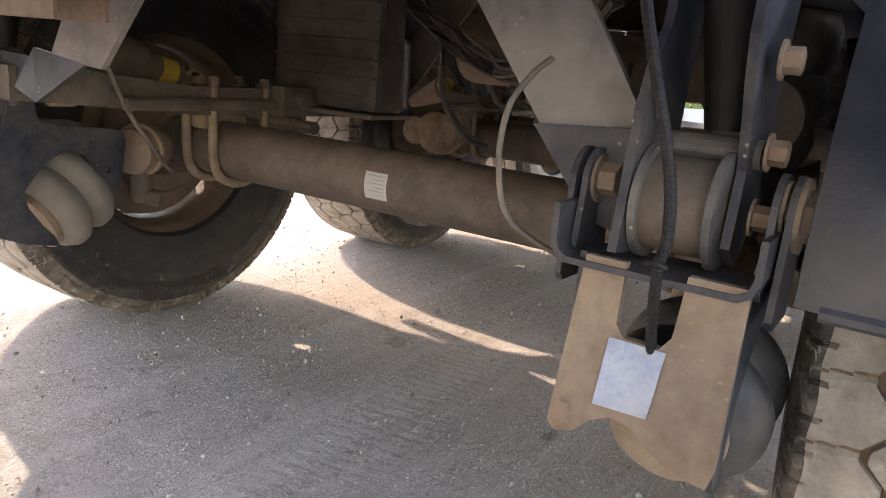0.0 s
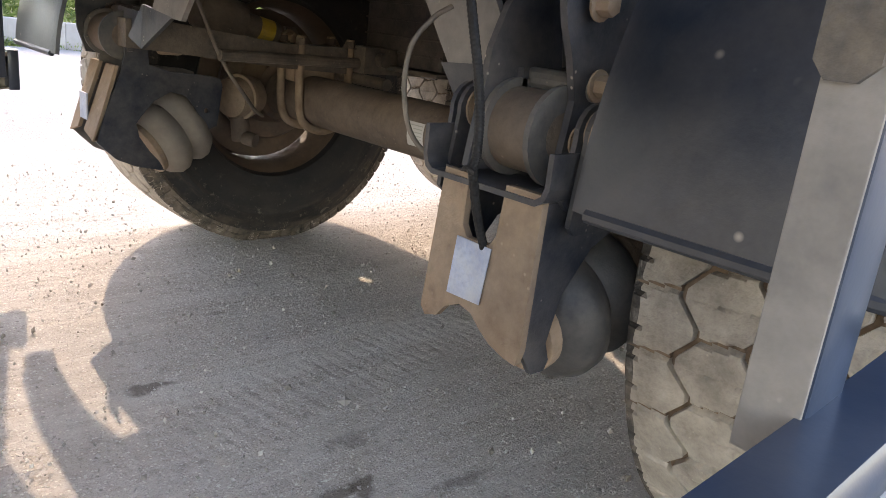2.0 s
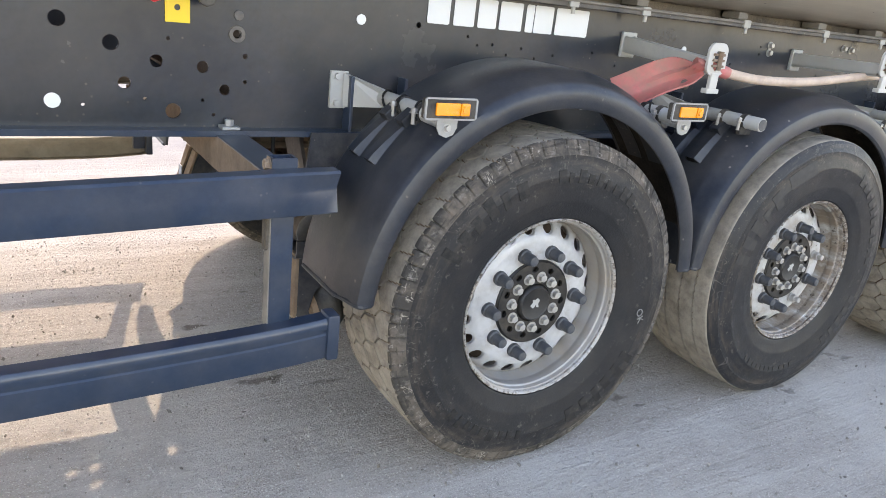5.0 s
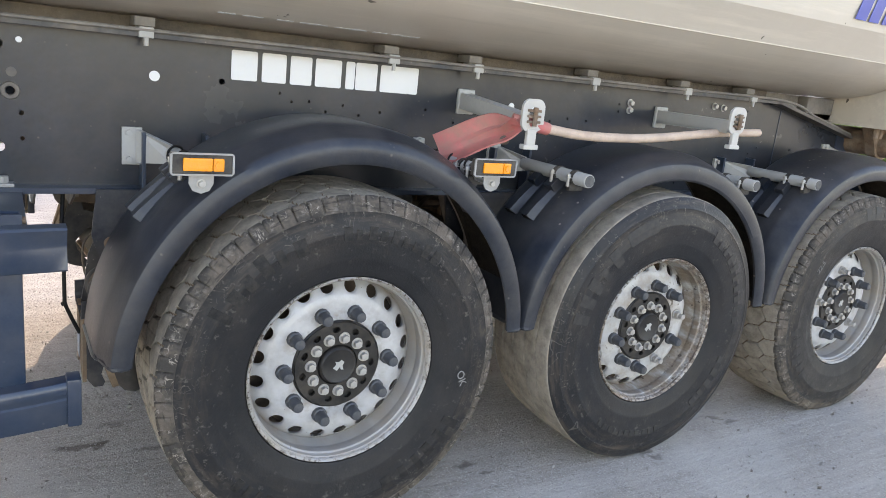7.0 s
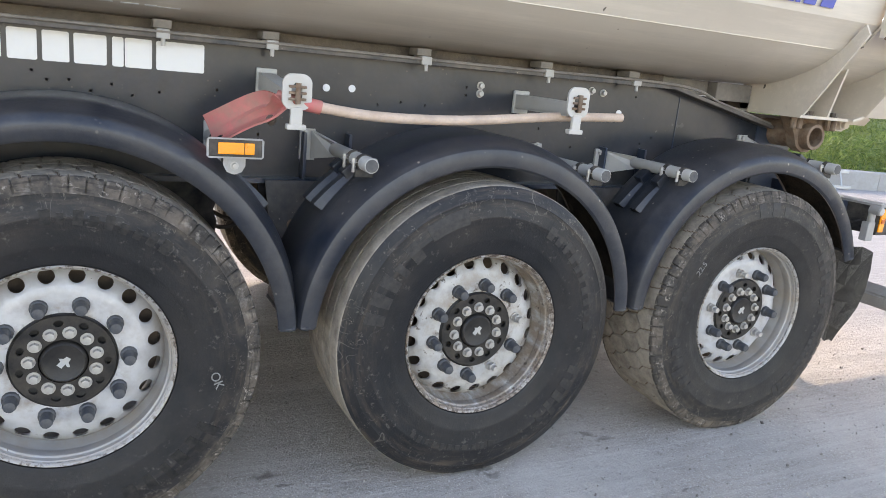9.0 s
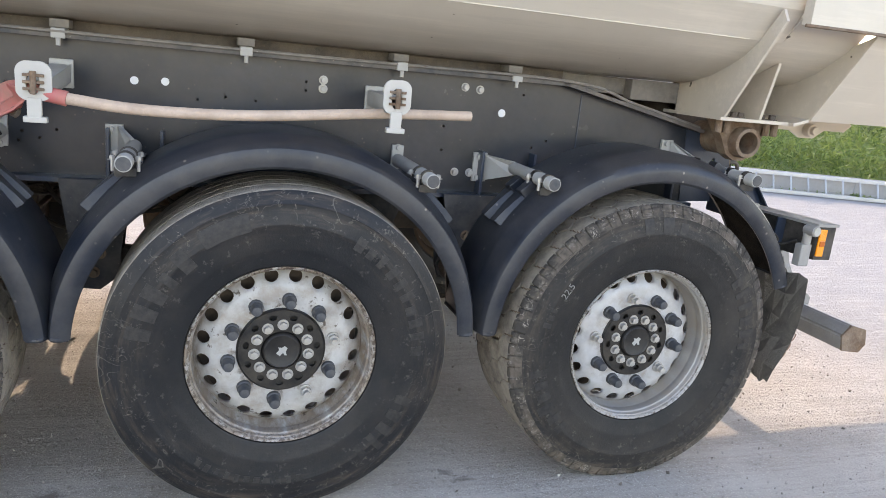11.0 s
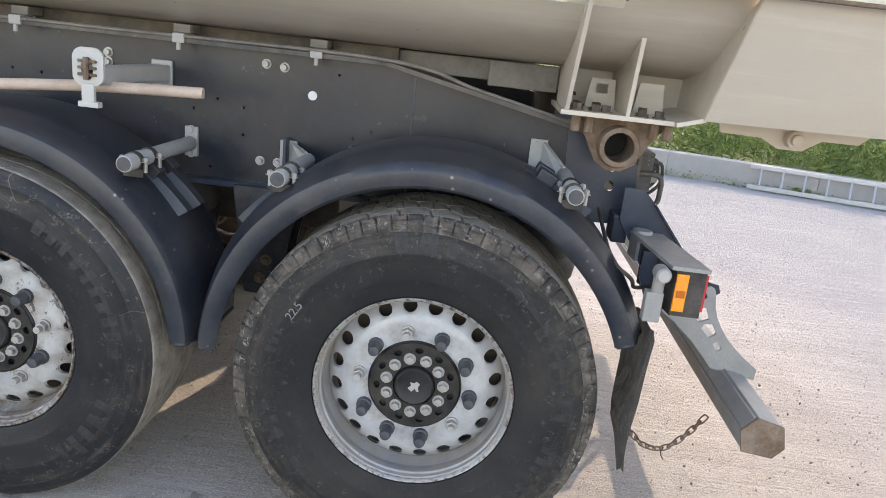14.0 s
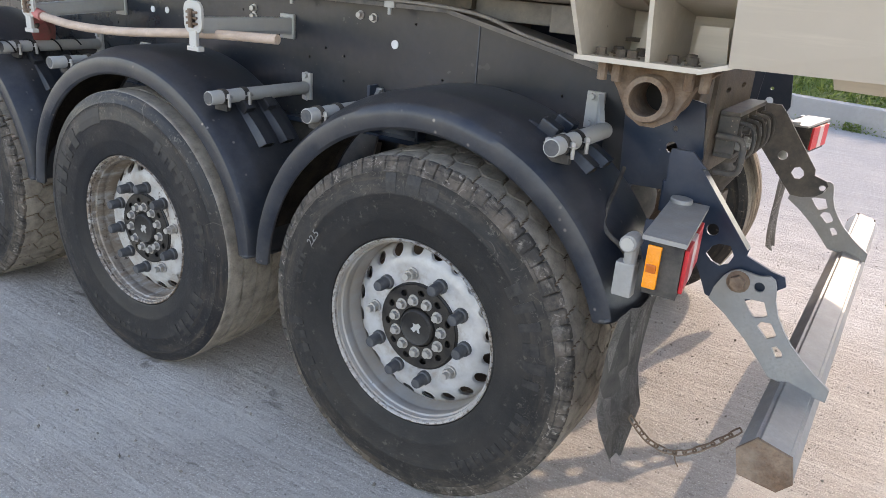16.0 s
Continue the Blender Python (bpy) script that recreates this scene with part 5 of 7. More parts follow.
def make_mudguard(cx, a0, a1, lift=0.0):
    """Half-round plastic guard with a rolled outer lip, ribs and hemmed ends."""
    m = M["plastic"]
    bm = B()
    shell = [(0.590, 0.047), (0.587, 0.036), (0.595, 0.028), (0.628, 0.024), (0.650, 0.030), (0.662, 0.046), (0.668, 0.075), (0.684, 0.105), (0.690, 0.13), (0.690, 0.355), (0.684, 0.372), (0.672, 0.374), (0.672, 0.36),
             (0.684, 0.35), (0.684, 0.13), (0.678, 0.11), (0.660, 0.08), (0.655, 0.055), (0.645, 0.040), (0.628, 0.034), (0.602, 0.037), (0.598, 0.047)]
    lathe(bm, shell, 72, at=(cx, 0, GZ), closed=True, arc=(radians(a0), radians(a1)), mat_of=[0] * 12 + [1] * 10)
    for v in bm.verts:
        r, a = math.hypot(v.co.x - cx, v.co.z - GZ), math.atan2(v.co.z - GZ, v.co.x - cx)
        k = (r - taper(r, a)) / r
        v.co.x, v.co.z = cx + (v.co.x - cx) * (1 - k), GZ + (v.co.z - GZ) * (1 - k) * (1 + lift * max(0.0, math.sin(a)))
    guard = part("mudguard", bm, [m, M["guard_inside"]], trailer, "dark grey moulded plastic mudguard", smooth=True)
    for a, s in ((a0, -1), (a1, 1)):
        # hemmed end: a thicker rounded bar along the edge
        e = Vector((math.cos(radians(a)), 0, math.sin(radians(a))))
        c = Vector((cx, 0, GZ))
        b2 = B()
        rr = lambda r: taper(r, radians(a))
        hose(b2, [c + e * rr(0.594) + Vector((0, 0.040, 0)), c + e * rr(0.64) + Vector((0, 0.032, 0)), c + e * rr(0.672) + Vector((0, 0.10, 0)), c + e * rr(0.687) + Vector((0, 0.14, 0)), c + e * rr(0.687) + Vector((0, 0.35, 0))], 0.008, 8, 4)
        part("end_hem", b2, m, guard)
    for deg, way in ((a0 - 40, 1), (a1 + 40, -1)):
        for dy in (0.165, 0.265):
            # a closed pad that rises towards its lower end
            b2, rows = B(), []
            for k in range(9):
                a = radians(deg + way * (9 - 18 * k / 8))
                q, h = taper(0.690, a) - 0.005, 0.030 - 0.022 * k / 8
                rows.append([b2.verts.new((cx + r * math.cos(a), y, GZ + r * math.sin(a))) for r, y in ((q, dy), (q + h, dy + 0.013), (q + h, dy + 0.052), (q, dy + 0.065))])
            for p, r in zip(rows, rows[1:]):
                for k in range(4):
                    b2.faces.new((p[k], p[(k + 1) % 4], r[(k + 1) % 4], r[k]))
            b2.faces.new(rows[0])
            b2.faces.new(rows[-1][::-1])
            pad = part("pad", b2, m, guard)
            # black plate paints the shade of an open pocket on the closed end
            b3 = B()
            a = radians(deg + way * 9.15)
            q = taper(0.690, a)
            f3 = [b3.verts.new((cx + r * math.cos(a), y, GZ + r * math.sin(a))) for r, y in ((q - 0.002, dy + 0.010), (q + 0.021, dy + 0.019), (q + 0.021, dy + 0.046), (q - 0.002, dy + 0.055))]
            a = radians(deg + way * 8.9)
            g3 = [b3.verts.new((cx + r * math.cos(a), y, GZ + r * math.sin(a))) for r, y in ((q - 0.002, dy + 0.010), (q + 0.021, dy + 0.019), (q + 0.021, dy + 0.046), (q - 0.002, dy + 0.055))]
            b3.faces.new(f3)
            b3.faces.new(g3[::-1])
            for k in range(4):
                b3.faces.new((f3[k], g3[k], g3[(k + 1) % 4], f3[(k + 1) % 4]))
            part("pocket_mouth", b3, M["hose"], guard, "black plate painting the shade of an open pocket end")
    for deg in (a0 - 44, a1 + 44):
        for dy in (0.17, 0.27):
            b2 = B()
            e = Vector((math.cos(radians(deg)), 0, math.sin(radians(deg))))
            t = Matrix.Translation(Vector((cx, dy + 0.02, GZ)) + e * (taper(0.69, radians(deg)) + 0.013)) @ Matrix.Rotation(radians(90 - deg), 4, "Y")
            box(b2, -0.028, 0.028, -0.022, 0.022, -0.02, 0.018, bevel=0.005, m=t)
            part("strap_clip", b2, m, guard)
    return guard


MG = [make_mudguard(0.015, 173.8, 5, 0.022), make_mudguard(1.303, 175, 4, -0.028), make_mudguard(WHEEL_X[2], 176, 20)]
for k, g in enumerate(MG):
    m2 = Matrix.Translation((-0.07 if k == 0 else 0, 2 * MID, 0)) @ Matrix.Diagonal((1, -1, 1, 1))
    o = again(g, trailer, m2)
    wide = [o] + [again(c, o) for c in g.children]
    if k == 0:
        # the first guard on that side reaches further in
        for c in wide:
            if c.name.startswith(("mudguard", "end_hem")):
                c.data = c.data.copy()
                for v in c.data.vertices:
                    v.co.y += 0.126 if v.co.y > 0.34 else 0.0


# ---- tube arms that carry the mudguards ----
def make_arm(x, z, y_end, side, px, pz, straps=(0.10, 0.19), flare=True):
    """A grey tube from a bolted plate on the web, with straps and a capped end."""
    root = group("guard_arm", parent=trailer)
    bm = B()
    rod(bm, (x, 0.50 if not flare else 0.40, z), (x, y_end, z), 0.0235, 20, bevel=0.003)
    part("tube", bm, M["grey"], root, "grey painted support tube", smooth=True)
    bm = B()
    rod(bm, (x, y_end - 0.0015, z), (x, y_end + 0.01, z), 0.020, 20)
    part("end_plug", bm, M["cap"], root)
    bm = B()
    if flare:
        plate(bm, [(px, pz - 0.055), (px + side * 0.055, pz - 0.055), (px + side * 0.055, pz + 0.055), (px, pz + 0.055)], on_y(0.508), 0.012)
        # cone from plate to tube
        a = [bm.verts.new(p) for p in ((px + side * 0.05, 0.51, pz + 0.05), (px + side * 0.05, 0.51, pz - 0.05), (x, 0.39, z - 0.026), (x + side * 0.022, 0.39, z), (x, 0.39, z + 0.026))]
        b = [bm.verts.new((v.co.x - side * 0.012, v.co.y - 0.006, v.co.z)) for v in a]
        bm.faces.new(a)
        bm.faces.new(b[::-1])
        for i in range(5):
            bm.faces.new((a[i], b[i], b[(i + 1) % 5], a[(i + 1) % 5]))
    else:
        box(bm, px - 0.022, px + 0.022, 0.505, 0.52, pz - 0.05, pz + 0.05, bevel=0.003)
    part("mount_plate", bm, M["grey"], root)
    for k, dz in enumerate((-0.04, 0.04)):
        bm = B()
        hexbolt(bm, (px + side * 0.018 * (1 if flare else 0), 0.508, pz + dz), (px + side * 0.018 * (1 if flare else 0), 0.494, pz + dz), 0.010)
        part("plate_bolt", bm, M["grey"], root)
    for s in straps:
        bm = B()
        lathe(bm, [(0.0235, -0.009), (0.0275, -0.009), (0.0275, 0.009), (0.0235, 0.009)], 18, at=(x, s, z), closed=True)
        box(bm, x - 0.03, x + 0.03, s - 0.009, s + 0.009, z - 0.045, z - 0.02, bevel=0.003)
        part("strap", bm, M["black"], root)
        for d in (-1, 1):
            bm = B()
            rod(bm, (x + d * 0.034, s, z - 0.03), (x + d * 0.034, s, z + 0.014), 0.006, 8)
            hexbolt(bm, (x + d * 0.034, s, z + 0.0), (x + d * 0.034, s, z + 0.012), 0.009)
            part("strap_bolt", bm, M["bolt"], root)
    return root


make_arm(-0.405, 1.10, 0.045, 1, -0.53, 1.105, (0.15, 0.27))
make_arm(0.861, 1.105, 0.03, 1, 0.765, 1.105)
make_arm(1.757, 1.095, 0.04, -1, 1.757, 1.10, flare=False)
make_arm(2.183, 1.102, 0.05, 1, 2.06, 1.085)
make_arm(2.995, 1.152, 0.045, 1, 2.885, 1.185)
make_arm(0.46, 1.12, 0.06, -1, 0.46, 1.12, (0.12, 0.19), flare=False)


def make_reflector(x, y, z, arm_y):
    root = group("side_marker", parent=trailer)
    bm = B()
    box(bm, x - 0.075, x + 0.075, y, y + 0.022, z - 0.026, z + 0.026, bevel=0.006)
    part("housing", bm, M["black"], root, "black marker body")
    bm = B()
    plate(bm, [(x - 0.071, z - 0.028), (x + 0.071, z - 0.028), (x + 0.077, z - 0.022), (x + 0.077, z + 0.022), (x + 0.071, z + 0.028), (x - 0.071, z + 0.028), (x - 0.077, z + 0.022), (x - 0.077, z - 0.022)], on_y(y - 0.003), 0.006,
          [[(x - 0.0715, z - 0.0235), (x + 0.0715, z - 0.0235), (x + 0.0715, z + 0.0235), (x - 0.0715, z + 0.0235)]])
    part("bezel", bm, M["zinc"], root, "thin pale metal bezel")
    bm = B()
    box(bm, x - 0.0705, x + 0.0705, y - 0.002, y + 0.002, z - 0.0225, z + 0.0225, bevel=0.001)
    part("inset", bm, M["black"], root)
    bm = B()
    box(bm, x - 0.048, x + 0.022, y - 0.010, y - 0.002, z - 0.016, z + 0.016, bevel=0.003)
    part("lens", bm, M["amber"], root, "amber marker lens")
    bm = B()
    box(bm, x + 0.023, x + 0.050, y - 0.012, y - 0.002, z - 0.016, z + 0.016, bevel=0.004)
    rod(bm, (x + 0.036, y - 0.015, z), (x + 0.036, y - 0.01, z), 0.009, 14)
    part("lens", bm, M["amber"], root)
    bm = B()
    plate(bm, [(x - 0.03, z - 0.02), (x - 0.03, z - 0.05), (x - 0.02, z - 0.068), (x, z - 0.075), (x + 0.02, z - 0.068), (x + 0.03, z - 0.05), (x + 0.03, z - 0.02)], on_y(y + 0.012), 0.004)
    part("tab", bm, M["zinc"], root)
    bm = B()
    hexbolt(bm, (x, y + 0.012, z - 0.05), (x, y + 0.002, z - 0.05), 0.008)
    rod(bm, (x, y + 0.01, z - 0.05), (x, arm_y, z - 0.05), 0.007, 10)
    part("tab_bolt", bm, M["bolt"], root)


# marker cable wound round the first two tubes
for tx, tz, y0, y1 in ((-0.405, 1.10, 0.40, 0.06), (0.46, 1.12, 0.40, 0.05)):
    bm = B()
    hose(bm, [(tx + 0.028 * math.cos(k * 0.9), y0 + (y1 - y0) * k / 24, tz + 0.028 * math.sin(k * 0.9)) for k in range(25)], 0.0035, 6, 3)
    part("marker_cable", bm, M["hose"], trailer, "thin black cable wound round the tube")
make_reflector(-0.416, 0.0, 1.137, 0.10)
make_reflector(0.45, 0.0, 1.147, 0.10)


# ---- side guard: two rails on posts, both sides ----
def make_side_guard():
    root = group("side_guard", parent=trailer)
    c = lambda h, t=0.004: [(-0.020, 0.0), (-0.022, 0.004), (-0.0215, 0.052), (-0.0215, 0.062), (-0.022, h - 0.006), (-0.017, h), (0.026, h), (0.026, h - 0.012), (0.022, h - 0.012), (0.022, h - t), (-0.014, h - t), (-0.018, h - 0.008), (-0.0175, 0.062), (-0.0175, 0.052), (-0.018, 0.006), (-0.014, t), (0.026, t), (0.026, 0.0)]
    bm = B()
    prism(bm, [(y, z + 0.887) for y, z in c(0.103)], -4.6, -0.715, bend=lambda x: (0, 0.034 * (max(x, -2.2) + 0.72)), n=92)
    for v in bm.verts:
        k = max(0.0, (v.co.x + 0.84) / 0.125)
        v.co.y += k * (0.015 * math.exp(-((v.co.z - 0.944) / 0.02) ** 2) - 0.006 * max(0.0, v.co.z - 0.95) / 0.04)
    up = part("rail", bm, M["chassis"], root, "dark blue-grey pressed steel side rail", smooth=True)
    d = lambda h, t=0.004: [(-0.020, 0.0), (-0.022, 0.004), (-0.022, h - 0.044), (-0.0185, h - 0.040), (-0.0185, h - 0.034), (-0.024, h - 0.026), (-0.023, h - 0.008), (-0.017, h), (0.026, h), (0.026, h - 0.012), (0.022, h - 0.012), (0.022, h - t), (-0.013, h - t), (-0.018, h - 0.010), (-0.0145, h - 0.034), (-0.0145, h - 0.040), (-0.018, h - 0.046), (-0.018, 0.006), (-0.014, t), (0.026, t), (0.026, 0.0)]
    bm = B()
    prism(bm, [(y, z + 0.505) for y, z in d(0.108)], -4.6, -0.705, bend=lambda x: (0.006 * math.sin(x * 5), -0.033 * (1 - math.exp(min(0.0, x + 0.7) / 0.22))), n=96)
    lo = part("rail", bm, M["chassis"], root, "bent dark blue-grey lower side rail", smooth=True)
    bm = B()
    box(bm, -0.722, -0.690, -0.027, 0.03, 0.497, 0.619, bevel=0.006)
    part("rail_end_cap", bm, M["chassis"], root, smooth=True)
    for px in (-0.832, -2.5, -4.1):
        bm = B()
        box(bm, px - 0.028, px + 0.028, 0.026, 0.066, 0.56, 0.975, bevel=0.005)
        part("post", bm, M["chassis"], root, smooth=True)
        # added strip: its grey-brown stands for ground light bounced onto the post
        bm = B()
        box(bm, px - 0.0305, px - 0.0275, 0.028, 0.064, 0.562, 0.972, bevel=0.001)
        part("post_flank", bm, M["brace"], root, "thin strip painting ground-bounce light on the post's flank")
        bm = B()
        plate(bm, [(0.034, 0.792), (0.044, 0.782), (0.060, 0.782), (0.068, 0.792), (0.068, 0.96), (0.034, 0.96)], on_x(px - 0.036), 0.007)
        part("hinge_strap", bm, M["strap"], root, "dusty flat hinge strap")
        bm = B()
        hexbolt(bm, (px - 0.036, 0.052, 0.875), (px - 0.052, 0.052, 0.875), 0.011)
        part("hinge_strap_bolt", bm, M["rust"], root)
        bm = B()
        plate(bm, [(px - 0.030, 0.026), (px + 0.030, 0.026), (px + 0.030, 0.070), (px - 0.030, 0.070)], on_z(0.972), 0.038, [[(px - 0.025, 0.031), (px + 0.025, 0.031), (px + 0.025, 0.065), (px - 0.025, 0.065)]])
        part("post_head", bm, M["chassis"], root, "open dark post head")
        bm = B()
        rod(bm, (px - 0.045, 0.048, 0.992), (px + 0.038, 0.048, 0.992), 0.009, 12, bevel=0.002)
        hexbolt(bm, (px - 0.031, 0.048, 0.992), (px - 0.044, 0.048, 0.992), 0.013)
        part("head_pin", bm, M["rust"], root, "rusty head pin")
        # carrier arm from the chassis
        bm = B()
        for q in ((-0.040, -0.034), (0.034, 0.040)):
            v = [(0.04, 0.968), (1.20, 0.968), (1.20, 0.872), (0.30, 0.872), (0.05, 0.925)]
            plate(bm, v, on_x(px + q[0]), q[1] - q[0])
        part("carrier_arm", bm, M["dusty"], root, "dust-brown folded steel carrier arm")
        bm = B()
        box(bm, px - 0.042, px + 0.042, 0.03, 1.20, 0.9685, 0.9735, bevel=0.002)
        part("carrier_top", bm, M["chassis"], root, "dark blue top face of the arm")
        bm = B()
        hexbolt(bm, (px, 0.50, 0.985), (px, 0.50, 1.012), 0.013)
        box(bm, px - 0.025, px + 0.025, 0.475, 0.522, 0.985, 0.994, bevel=0.002)
        part("carrier_clamp", bm, M["zinc"], root)
    o = group("side_guard", parent=trailer)
    for ch in list(root.children):
        low_rail = ch.name.startswith("rail") and min(v.co.z for v in ch.data.vertices) < 0.6
        near_end = not ch.name.startswith("rail") and max(v.co.x for v in ch.data.vertices) > -1.2
        copy = again(ch, o, Matrix.Translation((0.07 if near_end else 0, 2 * MID, -0.038 if low_rail else -0.06)) @ Matrix.Diagonal((1, -1, 1, 1)))
        if ch.name.startswith("rail") and "end" not in ch.name:
            # far rails: dusty tan, with light bounced off the ground put into the colour
            copy.material_slots[0].link = "OBJECT"
            copy.material_slots[0].material = M["bounce_dust"]
            copy["label"] = "dusty side rail with ground-bounce light put into its colour"


make_side_guard()


# ---- running gear ----
def make_axle(x, first):
    root = group("axle", parent=trailer)
    bm = B()
    rod(bm, (x, 0.40, WHEEL_Z - 0.005), (x, 2.10, WHEEL_Z - 0.005), 0.076, 32)
    part("axle_tube", bm, M["axle"], root, "thick dusty round axle tube", smooth=True)
    for s in (1, -1):
        yy = lambda y: y if s == 1 else 2 * MID - y
        # trailing arm
        bm = B()
        v = [(-0.60, 0.72), (-0.52, 0.725), (-0.15, 0.69), (0.12, 0.69), (0.16, 0.64), (0.12, 0.61), (-0.16, 0.62), (-0.5, 0.645), (-0.60, 0.65)]
        vv = [(x + a, b) for a, b in v]
        plate(bm, vv, on_y(yy(0.466 if first and s == 1 else 0.56)), 0.07 * s)
        part("trailing_arm", bm, M["soot"], root, "dark forged trailing arm")
        # axle seat and U bolts
        bm = B()
        lie = 0.0 if s == 1 else -0.03
        box(bm, x - 0.075, x + 0.075, yy(0.54 + lie), yy(0.66 + 3 * lie), 0.575, 0.64, bevel=0.008)
        part("axle_seat", bm, M["dusty"], root)
        for dy in (0.545 + lie, 0.655 + lie):
            bm = B()
            pts = [(x - 0.088, yy(dy), 0.716), (x - 0.088, yy(dy), 0.60), (x - 0.083, yy(dy), 0.50), (x - 0.06, yy(dy), 0.452), (x, yy(dy), 0.432), (x + 0.06, yy(dy), 0.452), (x + 0.083, yy(dy), 0.50), (x + 0.088, yy(dy), 0.60), (x + 0.088, yy(dy), 0.716)]
            hose(bm, pts, 0.013, 10, 5)
            part("u_bolt", bm, M["dusty"], root, "dusty U-bolt round the axle", smooth=True)
            for dx in (-0.088, 0.088):
                bm = B()
                hexbolt(bm, (x + dx, yy(dy), 0.690), (x + dx, yy(dy), 0.710), 0.017)
                part("u_bolt_nut", bm, M["axle"], root)
        # air spring above the arm's tail
        bm = B()
        prof = [(0.0, 0.0), (0.09, 0.0), (0.10, 0.02), (0.125, 0.05), (0.13, 0.08), (0.115, 0.11), (0.13, 0.14), (0.13, 0.18), (0.115, 0.21), (0.0, 0.21)]
        cols = []
        for j in range(28):
            a = j * math.tau / 28
            cols.append([bm.verts.new((x + 0.36 + r * math.cos(a), yy(0.63) + r * math.sin(a), 0.70 + h * 1.3)) for r, h in prof])
        for j in range(28):
            p, q = cols[j], cols[(j + 1) % 28]
            for i in range(len(prof) - 1):
                bm.faces.new((p[i], p[i + 1], q[i + 1], q[i]))
        bmesh.ops.remove_doubles(bm, verts=bm.verts[:], dist=0.0005)
        if first and s == -1:
            bm.free()
        else:
            part("air_spring", bm, M["black"], root, "black rubber air spring", smooth=True)
        bm = B()
        prism(bm, [(yy(0.57), 0.62), (yy(0.69), 0.62), (yy(0.69), 0.70), (yy(0.57), 0.70)], x + 0.10, x + 0.46)
        part("spring_arm", bm, M["soot"], root)
        # hanger: two cheek plates and the bush
        hx = x - 0.585
        for dy in (0.447, 0.545) if first and s == 1 else (0.435, 0.575) if s == 1 else (0.435,) if first else (0.51, 0.64):
            bm = B()
            front = [(hx - 0.05, 0.62), (hx - 0.07, 0.68), (hx - 0.075, 0.80), (hx - 0.10, 0.985)]
            if first and s == 1:
                front = [(hx - 0.070, 0.625), (hx - 0.060, 0.69), (hx - 0.050, 0.77), (hx - 0.030, 0.82), (hx - 0.002, 0.856), (hx + 0.012, 0.91), (hx + 0.015, 0.985)] if dy > 0.5 else \
                        [(hx - 0.015, 0.64), (hx - 0.003, 0.72), (hx - 0.020, 0.77), (hx - 0.037, 0.805), (hx - 0.050, 0.85), (hx - 0.045, 0.90), (hx - 0.035, 0.985)]
            plate(bm, front + [(hx + 0.13, 0.985), (hx + 0.09, 0.80), (hx + 0.075, 0.66), (hx + 0.02, 0.615)], on_y(yy(dy)), 0.010)
            part("hanger_plate", bm, M["navy"], root, "dark blue hanger cheek plate")
        bm = B()
        in_y = (0.460, 0.542) if first and s == 1 else (0.449, 0.572) if s == 1 or first else (0.524, 0.636)
        rod(bm, (hx, yy(in_y[0]), 0.675), (hx, yy(in_y[1]), 0.675), 0.052, 28, bevel=0.006)
        part("pivot_bush", bm, M["axle"], root, "dusty round pivot bush", smooth=True)
        for dy in (0.463, 0.539) if first and s == 1 else (0.452, 0.570):
            bm = B()
            lathe(bm, [(0.062, -0.004), (0.062, 0.004), (0.03, 0.004), (0.03, -0.004)], 28, at=(hx, yy(dy), 0.675), closed=True)
            part("pivot_washer", bm, M["under"], root)
        for dy, dz, dx in ((0.435, 0.675, 0), (0.435, 0.74, 0.02), (0.435, 0.83, 0.0)):
            bm = B()
            hexbolt(bm, (hx + dx, yy(dy), dz), (hx + dx, yy(dy - 0.020), dz), 0.0135)
            part("hanger_bolt", bm, M["dusty"], root)
        bm = B()
        rod(bm, (hx + 0.03, yy(0.44), 0.735), (hx + 0.03, yy(0.585), 0.735), 0.016, 14)
        part("cross_bolt", bm, M["under"], root)
        bm = B()
        rod(bm, (hx + 0.05, yy(0.485), 0.755), (hx + 0.05, yy(0.495), 0.95), 0.024, 20, r2=0.046)
        part("bump_stop", bm, M["hose"], root, smooth=True)
        # diagonal brace from hanger to the middle
        bm = B()
        p = [(hx + 0.01, yy(0.555), 0.745), (hx + 0.01, yy(0.685), 0.735), (hx + 0.01, yy(0.90), 1.02), (hx + 0.01, yy(0.735), 1.02)]
        if first and s == -1:
            p = [(hx, 1.740, 0.745), (hx, 1.570, 0.735), (hx, 1.31, 1.02), (hx, 1.565, 1.02)]
        a = [bm.verts.new(q) for q in p]
        b = [bm.verts.new((u + 0.012, v, w)) for u, v, w in p]
        bm.faces.new(a)
        bm.faces.new(b[::-1])
        for i in range(4):
            bm.faces.new((a[i], b[i], b[(i + 1) % 4], a[(i + 1) % 4]))
        part("diagonal_brace", bm, M["brace"], root, "grey dusty diagonal brace")
        bm = B()
        plate(bm, [(yy(0.535), 0.62), (yy(0.61), 0.64), (yy(0.692), 0.74), (yy(0.535), 0.75)], on_x(hx), 0.010)
        part("brace_gusset", bm, M["navy"], root)
        # brake chamber with a yellow tag, its clevis and the cam shaft
        bm = B()
        rod(bm, (x - 0.36, yy(0.49), 0.767), (x - 0.215, yy(0.495), 0.735), 0.056, 22, bevel=0.014)
        rod(bm, (x - 0.215, yy(0.495), 0.735), (x - 0.10, yy(0.50), 0.710), 0.033, 20, bevel=0.008)
        part("brake_chamber", bm, M["soot"], root, "black brake chamber", smooth=True)
        bm = B()
        lathe(bm, [(0.0345, -0.024), (0.0345, 0.024)], 24)
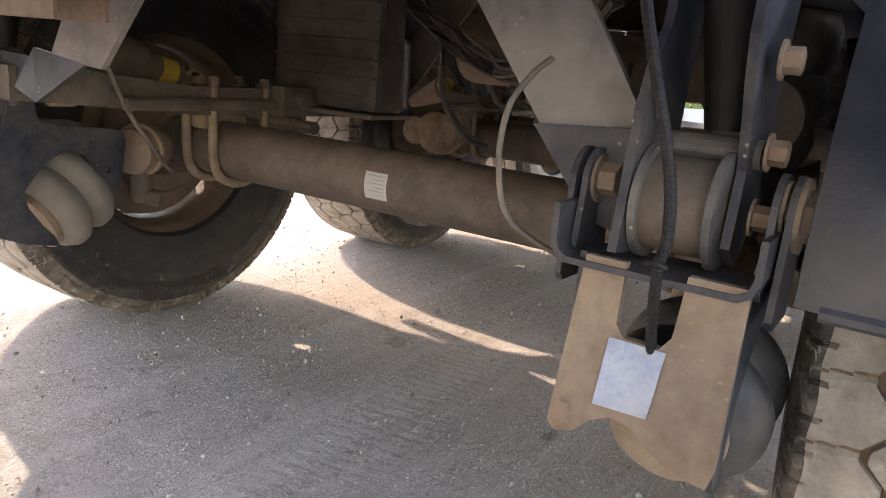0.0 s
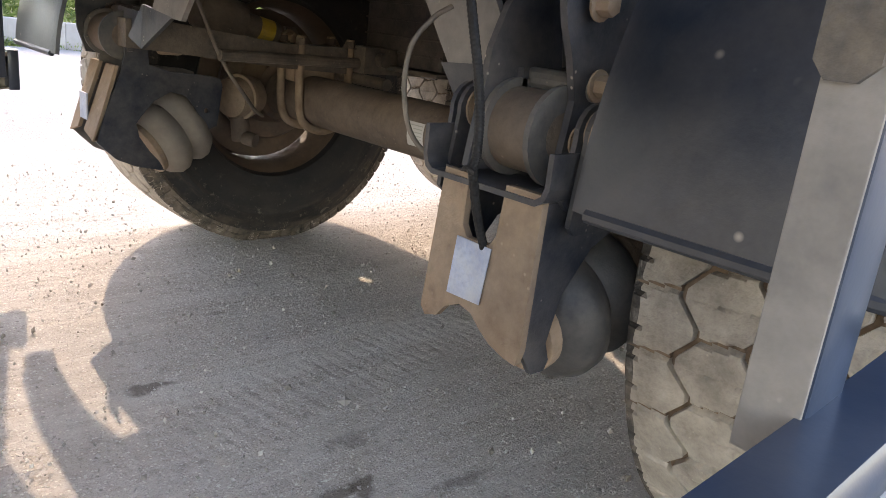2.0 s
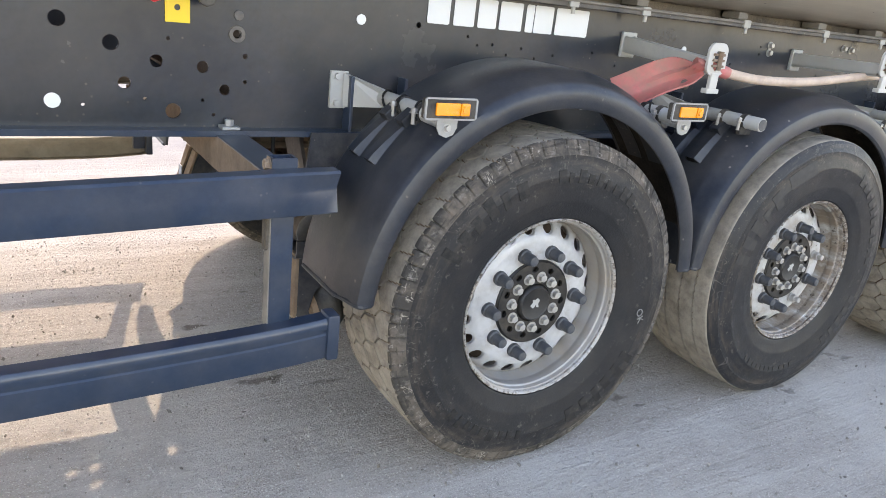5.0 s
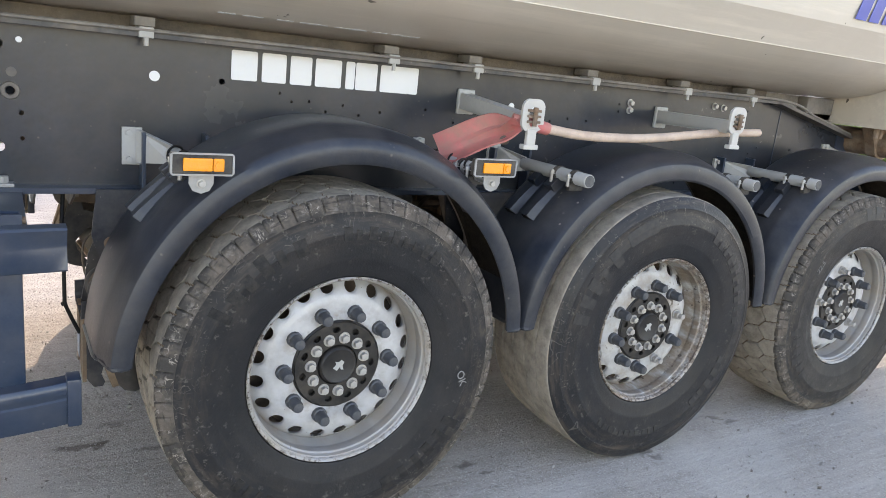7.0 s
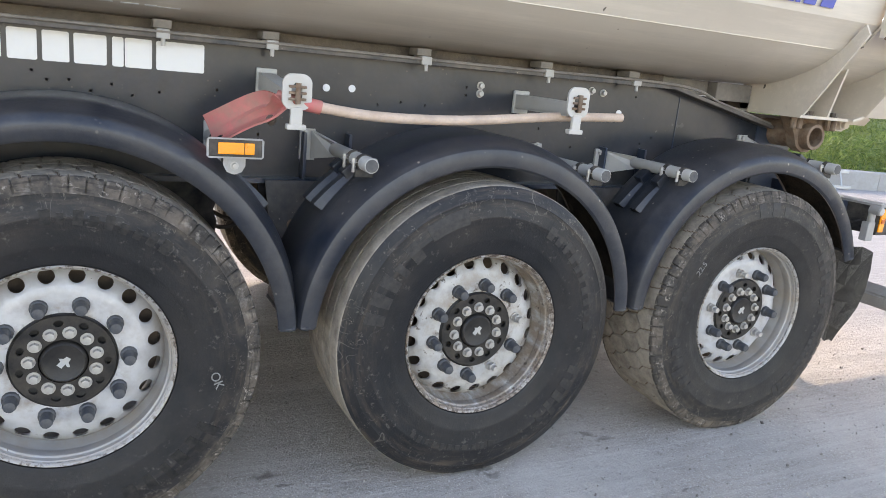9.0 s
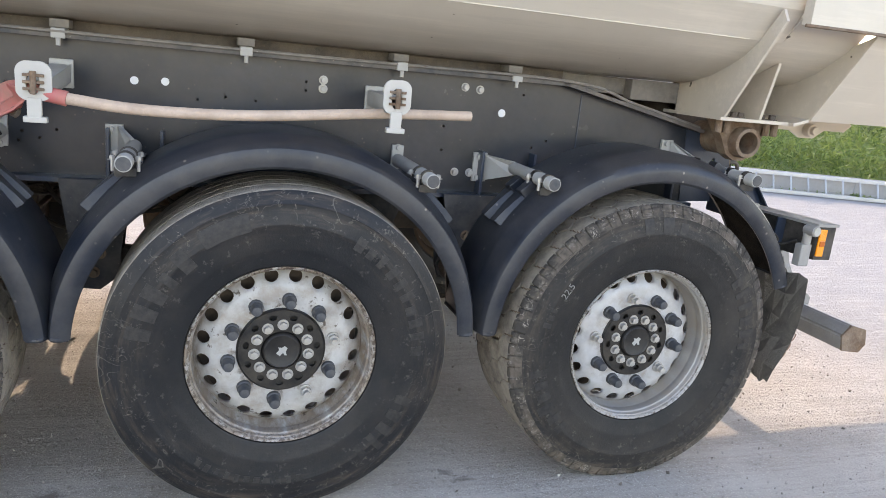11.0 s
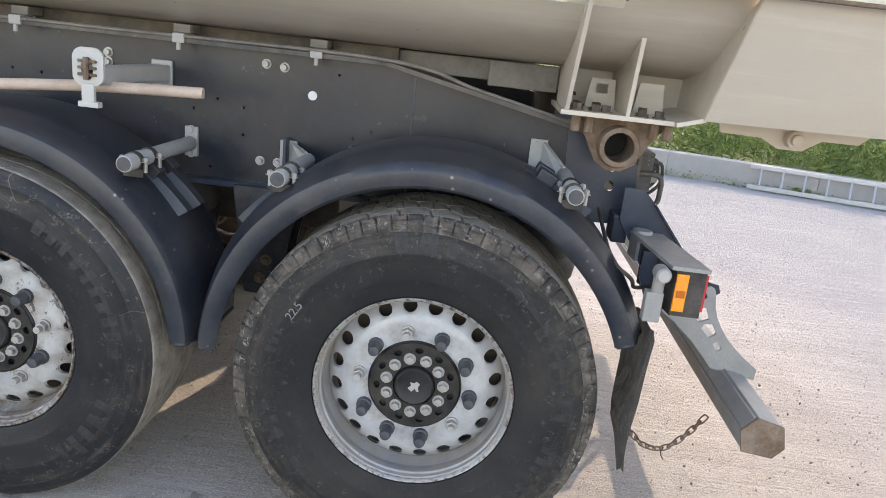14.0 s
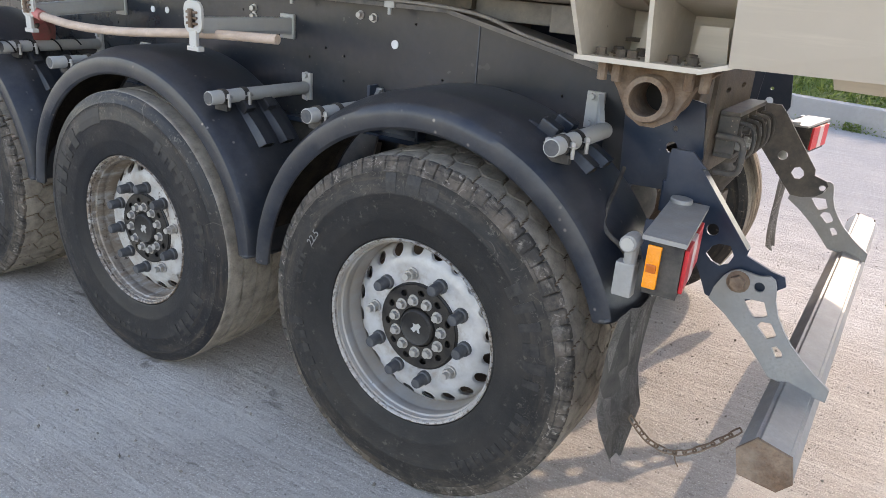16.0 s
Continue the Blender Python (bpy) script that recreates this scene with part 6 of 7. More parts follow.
        o = part("warning_tag", bm, M["tag"], root, "yellow warning tag")
        o.matrix_basis = Matrix.Translation((x - 0.145, yy(0.498), 0.719)) @ Vector((-0.115, 0, 0.023)).to_track_quat("Y", "Z").to_matrix().to_4x4()
        bm = B()
        rod(bm, (x - 0.10, yy(0.50), 0.710), (x - 0.055, yy(0.50), 0.702), 0.012, 10)
        hexbolt(bm, (x - 0.06, yy(0.50), 0.702), (x - 0.06, yy(0.54), 0.702), 0.018)
        part("clevis", bm, M["dusty"], root)
        bm = B()
        plate(bm, [(x - 0.075, 0.735), (x - 0.04, 0.735), (x + 0.06, 0.60), (x + 0.04, 0.56), (x + 0.01, 0.56)], on_y(yy(0.505)), 0.014)
        part("slack_adjuster", bm, M["soot"], root)
        bm = B()
        rod(bm, (x + 0.11, yy(0.36), 0.60), (x + 0.11, yy(0.80), 0.60), 0.018, 12)
        part("cam_shaft", bm, M["soot"], root)
        bm = B()
        rod(bm, (x - 0.36, yy(0.655), 0.648), (x + 0.22, yy(0.655), 0.648), 0.016, 12)
        rod(bm, (x + 0.16, yy(0.60), 0.665), (x + 0.16, yy(0.72), 0.665), 0.022, 12)
        part("height_rod", bm, M["soot"], root)
        if first and s == 1:
            make_lift(root, x, hx, s, yy)
        elif first:
            make_far_lift(root, x, hx)
    return root


def make_lift(root, x, hx, s, yy):
    """Lift bracket in front of the first hanger, with its bellows."""
    # pair of ears on pins
    for dy in (0.598, 0.612, 0.405, 0.390):
        bm = B()
        head = [(hx - 0.005 + 0.036 * math.cos(a), 0.688 + 0.036 * math.sin(a)) for a in (radians(q) for q in range(-10, 191, 20))]
        low = 0.60 if 0.40 < dy < 0.605 else 0.575
        plate(bm, [(hx - 0.050, low + 0.01), (hx - 0.040, low), (hx + 0.030, low), (hx + 0.036, low + 0.01)] + head, on_y(yy(dy)), 0.007)
        part("lift_ear", bm, M["navy"], root)
    for a, b in ((0.590, 0.575), (0.408, 0.382)):
        bm = B()
        hexbolt(bm, (hx - 0.005, yy(0.598 if a > 0.5 else 0.405), 0.69), (hx - 0.005, yy(b), 0.69), 0.019)
        part("ear_bolt", bm, M["dusty"], root)
    bm = B()
    hexbolt(bm, (hx - 0.005, yy(0.39), 0.685), (hx - 0.005, yy(0.355), 0.685), 0.026)
    part("ear_nut", bm, M["dusty"], root)
    # folded front plate, leaning back at the foot, with a deep slot
    def lean(u, v, d):
        return (-0.65 + d, u, v)
    f = lambda y: yy(y)
    outline = [(f(0.408), 0.620), (f(0.466), 0.620), (f(0.472), 0.555), (f(0.482), 0.541), (f(0.520), 0.541), (f(0.530), 0.555), (f(0.528), 0.620), (f(0.572), 0.620), (f(0.592), 0.425),
               (f(0.582), 0.415), (f(0.560), 0.422), (f(0.545), 0.440), (f(0.520), 0.452), (f(0.497), 0.447), (f(0.480), 0.432), (f(0.460), 0.420), (f(0.435), 0.412), (f(0.415), 0.410), (f(0.410), 0.43)]
    bm = B()
    plate(bm, outline, lean, 0.010)
    part("lift_front_plate", bm, M["dusty"], root, "dust-brown lift bracket plate with a slot")
    bm = B()
    prism(bm, [(0.607, 0.668), (0.607, 0.630), (0.603, 0.619), (0.594, 0.613), (0.420, 0.613), (0.411, 0.619), (0.407, 0.630), (0.407, 0.668), (0.400, 0.668), (0.400, 0.628), (0.406, 0.613), (0.418, 0.606), (0.596, 0.606), (0.608, 0.613), (0.614, 0.628), (0.614, 0.668)], -0.653, hx + 0.02)
    part("lift_top_plate", bm, M["navy"], root)
    bm = B()
    plate(bm, [(f(0.483), 0.464), (f(0.542), 0.462), (f(0.534), 0.540), (f(0.474), 0.539)], lambda u, v, d: (lean(u, v, d)[0] - 0.002, u, v), -0.0012)
    part("sticker", bm, M["sticker"], root, "scuffed white and blue sticker")
    # side cheek with a bellows cut-out
    bm = B()
    side = [(-0.64, 0.620), (hx + 0.04, 0.612), (hx + 0.14, 0.625), (hx + 0.22, 0.665), (hx + 0.30, 0.66), (hx + 0.36, 0.61), (hx + 0.34, 0.555), (hx + 0.28, 0.572), (hx + 0.20, 0.590), (hx + 0.10, 0.580), (hx + 0.03, 0.545), (hx - 0.015, 0.49), (hx - 0.03, 0.43), (hx - 0.020, 0.405), (hx - 0.026, 0.392), (hx - 0.05, 0.392), (-0.64, 0.420)]
    plate(bm, side, on_y(f(0.412)), 0.008 * s)
    part("lift_cheek", bm, M["navy"], root, "spotted dark lift bracket cheek")
    bm = B()
    plate(bm, [(x, max(z, 0.43 - 0.2 * (x + 0.64))) for x, z in side], on_y(f(0.575)), 0.008 * s)
    part("lift_cheek", bm, M["navy"], root, "spotted dark lift bracket cheek")
    # bellows: two lobes, axis tilted along the trailer
    bm = B()
    prof = [(0.0, -0.005), (0.055, -0.005), (0.062, 0.0), (0.085, 0.012), (0.100, 0.035), (0.100, 0.055), (0.086, 0.076), (0.083, 0.08), (0.086, 0.084), (0.100, 0.105), (0.100, 0.125), (0.085, 0.148), (0.06, 0.16), (0.0, 0.16)]
    lathe(bm, prof, 36)
    bmesh.ops.remove_doubles(bm, verts=bm.verts[:], dist=0.0004)
    way = Vector((1.0, 0.0, 0.30)).normalized()
    o = part("lift_bellows", bm, M["bellows"] if s == 1 else M["bellows_dusty"], root, "two-lobed rubber lift bellows", smooth=True)
    o.matrix_basis = Matrix.Translation((hx + 0.005, f(0.480), 0.425))  @ way.to_track_quat("Y", "Z").to_matrix().to_4x4()
    bm = B()
    rod(bm, (hx - 0.012, f(0.480), 0.420), (hx + 0.010, f(0.480), 0.427), 0.066, 28, bevel=0.004)
    part("bellows_plate", bm, M["dusty"], root, "dusty bellows end plate")
    bm = B()
    rod(bm, (hx + 0.175, f(0.495), 0.485), (hx + 0.25, f(0.505), 0.515), 0.06, 24, bevel=0.01)
    rod(bm, (hx + 0.25, f(0.505), 0.53), (hx + 0.40, f(0.52), 0.56), 0.035, 16, bevel=0.008)
    part("bellows_seat", bm, M["dusty"], root)
    # hoses
    bm = B()
    hose(bm, [(hx - 0.11, f(0.57), 1.00), (hx - 0.12, f(0.537), 0.88), (hx - 0.12, f(0.515), 0.806), (hx - 0.12, f(0.496), 0.748), (hx - 0.12, f(0.484), 0.698), (hx - 0.12, f(0.481), 0.655), (hx - 0.117, f(0.486), 0.630), (hx - 0.09, f(0.490), 0.56), (hx - 0.06, f(0.49), 0.50)], 0.0054, 10, 10, ribs=0.006)
    hose(bm, [(hx - 0.125, f(0.475), 0.634), (hx - 0.128, f(0.486), 0.638), (hx - 0.122, f(0.497), 0.634)], 0.003, 6, 4)
    part("braided_hose", bm, M["hose"], root, "black ribbed air hose")
    bm = B()
    hose(bm, [(hx - 0.005, f(0.675), 0.815), (hx - 0.03, f(0.685), 0.795), (hx - 0.05, f(0.700), 0.755), (hx - 0.05, f(0.704), 0.69), (hx - 0.03, f(0.690), 0.625), (hx + 0.03, f(0.63), 0.575)], 0.0037, 10, 8)
    part("air_hose", bm, M["loom"], root, "thin grey dusty air hose")


def make_far_lift(root, x, hx):
    """The lift on the far side, seen from its inner face: hooked cheek, tilted bellows, brake actuator."""
    cheek = [(-0.575, 0.63), (-0.577, 0.67), (-0.567, 0.69), (-0.550, 0.702), (-0.532, 0.699), (-0.520, 0.684), (-0.516, 0.63), (-0.512, 0.606), (-0.46, 0.592), (-0.34, 0.584), (-0.312, 0.577), (-0.305, 0.555), (-0.320, 0.445), (-0.345, 0.433), (-0.360, 0.445),
             (-0.385, 0.495), (-0.410, 0.527), (-0.455, 0.537), (-0.500, 0.512), (-0.533, 0.472), (-0.548, 0.452), (-0.540, 0.415), (-0.512, 0.375), (-0.485, 0.345), (-0.472, 0.320), (-0.50, 0.325), (-0.55, 0.335), (-0.60, 0.355), (-0.632, 0.385), (-0.655, 0.408), (-0.62, 0.50), (-0.588, 0.58)]
    bm = B()
    plate(bm, cheek, on_y(1.905), 0.010, [ring(-0.352, 0.487, 0.008, 10)])
    part("lift_cheek", bm, M["navy"], root, "dark speckled hooked lift bracket cheek")
    bm = B()
    plate(bm, [(u, v) for u, v in cheek], on_y(2.085), 0.010)
    part("lift_cheek", bm, M["under"], root)
    bm = B()
    a = [(-0.66, 1.905, 0.405), (-0.66, 1.975, 0.425), (-0.60, 1.975, 0.60), (-0.60, 1.905, 0.60)]
    c = [(-0.66, 2.025, 0.425), (-0.66, 2.095, 0.405), (-0.60, 2.095, 0.60), (-0.60, 2.025, 0.60)]
    for q in (a, c):
        p = [bm.verts.new(v) for v in q]
        r = [bm.verts.new((v[0] + 0.010, v[1], v[2])) for v in q]
        bm.faces.new(p)
        bm.faces.new(r[::-1])
        for i in range(4):
            bm.faces.new((p[i], r[i], r[(i + 1) % 4], p[(i + 1) % 4]))
    part("lift_front_plate", bm, M["dusty"], root, "dust-brown lift bracket plate with a slot")
    bm = B()
    box(bm, -0.652, -0.648, 1.972, 2.028, 0.45, 0.52)
    part("sticker", bm, M["sticker"], root, "scuffed white and blue sticker")
    bm = B()
    hexbolt(bm, (-0.548, 1.905, 0.672), (-0.548, 1.884, 0.672), 0.016)
    part("ear_bolt", bm, M["dusty"], root)
    # bellows, leaning up towards the axle
    bm = B()
    prof = [(0.0, -0.005), (0.060, -0.005), (0.068, 0.0), (0.094, 0.012), (0.110, 0.035), (0.110, 0.055), (0.096, 0.076), (0.092, 0.08), (0.096, 0.084), (0.110, 0.105), (0.110, 0.125), (0.094, 0.148), (0.07, 0.16), (0.0, 0.16)]
    lathe(bm, prof, 36)
    bmesh.ops.remove_doubles(bm, verts=bm.verts[:], dist=0.0004)
    o = part("lift_bellows", bm, M["bellows_dusty"], root, "dust-covered two-lobed rubber lift bellows", smooth=True)
    way = Vector((0.84, 0.10, 0.50)).normalized()
    o.matrix_basis = Matrix.Translation((-0.485, 1.985, 0.372)) @ way.to_track_quat("Y", "Z").to_matrix().to_4x4()
    bm = B()
    rod(bm, Vector((-0.485, 1.985, 0.372)) - way * 0.014, Vector((-0.485, 1.985, 0.372)) + way * 0.004, 0.078, 28, bevel=0.004)
    part("bellows_plate", bm, M["dusty"], root, "dusty bellows end plate")
    # brake actuator with its clamp ring and spout
    bm = B()
    rod(bm, (-0.250, 1.975, 0.515), (-0.150, 2.02, 0.520), 0.060, 28, bevel=0.014)
    rod(bm, (-0.212, 1.992, 0.517), (-0.198, 1.998, 0.518), 0.069, 28, bevel=0.004)
    part("brake_actuator", bm, M["dusty"], root, "dusty round brake actuator", smooth=True)
    bm = B()
    rod(bm, (-0.205, 2.0, 0.465), (-0.185, 2.01, 0.385), 0.026, 18, r2=0.034, bevel=0.008)
    rod(bm, (-0.190, 1.99, 0.395), (-0.168, 1.955, 0.388), 0.022, 16, bevel=0.005)
    part("actuator_foot", bm, M["axle"], root, smooth=True)
    bm = B()
    rod(bm, (hx + 0.08, 1.905, 0.665), (hx + 0.14, 1.90, 0.665), 0.03, 18, bevel=0.006)
    part("bush_end", bm, M["dusty"], root, smooth=True)
    bm = B()
    p = [bm.verts.new(v) for v in ((hx - 0.01, 1.78, 0.655), (hx + 0.0, 1.62, 0.74), (hx + 0.0, 1.80, 0.76), (hx - 0.02, 1.84, 0.68))]
    r = [bm.verts.new(v.co + Vector((0.010, 0, 0))) for v in p]
    bm.faces.new(p)
    bm.faces.new(r[::-1])
    for i in range(4):
        bm.faces.new((p[i], r[i], r[(i + 1) % 4], p[(i + 1) % 4]))
    part("brace_gusset", bm, M["navy"], root, "worn blue gusset plate")
    bm = B()
    hose(bm, [(-0.41, 1.86, 0.80), (-0.385, 1.855, 0.74), (-0.36, 1.85, 0.68), (-0.32, 1.85, 0.61), (-0.265, 1.85, 0.54), (-0.22, 1.87, 0.495), (-0.18, 1.90, 0.475)], 0.0055, 10, 8)
    part("air_hose", bm, M["loom"], root, "thin grey dusty air hose", smooth=True)


make_axle(WHEEL_X[0], True)
make_axle(WHEEL_X[1], False)
make_axle(WHEEL_X[2], False)

# type label on the first axle
bm = B()
lathe(bm, [(0.0775, -0.032), (0.0775, 0.032)], 8, at=(WHEEL_X[0], 1.33, WHEEL_Z - 0.005), arc=(radians(158), radians(205)))
lab = part("axle_label", bm, M["label"], trailer, "dusty white printed type label")
for k in range(6):
    bm = B()
    w = (0.05, 0.035, 0.052, 0.03, 0.045, 0.028)[k]
    lathe(bm, [(0.0780, -0.027), (0.0780, -0.027 + w)], 2, at=(WHEEL_X[0], 1.33, WHEEL_Z - 0.005), arc=(radians(163 + 6.5 * k), radians(165 + 6.5 * k)))
    part("print_line", bm, M["ink"], lab)

# dark tank and pipes above the first axle
tank = group("air_tank", parent=trailer)
for k in range(6):
    bm = B()
    box(bm, 0.234, 0.242, 1.595, 1.985, 0.69 + 0.05 * k, 0.696 + 0.05 * k, bevel=0.002)
    part("tank_rib", bm, M["tank"], tank)
bm = B()
box(bm, 0.24, 0.36, 1.59, 1.99, 0.650, 1.0, bevel=0.02)
part("tank_body", bm, M["tank"], tank, "dark sooty box tank under the chassis")
bm = B()
box(bm, 0.20, 0.38, 1.57, 2.01, 0.636, 0.649, bevel=0.004)
part("tank_cradle", bm, M["soot"], tank)
# folded bracket with a levelling valve behind the tank
lev = group("levelling_valve", parent=trailer)
bm = B()
plate(bm, [(1.905, 1.0), (1.865, 1.0), (1.857, 0.905), (1.845, 0.880), (1.782, 0.866), (1.772, 0.856), (1.766, 0.650), (1.80, 0.632), (1.886, 0.632), (1.882, 0.72), (1.897, 0.88)], on_x(0.62), 0.008, [ring(1.80, 0.80, 0.008, 10), ring(1.86, 0.74, 0.010, 10)])
part("valve_bracket", bm, M["under"], lev, "dusty folded bracket")
bm = B()
hose(bm, [(0.612, 1.870, 1.0), (0.612, 1.862, 0.90), (0.612, 1.85, 0.872), (0.612, 1.785, 0.858), (0.612, 1.775, 0.80), (0.612, 1.770, 0.65)], 0.006, 6, 4)
part("bracket_fold", bm, M["zinc"], lev, "pale worn folded edge")
bm = B()
rod(bm, (0.56, 1.835, 0.692), (0.612, 1.835, 0.692), 0.036, 24, bevel=0.008)
rod(bm, (0.585, 1.835, 0.66), (0.585, 1.835, 0.632), 0.014, 12, bevel=0.003)
part("valve_body", bm, M["bounce_dust"], lev, "pale dusty round valve body", smooth=True)
for k, fy in enumerate((1.795, 1.815, 1.855, 1.872)):
    bm = B()
    hexbolt(bm, (0.60, fy, 0.640), (0.60, fy, 0.612 + 0.006 * (k % 2)), 0.009)
    part("fitting", bm, M["dusty"], lev)
bm = B()
rod(bm, (0.63, 1.755, 0.672), (0.63, 1.640, 0.722), 0.020, 20, r2=0.040, bevel=0.004)
part("valve_cone", bm, M["dusty"], lev, "tan dusty cone", smooth=True)
bm = B()
rod(bm, (0.622, 1.646, 0.732), (0.622, 1.622, 0.744), 0.012, 12)
part("valve_tag", bm, M["tag"], lev, "small yellow tag")
# actuator of the second axle
bm = B()
rod(bm, (0.80, 1.77, 0.565), (0.96, 1.80, 0.575), 0.078, 28, bevel=0.02)
rod(bm, (0.862, 1.782, 0.569), (0.878, 1.785, 0.570), 0.086, 28, bevel=0.004)
rod(bm, (0.83, 1.88, 0.56), (0.95, 1.90, 0.565), 0.052, 20, bevel=0.01)
part("brake_actuator", bm, M["rust"], trailer, "rusty dusty brake actuator", smooth=True)
loom = group("cable_loom", parent=trailer)
for k in range(22):
    bm = B()
    w = lambda: random.uniform(-0.032, 0.032)
    hose(bm, [(0.56 + w(), 1.80 + w(), 1.05 + w()), (0.52 + w(), 1.66 + w(), 0.955 + w()), (0.50 + w(), 1.55 + w(), 0.89 + w()), (0.48 + w(), 1.42 + w(), 0.825 + w()), (0.44 + w(), 1.28 + w(), 0.80 + w()), (0.30 + w(), 1.05 + w(), 0.88 + w()), (0.1 + w(), 0.9 + w(), 0.98 + w())], 0.006, 7, 6)
    part("cable", bm, M["loom"] if k % 2 == 0 else M["black"], loom, "dusty black cables bundled under the chassis")
for k in range(3):
    bm = B()
    w = lambda: random.uniform(-0.012, 0.012)
    hose(bm, [(0.50 + w(), 1.56 + w(), 0.90), (0.48 + w(), 1.54 + w(), 0.78 + w()), (0.48 + w(), 1.52 + w(), 0.68 + w()), (0.52 + w(), 1.47 + w(), 0.60 + w()), (0.60, 1.44 + w(), 0.57)], 0.007, 7, 6)
    part("hanging_cable", bm, M["black"], loom)
for k in range(6):
    bm = B()
    y0 = 1.0 + 0.13 * k
    hose(bm, [(0.3 + 0.1 * k, y0, 0.98), (0.42 + 0.1 * k, y0 + 0.03, 0.78 - 0.02 * k), (0.6 + 0.1 * k, y0 - 0.05, 0.70), (0.8 + 0.1 * k, y0, 0.85)], 0.009, 7, 6)
    part("hanging_hose", bm, M["black"], loom)
bm = B()
rod(bm, (0.72, 1.25, 0.86), (0.72, 1.6, 0.86), 0.11, 24, bevel=0.03)
part("reservoir", bm, M["dusty"], trailer, "dusty round air reservoir", smooth=True)
bm = B()
box(bm, 1.6, 2.2, 0.9, 1.6, 0.74, 0.98, bevel=0.02)
part("valve_box", bm, M["soot"], trailer, "dark valve box under the chassis")


# ---- white brand panel on the web: plain blocks ----
for x0, w in ((-0.218, 0.092), (-0.122, 0.089), (-0.030, 0.082), (0.055, 0.104), (0.162, 0.034), (0.198, 0.090), (0.290, 0.170)):
    bm = B()
    plate(bm, [(x0 + 0.004, 1.320), (x0 + w * 0.84, 1.320), (x0 + w * 0.84 + 0.004, 1.324), (x0 + w * 0.84 + 0.004, 1.406), (x0 + w * 0.84, 1.410), (x0 + 0.004, 1.410), (x0, 1.406), (x0, 1.324)], on_y(0.5185), -0.0012)
    part("white_letter_block", bm, M["decal"], trailer, "white printed letter block on the chassis")

# yellow control plate with two knobs
ctl = group("brake_control", parent=trailer)
bm = B()
plate(bm, [(-1.07, 1.335), (-1.07, 1.385), (-0.985, 1.385), (-0.98, 1.372), (-0.965, 1.368), (-0.95, 1.372), (-0.945, 1.384), (-0.86, 1.382), (-0.86, 1.340), (-0.925, 1.335), (-0.935, 1.32), (-0.935, 1.262), (-0.998, 1.262), (-0.998, 1.325), (-1.01, 1.337)], on_y(0.518), -0.003, [ring(-0.967, 1.30, 0.008, 12), ring(-0.89, 1.375, 0.006, 10)])
part("control_plate", bm, M["yellow"], ctl, "yellow control plate")
for kx, mt, lb in ((-1.035, "red", "red knob"), (-0.905, "black", "black knob")):
    bm = B()
    rod(bm, (kx, 0.52, 1.335), (kx, 0.47, 1.335), 0.012, 12)
    rod(bm, (kx, 0.47, 1.335), (kx, 0.452, 1.335), 0.025, 8, bevel=0.004)
    part("knob", bm, M[mt], ctl, lb)
for x0, z0, w in ((-1.06, 1.372, 0.02), (-1.03, 1.374, 0.012), (-0.94, 1.366, 0.03), (-0.89, 1.352, 0.018), (-0.985, 1.345, 0.03), (-0.99, 1.318, 0.02)):
    bm = B()
    box(bm, x0, x0 + w, 0.5135, 0.5148, z0, z0 + 0.004)
    part("print_bar", bm, M["ink"], ctl)


